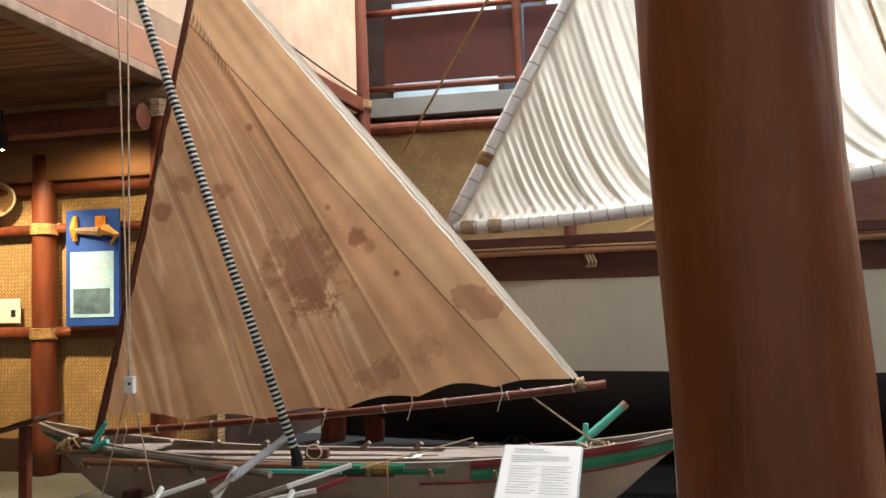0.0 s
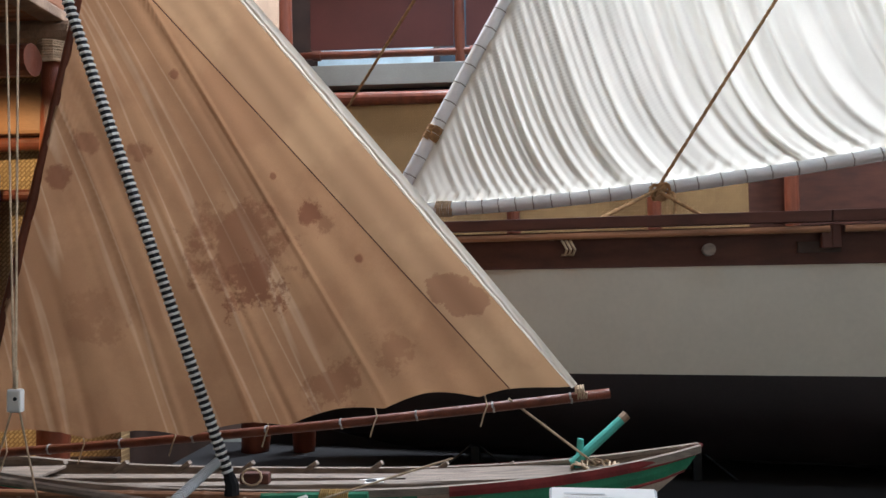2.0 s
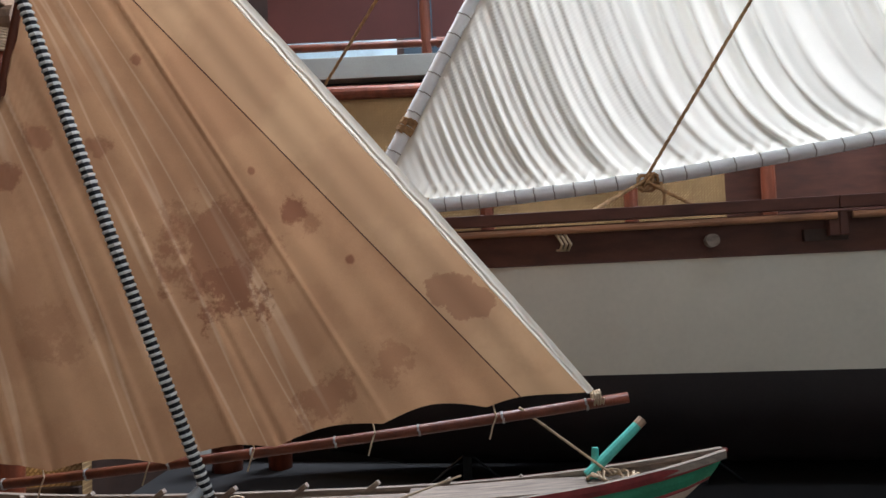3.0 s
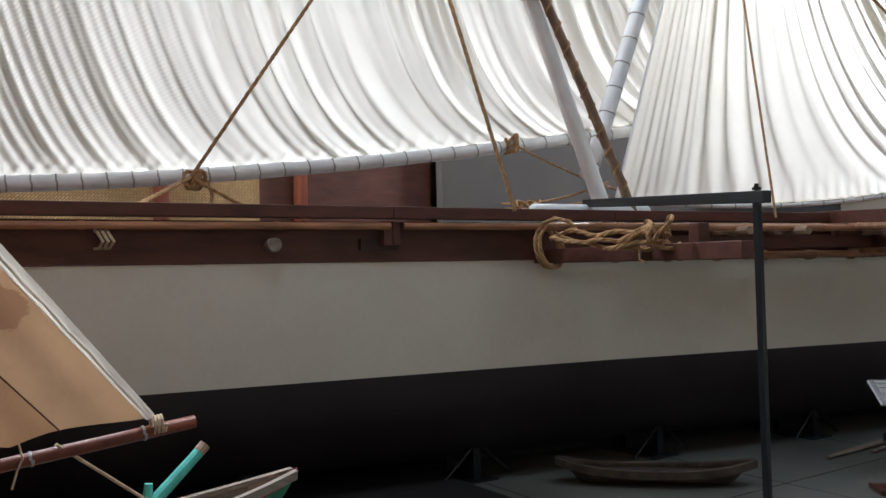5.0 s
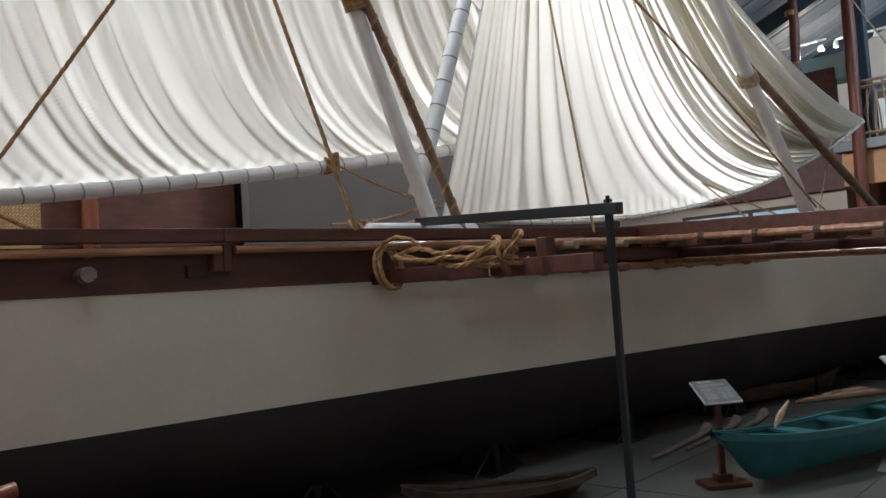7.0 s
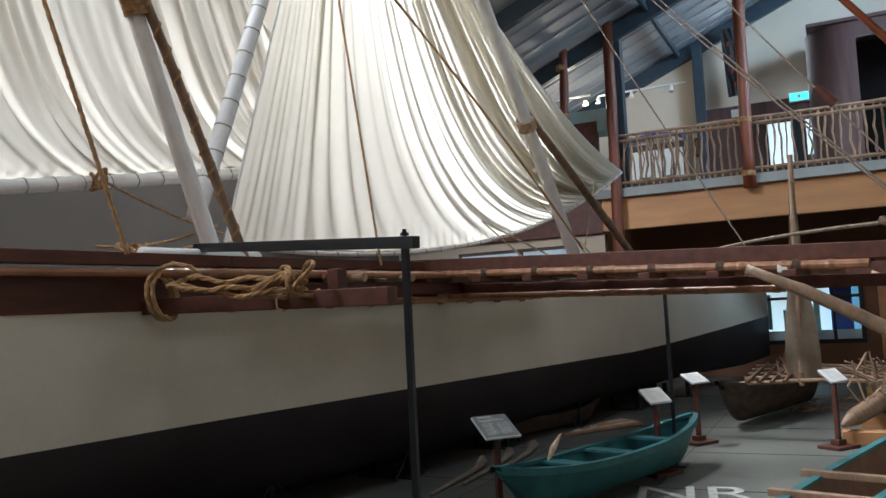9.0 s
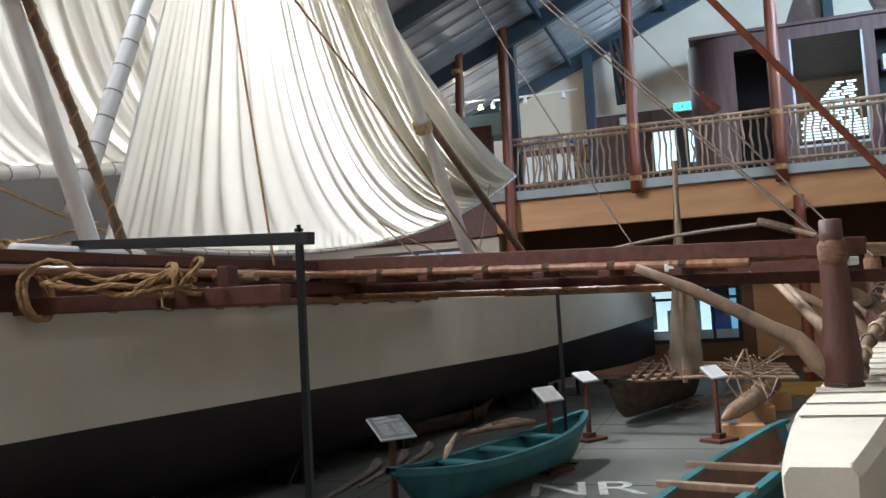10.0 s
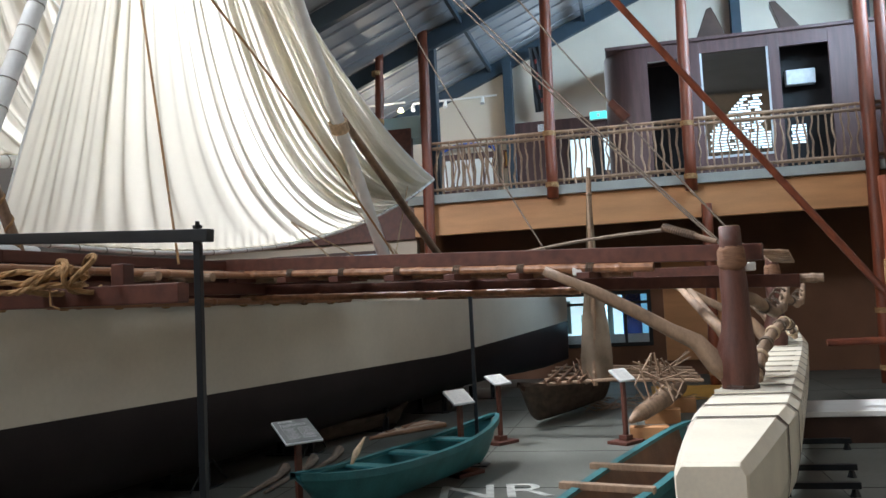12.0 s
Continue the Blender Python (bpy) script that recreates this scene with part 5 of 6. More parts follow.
def outrigger_float():
    f = thing("outrigger_float", "long white painted outrigger float with dark straps on steel legs", "outrigger float", place=(3.7, 2.26, 0))
    o = Vector((3.7, 2.26, 0))
    xs = [3.70, 3.725, 3.80, 4.05, 4.4, 4.8, 5.3, 5.9, 6.6, 7.4, 8.2, 9, 9.8, 10.6, 11.4, 12.0, 12.4, 12.6]

    def hw(x):
        return (0.135 + 0.150 * min(1, (x - 3.70) / 1.7) ** 0.8) * min(1, max(0.12, (12.7 - x) / 2.2)) ** 0.5

    def tz(x):
        return 0.94 + 0.018 * max(0, x - 8) ** 1.5 - 0.02 * max(0, (4.9 - x) / 1.24) ** 1.5

    def section(x, grow=0.0):
        """Flat deck, broad chamfers, upright sides and a narrower dark foot."""
        h, t, yc = hw(x) + grow, tz(x) + grow, float_axis(x)
        cut = 0.014 if x < 3.71 else 0.0
        prof = [(-1.0 + cut * 3, t - 0.05), (-0.80, t - cut), (0.80, t - cut), (1.0 - cut * 3, t - 0.05), (0.97 - cut * 3, t - 0.30), (0.88 - cut * 3, t - 0.42)]
        low = [(0.88, t - 0.42), (0.40, t - 0.55), (-0.40, t - 0.55), (-0.88, t - 0.42)]
        side = [(-0.88 + cut * 3, t - 0.42), (-0.97 + cut * 3, t - 0.30)]
        at = lambda pr: [Vector((x, yc + h * a, z)) - o for a, z in pr]
        return at(side + prof), at(low)
    upper, lower = [section(x)[0] for x in xs], [section(x)[1] for x in xs]
    bm = grid_mesh(upper)
    bm.verts.ensure_lookup_table()
    bm.faces.new([bm.verts[k] for k in range(len(upper[0]))])
    long_edges = [e for e in bm.edges if abs((e.verts[0].co - e.verts[1].co).x) > 0.02 and len(e.link_faces) == 2]
    bmesh.ops.bevel(bm, geom=long_edges, offset=0.008, segments=2, profile=0.6, affect="EDGES")
    part("body", bm, FLOATWHITE, f)
    part("foot_strake", grid_mesh(lower), DARKLOG, f, "dark brown underside")
    for k in range(15):
        x = 4.78 + k * 0.50
        strip = [[p for p in section(x + dx, 0.006)[0]] for dx in (0, 0.04)]
        part("strap", grid_mesh(strip), DARKWOOD, f, "dark lashing strap")
        if k > 1:
            h, t, yc = hw(x), tz(x), float_axis(x)
            part("batten", beam(Vector((x + 0.14, yc - h * 0.7, t + 0.006)) - o, Vector((x + 0.17, yc + h * 0.7, t + 0.006)) - o, 0.20, 0.016, 0.006), FLOATWHITE, f)
    return f


outrigger_float()
for k, x in enumerate((7.2, 7.9, 9.2, 10.4)):
    y = float_axis(x)
    p = thing("float_stand", "black steel stand with outreaching feet under the float", "stand", "float stands", place=(x, y, 0))
    part("leg", box((-0.03, -0.12, 0), (0.03, -0.06, 0.52), 0.004), STEEL, p)
    part("leg", box((-0.03, 0.06, 0), (0.03, 0.12, 0.52), 0.004), STEEL, p)
    part("foot", box((-0.03, -0.62, 0.06), (0.03, 0.55, 0.11), 0.004), STEEL, p)
    part("pad", tube([(0, -0.58, 0), (0, -0.58, 0.06)], [0.04, 0.02], 8), STEEL, p)
    part("pad", tube([(0, 0.5, 0), (0, 0.5, 0.06)], [0.04, 0.02], 8), STEEL, p)


def stanchion(x, y, s, label):
    p = thing("float_post", label, "post", "float posts", place=(x, y, 0.925))
    part("trunk", tube([(0, 0.0, -0.04), (0, 0.005, 0.04), (0, 0.012, 0.14), (0, 0.012, 0.26), (0, 0.0, 0.40), (-0.01, -0.005, 0.56), (0.0, 0.0, 0.72), (0.01, 0.004, 0.86), (0.0, 0, 0.98), (0.0, 0, 1.09)],
                       [0.105 * s, 0.115 * s, 0.137 * s, 0.132 * s, 0.104 * s, 0.094 * s, 0.090 * s, 0.080 * s, 0.076 * s, 0.072 * s], 16, 0.06, 5), DARKLOG, p, smooth=True)
    part("sawn_top", tube([(0, 0, 1.088), (0, 0, 1.096)], [0.071 * s, 0.066 * s], 14), BRANCH, p, "pale sawn top")
    part("collar", tube([(0, 0, 0.80), (0, 0, 0.84), (0, 0, 0.93), (0, 0, 0.96)], [0.078 * s, 0.092 * s, 0.090 * s, 0.078 * s], 12, 0.08, 4), BAST, p, "bark collar", True)
    part("branch", tube([(0.0, 0.03, 0.10), (0.0, 0.15, 0.20), (0.0, 0.26, 0.34), (-0.01, 0.42, 0.425), (-0.02, 0.66, 0.570), (-0.02, 0.90, 0.705), (-0.02, 1.08, 0.79), (-0.02, 1.24, 0.87)],
                        [0.085 * s, 0.074 * s, 0.058 * s, 0.050 * s, 0.046 * s, 0.044 * s, 0.037 * s, 0.033 * s], 14, 0.07, 6), BRANCH, p, "pale peeled branch of the forked post", True)
    for k in range(2):
        part("branch", tube([(0.10, 0.03, 0.30 + 0.05 * k), (0.55, 0.10 + 0.06 * k, 0.48 + 0.04 * k), (1.25, 0.20 + 0.10 * k, 0.70 + 0.05 * k)], [0.05, 0.032, 0.022], 9, 0.06, 7 + k), BRANCH, p, "pale peeled branch of the forked post", True)
    part("root", tube([(0.02, -0.06, 0.62), (0.15, -0.14, 0.60), (0.5, -0.32, 0.50), (0.8, -0.42, 0.53), (1.1, -0.50, 0.62), (1.3, -0.55, 0.72)], [0.05, 0.045, 0.04, 0.04, 0.035, 0.028], 10, 0.08, 8), BRANCH, p, "pale curved root arm", True)
    for k in range(5):
        a = Vector((0.3 + 0.2 * k, -0.22 - 0.06 * k, 0.57 - 0.02 * (k < 3) + 0.03 * max(0, k - 2)))
        part("root_binding", lashing(a, (0.9, -0.35, 0), 0.044, 0.05, 4, 0.007, seed=k), STAY, p)
    part("foot_binding", lashing((0, 0, 0.03), (0, 0, 1), 0.11 * s, 0.05, 4, 0.010), DARKWOOD, p)
    return p


stanchion(6.07, 1.855, 0.96, "forked tree-trunk post lashed on the outrigger float")
stanchion(9.95, 1.00, 0.9, "forked tree-trunk post lashed on the outrigger float")
tagged(part("beam_peg", box((6.10, 1.70, 1.72), (6.20, 1.77, 1.775), 0.010), WHITE), "pale sawn peg end beside the post", "peg", "beam pegs")
tagged(part("beam_peg", box((6.45, 2.86, 1.765), (6.60, 2.93, 1.82), 0.010), WHITE), "pale sawn peg end on the beam", "peg", "beam pegs")
tie = thing("float_tie", "pale crooked pole lashed over the float straps", "pole", place=(6.2, 1.6, 0.98))
TIE = [Vector(p) - Vector((6.2, 1.6, 0.98)) for p in ((6.38, 1.735, 0.955), (6.5, 1.70, 1.0), (6.9, 1.595, 1.14), (7.4, 1.43, 1.25), (8.0, 1.25, 1.31), (8.4, 1.13, 1.27), (8.7, 1.04, 1.15))]
part("pole", tube(TIE, [0.05, 0.048, 0.045, 0.042, 0.04, 0.036, 0.03], 10, 0.08), BRANCH, tie, smooth=True)
for k in range(9):
    u = 0.5 + 0.62 * k
    i = min(int(u), 5)
    part("cord", lashing(TIE[i].lerp(TIE[i + 1], u - i), TIE[i + 1] - TIE[i], 0.048, 0.05, 4, 0.007, seed=k), STAY if k % 2 else CORD, tie)
rp = thing("lashed_pole_ends", "row of pole ends lashed on the beam with pale cord", "poles", place=(6.4, 1.5, 1.9))
for k in range(6):
    part("pole_end", bamboo((0.10 + 0.38 * k, 0.12 - 0.075 * k, -0.035), (0.26 + 0.38 * k, -0.10 - 0.075 * k, -0.045), 0.016, 0.2, seed=k), BRANCH, rp)
hd = thing("bound_spar_head", "rope-bound spar head above the platform", "spar head", place=(6.61, 2.24, 2.08))
part("wrap", lashing((-0.03, -0.10, -0.035), (-0.11, -0.30, -0.12), 0.022, 0.24, 14, 0.007), STAY, hd)
part("pole", tube([(0.01, 0.02, 0.01), (-0.12, -0.34, -0.13)], [0.028, 0.018], 9), BRANCH, hd)
# long stays from the float up over the hall
for a, q in (((6.74, 1.81, 1.9), (9.35, 4.8, 5.7)), ((6.80, 1.78, 1.9), (8.95, 4.52, 5.4)), ((7.0, 1.62, 1.9), (9.0, 3.86, 5.36)), ((7.9, 3.18, 1.9), (9.6, 5.25, 5.65))):
    rope_thing("long_stay", line(a, q, 6, 0.05), 0.008, "long brown rope stay rising over the hall", STAY, False, "rope", "long stays")
pl = thing("stay_block", "wooden block on the rope stay", "block", place=(7.48, 2.54, 3.2))
part("cheek", tube([(0, 0.05, 0.08), (0.01, -0.08, -0.08)], [0.035, 0.045], 8), TIMBER, pl)
rope_thing("long_stay", line((8.32, 3.52, 2.08), (6.61, 2.24, 2.07), 4, -0.02), 0.016, "thin pale spar rope over the platform", STAY, False, "rope", "long stays")
spar("raking_pole", line((10.25, -0.25, 1.45), (9.15, 3.1, 5.6), 8), 0.042, 0.036, LOG, "long red-brown raking pole over the float", 0, "pole")

# ---- the small sailing canoe ----


def canoe_shell(stern, bow, half, z_mid, z_end, keel, n=28, thick=0.02, full=0.55, o=Vector((0, 0, 0))):
    """Outer and inner shell rows of a double-ended canoe."""
    stern, bow = Vector(stern), Vector(bow)
    d = (bow - stern)
    d.z = 0
    side = Vector((-d.y, d.x, 0)).normalized()
    rows, gun = [], []
    for i in range(n + 1):
        u = i / n
        c = stern.lerp(bow, u)
        h = half * max(0.02, math.sin(math.pi * min(max(u, 0.004), 0.996))) ** full
        e = abs(2 * u - 1)
        gz = z_mid + (z_end - z_mid) * e ** 2.6
        kz = keel + (z_end - keel) * 0.8 * max(0, e - 0.72) ** 1.5 / (0.28 ** 1.5)
        kz = min(kz, gz - 0.02)
        row = []
        for k in range(-6, 7):
            a = k / 6
            yy = h * math.copysign(abs(a) ** 0.8, a)
            zz = kz + (gz - kz) * abs(a) ** 2.2
            back = d.normalized() * (-0.42 if u > 0.5 else 0.42) * half / 0.3 * e ** 9 * (1 - (zz - keel) / max(0.05, z_end - keel)) 
            row.append(Vector((c.x, c.y, 0)) + back + side * yy + Vector((0, 0, zz)) - o)
        rows.append(row)
        gun.append((Vector((c.x, c.y, gz)) - o, side.copy(), h))
    return rows, gun


def band(gun, f0, f1, z0, z1, sgn, out=0.006, rake=0.75):
    """A strip along one gunwale."""
    rows = []
    n = len(gun) - 1
    for i, (c, s, h) in enumerate(gun):
        if f0 <= i / n <= f1:
            e = 2 * i / n - 1
            k = rake * abs(e) ** 9 * (1 if e > 0 else -1)
            o = out * (1 - abs(e) ** 12)
            rows.append([c + s * sgn * (h + o) + Vector((k * z0, 0, z0)), c + s * sgn * (h + o + 0.004) + Vector((k * (z0 + z1) / 2, 0, (z0 + z1) / 2)), c + s * sgn * (h + o) + Vector((k * z1, 0, z1))])
    return grid_mesh(rows)


def small_canoe():
    c = thing("sailing_canoe", "small wooden sailing canoe with green and red painted gunwale", "canoe", place=(-0.65, 5.85, 0))
    o = Vector((-0.65, 5.85, 0))
    rows, gun = canoe_shell((-3.22, 5.92, 0), (1.90, 5.81, 0), 0.30, 0.40, 0.62, 0.03, o=o)
    part("hull", grid_mesh(rows), CANOESIDE, c, "worn beige painted hull", True)
    inner = [[p + Vector((0, 0, 0.025)) * 1.0 - (p - r[6]) * 0.06 for p in r] for r in rows[1:-1]]
    part("hull_lining", grid_mesh(inner), GREYWOOD, c, smooth=True)
    for sgn in (-1, 1):
        part("gunwale", grid_mesh([[g + s * sgn * (h - 0.025) + Vector((0, 0, 0.0)), g + s * sgn * (h - 0.025) + Vector((0, 0, 0.022)), g + s * sgn * (h + 0.018) + Vector((0, 0, 0.022)), g + s * sgn * (h + 0.018) + Vector((0, 0, -0.02)), g + s * sgn * (h - 0.025)] for g, s, h in gun]), GREYWOOD, c, "weathered gunwale strip")
        part("red_band", band(gun, 0.7, 1, -0.035, 0.024, sgn, 0.020), REDPAINT, c, "dark red painted band")
        part("green_band", band(gun, 0.7, 1, -0.115, -0.036, sgn, 0.014), GREENPAINT, c, "green painted band")
        part("red_line", band(gun, 0.62, 1, -0.135, -0.116, sgn, 0.012), REDPAINT, c, "thin dark red line")
        part("green_band", band(gun, 0.0, 0.69, -0.06, -0.021, sgn, 0.012), GREENPAINT, c, "faded green painted band")
        part("red_line", band(gun, 0.0, 0.62, -0.075, -0.061, sgn, 0.011), REDPAINT, c, "thin dark red line")
    # fore and after decks, deck boards, ribs
    for k, (x0, x1) in enumerate(((-2.95, -2.1), (0.15, 1.55))):
        part("deck_board", beam((x0 + 0.65, 0.03, 0.425), (x1 + 0.65, -0.0, 0.455 + 0.03 * k), 0.34, 0.02), GREYWOOD, c)
    part("deck_board", beam((-1.6, 0.10, 0.40), (1.0, 0.06, 0.42), 0.12, 0.02), GREYWOOD, c)
    part("deck_board", beam((-1.6, -0.12, 0.39), (1.3, -0.10, 0.43), 0.10, 0.02), GREYWOOD, c)
    for k in range(9):
        x = -2.0 + k * 0.42
        part("rib", beam((x, 0.24, 0.40), (x + 0.10, 0.22, 0.475), 0.04, 0.03), GREYWOOD, c)
    for k in range(8):
        x = -1.9 + k * 0.45
        part("peg", tube([(x, -0.29, 0.36), (x + 0.01, -0.36, 0.35), (x + 0.01, -0.37, 0.40)], [0.02, 0.018, 0.012], 7), BRANCH, c)
    part("side_pole", bamboo((-1.9, -0.34, 0.41), (0.35, -0.33, 0.39), 0.028, 0.5, seed=4), BAMBOO, c)
    part("side_pole", tube(line((0.0, -0.34, 0.39), (0.62, -0.335, 0.40), 4), 0.03, 9), GREENPAINT, c)
    part("bow_tip", tube([(2.46, -0.035, 0.56), (2.57, -0.04, 0.64)], [0.02, 0.008], 7), REDPAINT, c)
    return c


small_canoe()
for x in (-2.2, 0.6):
    cr = thing("canoe_cradle", "low dark timber cradle under the canoe", "cradle", "canoe cradles", place=(x, 5.85, 0))
    part("cross_bar", box((-0.05, -0.35, 0), (0.05, 0.35, 0.06), 0.008), TIMBER, cr)
    part("chock", box((-0.05, -0.30, 0.06), (0.05, -0.18, 0.18), 0.008), TIMBER, cr)
    part("chock", box((-0.05, 0.18, 0.06), (0.05, 0.30, 0.18), 0.008), TIMBER, cr)

# its rig
B0, B1 = Vector((-2.72, 5.72, 0.58)), Vector((1.37, 5.70, 0.957))
spar("canoe_boom", line(B0, B1, 10, 0.03), 0.028, 0.03, LOG, "red-brown boom of the canoe", 9, "boom")
Y0c, Y1c = Vector((-2.54, 5.63, 0.45)), Vector((-1.50, 5.60, 4.75))
spar("canoe_yard", line(Y0c, Y1c, 10, bend=(0.03, 0, 0)), 0.032, 0.026, LOG, "red-brown yard of the tan sail", 0, "yard")


def striped_mast():
    p, q = Vector((-0.82, 5.50, 0.47)), Vector((-2.06, 5.02, 4.6))
    m = thing("striped_mast", "canoe mast wound in black and white stripes", "mast", place=p)
    d = q - p
    part("pole", tube([Vector((0, 0, 0)), d * 0.5, d], [0.03, 0.03, 0.026], 10), BLACK, m)
    n = 118
    for k in range(n):
        a, b = (k + 0.03) / n, (k + 0.47) / n
        if 0.0 < a < 0.012:
            continue
        part("stripe", tube([d * a, d * (a * 0.5 + b * 0.5), d * b], [0.032, 0.035, 0.032], 8), WHITE, m)
    part("shoe", tube([Vector((0, 0, -0.06)), Vector((0, 0, 0.0)), d * 0.012], [0.045, 0.04, 0.034], 10), BLACK, m)
    return m


striped_mast()


def tan_sail():
    tack, clew, head = Vector((-2.46, 5.62, 0.74)), Vector((1.16, 5.68, 1.0)), Vector((-1.54, 5.58, 4.27))
    base = Vector((0, 5.6, 0))
    rnd = random.Random(4)
    nu, nv = 280, 80
    seams = [-2.25, -2.08, -1.93, -1.74, -1.56, -1.40, -1.18, -0.98, -0.74, -0.50, -0.36, 0.02, 0.12]
    rows = []
    for j in range(nv + 1):
        v = j / nv
        row = []
        for i in range(nu + 1):
            u = i / nu
            l = tack.lerp(head, v)
            e = clew.lerp(head, v)
            p = l.lerp(e, u)
            # scalloped foot hanging low between its ties
            p.z += 0.05 * (abs(math.sin(math.pi * (u ** 1.1) * 6)) - 0.4) * (1 - v) ** 12 * min(1, (1 - u) * 6)
            p.z -= 0.10 * math.sin(math.pi * min(1, u * 1.3)) ** 1.2 * (1 - v) ** 3
            y = 0.10 * math.sin(math.pi * u) * math.sin(math.pi * v)
            # creases run parallel to the leech side
            hh = p.z - 0.8
            s = (p.x + 0.572 * hh) / (1 - 0.16 * hh)
            for k, c in enumerate(seams):
                wv = (s - c) / (0.016 + 0.002 * (k % 4))
                y += (0.016 if k % 3 else 0.024) * (0.5 + 0.5 * math.sin(3 * v + k)) * math.exp(-wv * wv) * (-1 if k % 2 else 1)
            y += 0.008 * math.sin(7 * s + 2 * v) + 0.003 * math.sin(23 * s + 5 * v)
            row.append(Vector((p.x, p.y + y, p.z)) - base)
        rows.append(row)
    t = thing("tan_sail", "old tan canvas sail with rusty stains over the canoe", "sail", place=base)
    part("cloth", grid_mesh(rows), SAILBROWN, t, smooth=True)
    # stitched seam and white-roped leech
    sa, sb = Vector((0.79, 5.64, 0.99)), Vector((-1.66, 5.56, 3.72))
    part("seam", tube([sa.lerp(sb, k / 16) + Vector((0, 0.05 * math.sin(math.pi * k / 16) - 0.02, 0)) - base for k in range(17)], 0.0035, 5), TIMBER, t, "dark stitched seam")
    lp = [clew.lerp(head, k / 16) - base + Vector((-0.014, -0.012, -0.014)) for k in range(17)]
    # rolled white edge, broad at mid height
    roll = []
    for k in range(33):
        p = clew.lerp(head, k / 32) - base
        wd = 0.016 + 0.058 * math.sin(math.pi * min(1, 0.08 + 0.92 * k / 32)) ** 0.6
        roll.append([p + Vector((-0.77 * wd * (a - 0.62), -0.012 - 0.022 * math.sin(math.pi * a) - 0.006 * math.sin(9 * k + 5 * a), -0.64 * wd * (a - 0.62))) for a in (0, 0.15, 0.35, 0.5, 0.65, 0.8, 0.92, 1.0)])
    part("bolt_rope", grid_mesh(roll), SAILWHITE, t, "white rolled leech edge", True)
    part("leech_rope", tube([p + Vector((0.022 + 0.01 * math.sin(math.pi * k / 16), 0, 0.022)) for k, p in enumerate(lp)], 0.006, 5), CORD, t)
    part("clew_tie", lashing(Vector((1.20, 5.69, 0.965)) - base, (1, 0, 0.1), 0.034, 0.06, 4, 0.007), CORD, t)
    for u in (0.1, 0.22, 0.36, 0.5, 0.66, 0.82):
        p = B0.lerp(B1, u)
        part("tie", tube([p + Vector((0, -0.02, 0.09)) - base, p + Vector((0.02, -0.035, 0.0)) - base, p + Vector((0.0, -0.03, -0.05)) - base, p + Vector((-0.02, -0.035, -0.12)) - base], 0.005, 5), CORD, t)
    return t


tan_sail()
rope_thing("canoe_sheet", line((0.78, 5.68, 0.93), (1.30, 5.92, 0.50), 4), 0.008, "thin cord from boom to bow", CORD, False)
gt = thing("green_paddle", "jade green painted paddle handle at the bow", "paddle", place=(1.16, 5.9, 0.5))
part("shaft", tube([(0, 0, 0), (0.33, 0.09, 0.27)], [0.032, 0.028], 10), JADE, gt)
part("grip", tube([(0.31, 0.085, 0.255), (0.345, 0.095, 0.285)], 0.03, 10), BRANCH, gt)
gp = thing("green_peg", "short jade green painted peg at the bow", "peg", place=(1.20, 5.93, 0.45))
part("shaft", tube([(0, 0, 0), (0.015, 0, 0.2)], [0.028, 0.02], 9), JADE, gp)
bl = thing("bow_lashing", "white cord lashing over the bow", "lashing", place=(1.25, 5.85, 0.5))
for k in range(4):
    part("turn", tube([Vector((0.10 * math.cos(a) + 0.03 * k, 0.10 * math.sin(a), 0.03 * math.sin(a * 2 + k))) for a in [2 * math.pi * i / 12 for i in range(13)]], 0.008, 5), CORD, bl)
sc = thing("green_cleat", "jade green forked cleat at the stern", "cleat", place=(-2.50, 5.56, 0.50))
part("arm", tube([(0, 0, 0), (0.14, -0.02, 0.06)], [0.03, 0.02], 8), JADE, sc)
part("arm", tube([(0.02, 0, 0.06), (0.13, -0.02, 0.2)], [0.025, 0.018], 8), JADE, sc)
sl = thing("stern_lashing", "brown rope lashing at the canoe's stern", "lashing", place=(-2.7, 5.8, 0.5))
for k in range(4):
    part("turn", tube([Vector((0.10 * math.cos(a) - 0.05 * k, 0.14 * math.sin(a), 0.05 * math.sin(a * 2 + k))) for a in [2 * math.pi * i / 12 for i in range(13)]], 0.011, 5), ROPE, sl)
wc = thing("wrapped_cord", "golden cord wound round the side pole", "cord", place=(-0.22, 5.52, 0.40))
part("winding", lashing((0, 0, 0), (1, 0, 0), 0.032, 0.17, 14, 0.007), mat("golden_cord", (0.38, 0.24, 0.08), 0.9, var=0.2), wc)
part("tail", tube([(0.07, -0.04, 0), (0.08, -0.05, -0.08), (0.07, -0.05, -0.16)], 0.008, 5), ROPE, wc)
dl = thing("deck_block", "wooden rigging block lying on the canoe deck", "block", place=(-0.78, 5.72, 0.42))
part("shell", box((-0.06, -0.03, 0), (0.12, 0.04, 0.07), 0.015), TIMBER, dl)
part("cord", tube([Vector((0.02 + 0.06 * math.cos(a), -0.04, 0.05 + 0.05 * math.sin(a))) for a in [2 * math.pi * i / 12 for i in range(13)]], 0.007, 5), CORD, dl)
st = thing("deck_sticker", "small white sticker with a black round mark on the deck", "sticker", place=(-0.05, 5.76, 0.425))
part("sheet", beam((-0.08, 0, 0.0), (0.08, 0, 0.012), 0.11, 0.003, 0), WHITE, st)
part("mark", tube([(0, 0, 0.007), (0, 0, 0.010)], 0.035, 14), BLACK, st)

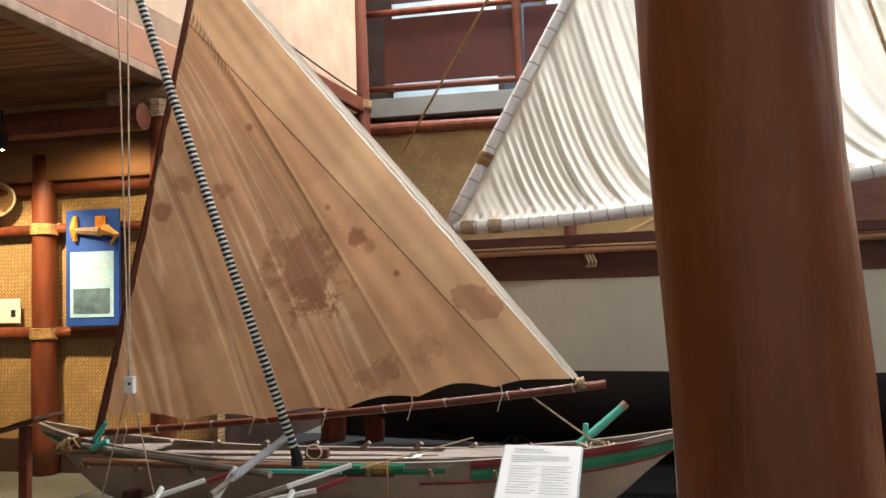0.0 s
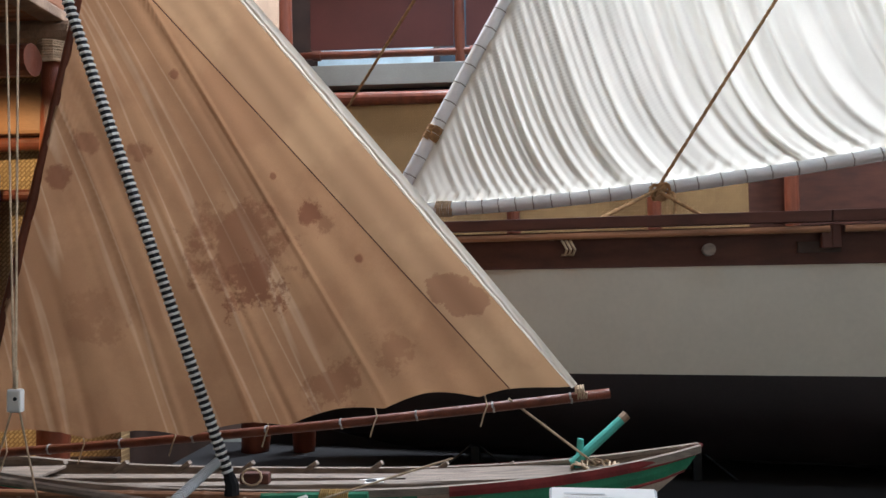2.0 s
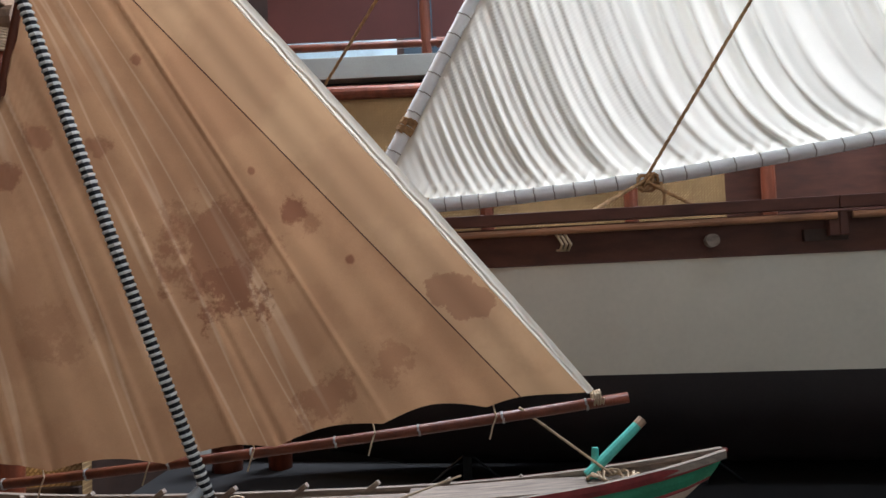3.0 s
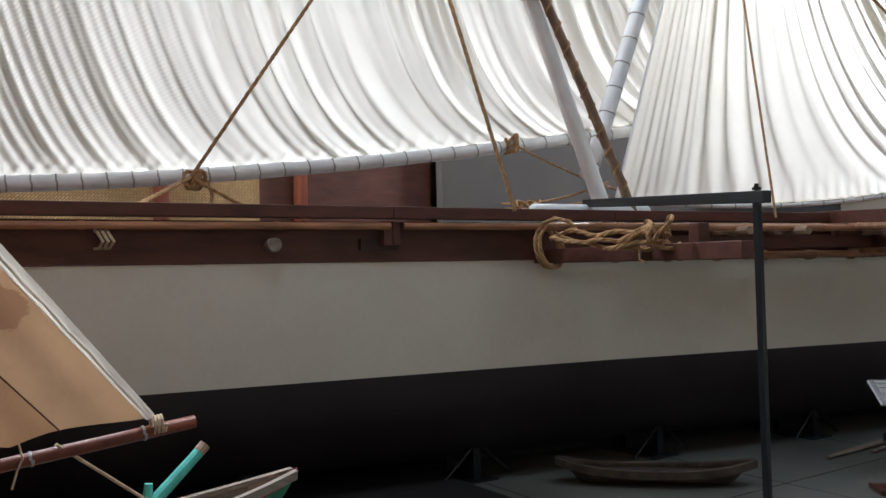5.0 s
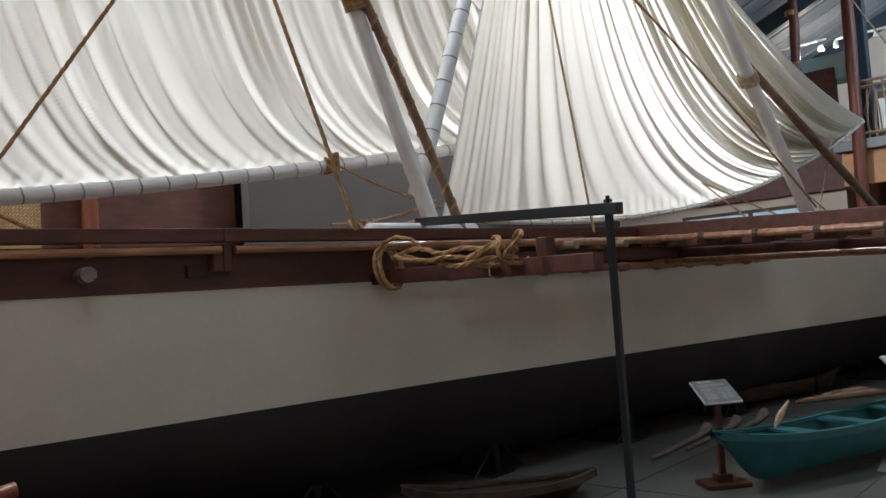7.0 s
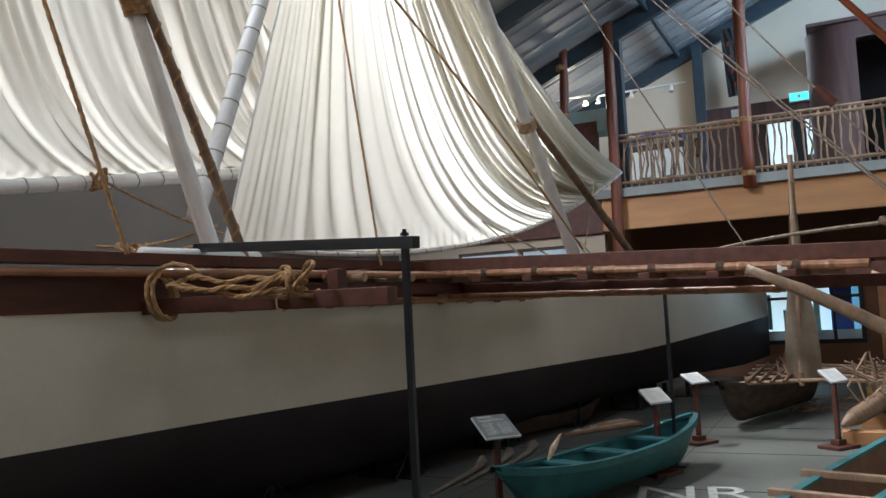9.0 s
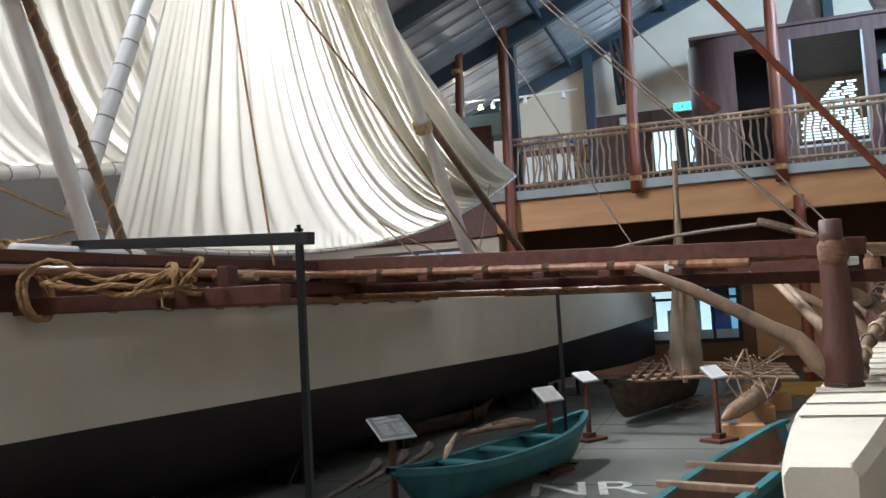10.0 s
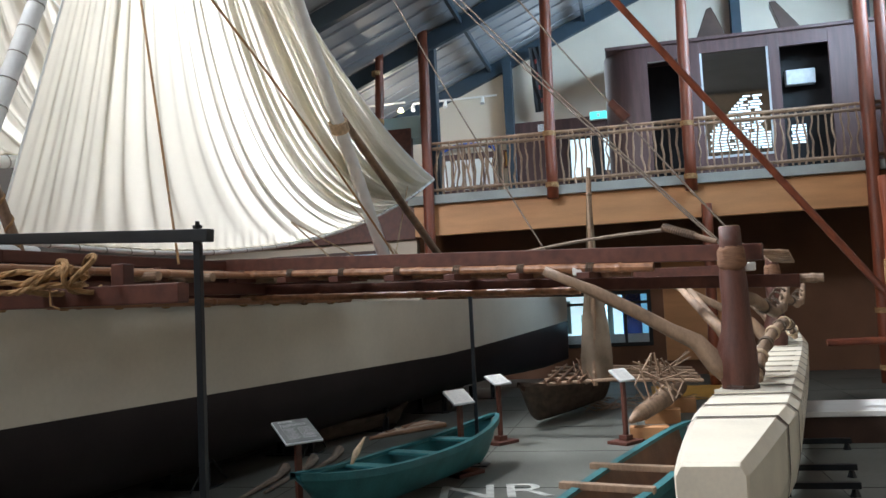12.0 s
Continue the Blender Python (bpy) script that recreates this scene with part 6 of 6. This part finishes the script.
# near outrigger sticks, bound and painted
og = thing("canoe_outrigger", "outrigger of bound and painted sticks beside the canoe", "outrigger", place=(-0.9, 5.0, 0))
part("boom_stick", tube([(0.0, 0.55, 0.56), (-0.02, 0.3, 0.575), (-0.10, -0.45, 0.42)], 0.02, 9), GREYWOOD, og)
part("boom_binding", lashing((-0.02, 0.1, 0.545), (-0.05, -0.75, -0.12), 0.021, 0.75, 40, 0.006), GREYCARD, og, "white and black cord binding")
for k, (a, q, m) in enumerate((((-0.3, -0.1, 0.42), (0.0, 0.0, 0.52), REDPAINT), ((-0.75, -0.3, 0.30), (-0.32, -0.1, 0.43), WHITE), ((0.62, 0.1, 0.50), (0.25, -0.1, 0.40), WHITE), ((0.25, -0.1, 0.40), (-0.1, -0.25, 0.30), GREYWOOD), ((0.62, 0.0, 0.44), (0.45, -0.1, 0.38), REDPAINT), ((0.45, -0.1, 0.38), (0.1, -0.2, 0.32), WHITE), ((-0.2, -0.2, 0.32), (-0.1, -0.1, 0.52), WHITE), ((-0.1, 0.2, 0.43), (0.5, 0.25, 0.42), JADE))):
    part("stick", beam(a, q, 0.035, 0.03), m, og)
part("float", tube(line((-1.7, -0.5, 0.10), (1.5, -0.5, 0.10), 10, bend=(0, 0, -0.02)), [0.03, 0.08, 0.1, 0.11, 0.11, 0.11, 0.11, 0.11, 0.1, 0.08, 0.03], 12), GREYWOOD, og)
for x in (-0.6, 0.3):
    part("peg", tube([(x, -0.45, 0.18), (x + 0.03, -0.2, 0.40)], 0.018, 7), WHITE, og)
part("long_pole", tube([(-1.75, 0.65, 0.50), (-0.9, 0.35, 0.48), (0.05, 0.1, 0.43)], 0.026, 8), GREYWOOD, og)
rope_thing("canoe_stay", line((-0.25, 5.2, 0.46), (0.45, 5.6, 0.6), 4), 0.006, "thin grey cord over the canoe", CORD, False)

# block and tackle hanging over the stern
tk = thing("tackle_block", "small white block hanging on two cords", "block", place=(-1.52, 4.52, 1.09))
part("shell", box((-0.035, -0.02, -0.055), (0.035, 0.02, 0.055), 0.012), WHITE, tk)
part("pin", tube([(0.01, -0.025, 0.01), (0.01, 0.025, 0.01)], 0.009, 8), BLACK, tk)
part("becket", tube([(0, 0, 0.05), (0.0, 0, 0.14)], 0.012, 6), CORD, tk)
tko = Vector((-1.52, 4.52, 1.09))
for a, q in (((-1.52, 4.52, 1.14), (-1.74, 4.86, 4.6)), ((-1.54, 4.54, 1.14), (-1.90, 4.95, 4.6)), ((-1.54, 4.52, 1.04), (-1.93, 4.82, 0.3)), ((-1.50, 4.52, 1.04), (-1.53, 4.82, 0.3))):
    part("cord", tube([Vector(a) - tko, Vector(q) - tko], 0.0055, 6), CORD, tk)
rope_thing("long_stay", line((-1.0, 9.4, 3.3), (0.95, 7.6, 5.4), 6), 0.016, "hemp rope rising behind the tan sail", group="sail ropes")
rope_thing("thin_line", line((-1.9, 6.0, 4.4), (-1.5, 9.5, 4.1), 6, 0.05), 0.010, "dark thin line along the pale wall", mat("dark_line", (0.05, 0.02, 0.015), 0.8), False)


# ---- information stands ----
def info_stand(x, y, turn, h, w=0.30, d=0.24, wood=TIMBER, rise=0.32, face=WHITE, label="information stand with a slanted white card on a wooden post"):
    s = thing("info_stand", label, "information stand", "information stands", place=(x, y, 0))
    s.rotation_euler = (0, 0, radians(turn))
    part("base", box((-0.17, -0.13, 0), (0.17, 0.13, 0.035), 0.006), wood, s)
    part("foot_block", box((-0.06, -0.05, 0.035), (0.06, 0.05, 0.09), 0.006), wood, s)
    part("post", box((-0.022, -0.022, 0.09), (0.022, 0.022, h - 0.02), 0.004), wood, s)
    t = Vector((0, d * 0.9, d * rise))
    part("tray", beam(Vector((0, -t.y / 2, h - t.z / 2)), Vector((0, t.y / 2, h + t.z / 2)), w, 0.018), GREYCARD, s)
    part("card", beam(Vector((0, -t.y / 2 * 0.95, h - t.z / 2 * 0.95 + 0.013)), Vector((0, t.y / 2 * 0.95, h + t.z / 2 * 0.95 + 0.013)), w * 0.95, 0.004, 0), face, s, "printed card")
    up = Vector((0, -t.z, t.y)).normalized()
    def text(f, x0, x1, half):
        c = Vector((w * (x0 + x1) / 2, t.y * f, h + t.z * f + 0.0135)) + up * 0.003
        tn = t.normalized() * half
        part("text_line", beam(c - tn, c + tn, w * (x1 - x0), 0.0008, 0), TEXTGREY, s)
    text(0.40, -0.36, 0.02, 0.0035)
    text(0.35, -0.36, 0.10, 0.0010)
    for k in range(4):
        text(0.28 - 0.035 * k, -0.37, 0.34 - (0.45 if k == 3 else 0.0), 0.0010)
    for k in range(11):
        text(0.10 - 0.045 * k, -0.37, -0.02 - 0.04 * (k % 3), 0.0010)
        text(0.10 - 0.045 * k, 0.03, 0.38 - 0.05 * (k % 2), 0.0010)
    return s


info_stand(1.085, 3.62, -4, 0.775, 0.37, 0.32, rise=0.62, label="white information card on a slanted stand before the canoe")
info_stand(6.16, 5.02, -42, 0.70, 0.30, 0.30, rise=0.45, face=mat("grey_glazed_card", (0.16, 0.17, 0.17), 0.2, var=0.3, scale=8, bump=0))
info_stand(8.06, 4.18, -33, 0.72, 0.28, 0.17, rise=0.7)
info_stand(9.72, 2.68, -36, 0.74, 0.28, 0.17, rise=0.7)
info_stand(9.80, 4.09, -33, 0.72, 0.28, 0.19, rise=0.5)
ls = thing("lectern", "brown wooden lectern with a slanted top by the canoe's stern", "lectern", place=(-2.8, 5.2, 0))
part("base", box((-0.18, -0.15, 0), (0.18, 0.15, 0.03), 0.006), TIMBER, ls)
part("post", box((-0.035, -0.03, 0.03), (0.035, 0.03, 0.72), 0.005), LOG, ls)
part("top", beam((-0.30, 0, 0.66), (0.20, 0, 0.80), 0.34, 0.025), TIMBER, ls)

# ---- entry columns ----
e1 = thing("entry_column", "smooth dark stained log column at the entrance", "column", "entry columns", place=(1.60, 0.83, 0))
part("trunk", log_pole((0.043, 0, 0), (-0.108, 0, 4.2), 0.106, 0.10, n=14, seg=20, seed=81, bumps=0.02), COLUMNWOOD, e1, smooth=True)
e2 = thing("entry_column", "log column wrapped in brown bast and rope at the entrance", "column", "entry columns", place=(1.72, 1.66, 0))
part("trunk", log_pole((0.03, 0, 0), (-0.03, 0, 4.2), 0.115, 0.11, n=14, seg=20, seed=82, bumps=0.02), LOG, e2, smooth=True)
wr = random.Random(6)
part("bast_wrap", tube([(0.005, 0, 1.28 + 0.022 * k) for k in range(26)], [0.128 + 0.010 * wr.uniform(-1, 1) + 0.012 * math.sin(k * 0.5) for k in range(26)], 18, 0.04, 9), BAST, e2, "brown bast wrapping", True)
for z in (1.0, 1.80, 1.86):
    part("rope_turn", lashing((0.01, 0, z), (0.08, 0, 1), 0.128, 0.05, 3, 0.011, seed=int(z * 10)), ROPE, e2)
part("rope_tail", tube([(-0.12, -0.06, 1.78), (-0.14, -0.07, 1.3), (-0.13, -0.08, 1.0), (-0.13, -0.07, 0.6)], 0.009, 6), ROPE, e2)

# ---- wall exhibits of the house ----
bp = thing("blue_panel", "blue board with a fish-shaped mount and a pale information sheet", "panel", place=(-3.63, 6.78, 1.40))
part("board", box((0, 0, 0), (0.56, 0.03, 1.10), 0.008), BLUEBOARD, bp)
part("sheet", box((0.05, -0.008, 0.08), (0.51, 0, 0.70), 0.004), mat("sky_blue_sheet", (0.36, 0.60, 0.82), 0.2, var=0.15, scale=3, bump=0), bp, "pale printed sheet")
part("photo", box((0.09, -0.013, 0.12), (0.47, -0.008, 0.35)), mat("dark_photograph", (0.10, 0.17, 0.22), 0.3, var=0.4, scale=9, bump=0), bp, "grey photograph on the sheet")
for k in range(5):
    part("text_line", box((0.09, -0.011, 0.42 + 0.045 * k), (0.44 - 0.03 * (k % 3), -0.008, 0.432 + 0.045 * k)), WHITE, bp)
part("mount", tube([(0.12, -0.03, 0.80), (0.11, -0.04, 0.92), (0.12, -0.03, 1.04)], [0.02, 0.04, 0.02], 8), ORANGEPAINT, bp, "orange wooden float")
part("mount", box((0.34, -0.05, 0.88), (0.44, -0.01, 1.03), 0.01), ORANGEPAINT, bp, "orange wooden block")
part("mount", tube([(0.13, -0.03, 0.90), (0.40, -0.05, 0.88)], [0.03, 0.045], 7), BRANCH, bp)
part("mount", tube([(0.44, -0.05, 0.90), (0.58, -0.06, 0.84), (0.5, -0.06, 0.74)], [0.06, 0.03, 0.005], 6), OCHRE, bp, "straw coloured fin")
pk = thing("white_plate", "white label with a small black mark on the mat wall", "label", place=(-4.48, 6.9, 1.44))
part("card", box((0, 0, 0), (0.26, 0.012, 0.24), 0.004), WHITE, pk)
part("mark", box((0.16, -0.004, 0.06), (0.21, 0, 0.13), 0.004), BLACK, pk)
bk = thing("hanging_basket", "round plaited basket scoop hung on the mat wall", "basket", place=(-4.46, 6.87, 2.55))
rim = [Vector((0.24 * math.cos(a), -0.05, 0.17 * math.sin(a) + 0.1)) for a in [2 * math.pi * k / 20 for k in range(21)]]
part("rim", tube(rim, 0.014, 6), CORD, bk)
part("bowl", grid_mesh([[Vector((0.24 * s * math.cos(a), -0.05 + 0.16 * (1 - s), 0.17 * s * math.sin(a) + 0.1 - 0.12 * (1 - s))) for a in [2 * math.pi * k / 20 for k in range(21)]] for s in (1, 0.8, 0.55, 0.3, 0.05)]), MATTING, bk, smooth=True)
sh = thing("spot_lamp", "small black spotlight under the eave", "spotlight", place=(-3.85, 6.2, 3.16))
part("head", tube([(0, 0, -0.16), (0, 0, -0.02)], [0.045, 0.05], 12), BLACK, sh)
part("stem", tube([(0, 0, -0.02), (0, 0, 0.2)], 0.012, 6), BLACK, sh)
part("bulb", tube([(0, 0, -0.166), (0, 0, -0.160)], 0.02, 10), BULB, sh, "lit bulb")
for k, (x, r) in enumerate(((-1.62, 0.14), (-1.15, 0.11), (0.53, 0.09))):
    p = thing("log_stump", "short upright red-brown log behind the canoe", "log", "short logs", place=(x, 8.55, 0))
    part("trunk", log_pole((0, 0, 0), (0, 0, 0.95), r, r * 0.97, seed=90 + k), LOG, p, smooth=True)

# ---- boats on the floor at the east ----


def floor_canoe(name, label, stern, bow, half, z_mid, z_end, keel, paint, inside, full=0.5):
    o = (Vector(stern) + Vector(bow)) / 2
    c = thing(name, label, "canoe", place=(o.x, o.y, 0))
    o.z = 0
    rows, gun = canoe_shell(stern, bow, half, z_mid, z_end, keel, o=o, full=full)
    part("hull", grid_mesh(rows), paint, c, smooth=True)
    part("hull_lining", grid_mesh([[p + Vector((0, 0, 0.03)) - (p - r[6]) * 0.08 for p in r] for r in rows[1:-1]]), inside, c, smooth=True)
    for sgn in (-1, 1):
        part("gunwale", grid_mesh([[g + s * sgn * (h - 0.04), g + s * sgn * (h - 0.04) + Vector((0, 0, 0.025)), g + s * sgn * (h + 0.012) + Vector((0, 0, 0.025)), g + s * sgn * (h + 0.012) + Vector((0, 0, -0.03)), g + s * sgn * (h - 0.04)] for g, s, h in gun]), paint, c)
    return c, gun


tq, gun = floor_canoe("turquoise_canoe", "turquoise painted wooden canoe with thwarts on the floor", (5.78, 4.88, 0), (8.8, 3.97, 0), 0.27, 0.34, 0.45, 0.05, TURQUOISE, TURQUOISE)
for i in (8, 14, 20):
    g, s, h = gun[i]
    part("thwart", beam(g - s * h, g + s * h, 0.14, 0.025), TURQUOISE, tq)
for k in range(5):
    part("loose_stick", tube([(0.05 + 0.09 * k, 0.42 - 0.05 * k, 0.46 + 0.01 * k), (0.75 + 0.05 * k, -0.10 + 0.06 * k, 0.47)], [0.018, 0.026], 7), GREYWOOD if k % 2 else CANOEBROWN, tq, "weathered stick across the canoe")
part("paddle_blade", tube([(-0.62, 0.36, 0.36), (-0.58, 0.33, 0.45), (-0.50, 0.28, 0.56)], [0.012, 0.03, 0.008], 8), CORD, tq, "pale paddle blade")
t2, gun2 = floor_canoe("turquoise_outrigger_canoe", "turquoise canoe with brown inside and crossbars beside the float", (4.15, 2.98, 0), (7.5, 2.08, 0), 0.24, 0.46, 0.52, 0.10, TURQUOISE, CANOEBROWN, 0.35)
for i in (9, 14):
    g, s, h = gun2[i]
    part("crossbar", beam(g - s * (h + 0.02) + Vector((0, 0, 0.03)), g + s * (h + 0.09) + Vector((0, 0, 0.03)), 0.06, 0.04), BRANCH, t2)
for x, y in ((4.9, 2.78), (6.6, 2.32)):
    cr = thing("canoe_cradle", "low timber block under the turquoise canoe", "cradle", "canoe cradles", place=(x, y, 0))
    part("chock", box((-0.06, -0.18, 0), (0.06, 0.18, 0.12), 0.008), TIMBER, cr)
OLDHULL = mat("old_dugout_wood", (0.075, 0.055, 0.040), 0.75, var=0.45, scale=4, bump=0.4, stretch=(1, 3, 3))
dg, gun3 = floor_canoe("dugout_canoe", "dark old dugout canoe with outrigger poles", (10.7, 3.95, 0), (13.9, 2.95, 0), 0.30, 0.46, 0.58, 0.06, OLDHULL, DARKWOOD)
for k in range(5):
    part("outrigger_pole", tube([(-1.3 + 0.55 * k, 0.3, 0.54 + 0.01 * k), (-1.1 + 0.55 * k, -0.6, 0.56), (-0.9 + 0.5 * k, -1.75, 0.50)], 0.025, 7), BRANCH, dg)
for k in range(4):
    part("deck_stick", tube([(-1.5, 0.2 - 0.14 * k, 0.58), (1.2, 0.15 - 0.16 * k, 0.60)], 0.022, 7), CANOEBROWN, dg)
for k in range(12):
    part("stick", tube([(-1.2 + 0.2 * k, -0.4 + 0.12 * (k % 4), 0.50), (-1.1 + 0.21 * k, -0.3 + 0.1 * (k % 3), 0.68 + 0.05 * (k % 3))], 0.012, 5), CANOEBROWN, dg)
sm = thing("furled_sail", "narrow upright old linen sail on a bamboo spar", "sail", place=(11.6, 3.05, 0.45))
part("spar", bamboo((0, 0.02, 0), (0, -0.06, 2.95), 0.035, 0.4, seed=8), BRANCH, sm)
part("cloth", grid_mesh([[Vector((0.05 * math.sin(7 * u + 3 * z), (0.20 - 0.42 * u) * w - 0.04 * z / 2.5, z)) for u in [k / 10 for k in range(11)]] for z, w in ((0.08, 0.6), (0.2, 0.98), (0.4, 1.0), (0.8, 0.85), (1.2, 0.62), (1.6, 0.42), (2.0, 0.26), (2.6, 0.14))]), LINEN, sm, smooth=True)
lf = thing("log_float", "weathered log float resting on timber blocks", "log", place=(11.0, 2.3, 0))
part("log", tube([(-1.15, 0.32, 0.22), (-0.8, 0.2, 0.26), (0.3, -0.1, 0.30), (1.4, -0.35, 0.32)], [0.03, 0.09, 0.12, 0.10], 12, 0.05), BRANCH, lf, smooth=True)
for x, y, h in ((-1.0, 0.12, 0.14), (0.2, -0.06, 0.18), (1.2, -0.32, 0.2)):
    bk2 = thing("timber_block", "orange-brown timber block under the log float", "block", "timber blocks", place=(11 + x, 2.3 + y, 0))
    part("block", box((-0.10, -0.22, 0), (0.10, 0.22, h), 0.01), PLY, bk2)
rnd = random.Random(3)
bp2 = thing("branch_frame", "frame of thin forked branches over the log float", "branches", place=(11.2, 2.2, 0.3))
for k in range(18):
    x = rnd.uniform(-0.7, 0.9)
    part("twig", tube([(x, rnd.uniform(-0.2, 0.2) - 0.2 * x, 0.02), (x + rnd.uniform(-0.2, 0.2), rnd.uniform(-0.3, 0.3) - 0.2 * x, 0.25), (x + rnd.uniform(-0.3, 0.3), rnd.uniform(-0.4, 0.4) - 0.2 * x, rnd.uniform(0.35, 0.6))], 0.012, 5), BRANCH, bp2)
oc = tagged(part("ochre_slab", box((13.6, 0.6, 0), (15.3, 2.3, 0.05), 0.01), OCHRE), "flat ochre coloured slab on the floor", "mat")
net = thing("dry_brush", "dry pale brushwood lying on the floor", "brushwood", place=(13.0, 2.5, 0))
for k in range(40):
    a, x, y = rnd.uniform(0, 6.28), rnd.uniform(-0.6, 0.9), rnd.uniform(-0.6, 0.7)
    part("twig", tube([(x, y, 0.01), (x + 0.25 * math.cos(a), y + 0.25 * math.sin(a), 0.07), (x + 0.5 * math.cos(a + 0.5), y + 0.5 * math.sin(a + 0.5), 0.02)], 0.008, 5), BRANCH, net)
pa = thing("floor_paddles", "old carved canoe and paddles lying under the large boat", "paddles", place=(7.6, 5.9, 0))
for k in range(3):
    part("paddle", tube([(-0.9 + 0.5 * k, -0.1 * k, 0.02), (0.2 + 0.5 * k, 0.05 - 0.1 * k, 0.03), (0.5 + 0.5 * k, 0.1 - 0.1 * k, 0.06)], [0.015, 0.03, 0.06], 7), GREYWOOD, pa)
oldc, gun4 = floor_canoe("old_plank_canoe", "old dark plank canoe lying under the large boat", (9.6, 6.45, 0), (11.7, 5.75, 0), 0.20, 0.20, 0.30, 0.02, OLDHULL, DARKWOOD)
oldc, gun4 = floor_canoe("old_plank_canoe", "old dark plank canoe lying under the large boat", (4.45, 6.75, 0), (5.55, 5.75, 0), 0.17, 0.10, 0.17, 0.01, OLDHULL, DARKWOOD)
# white floor letters
txt = bpy.data.curves.new("floor_letters", "FONT")
txt.body = "NR"
txt.size, txt.extrude = 0.72, 0.002
txt.materials.append(mat("worn_floor_paint", (0.42, 0.43, 0.40), 0.7, var=0.2, scale=14, bump=0.05))
tx = tagged(new("floor_letters", txt), "worn white letters painted on the floor", "floor marking", kind=S)
tx.matrix_world = pose(7.02, 4.22, 0.004, 0, 0, -80)
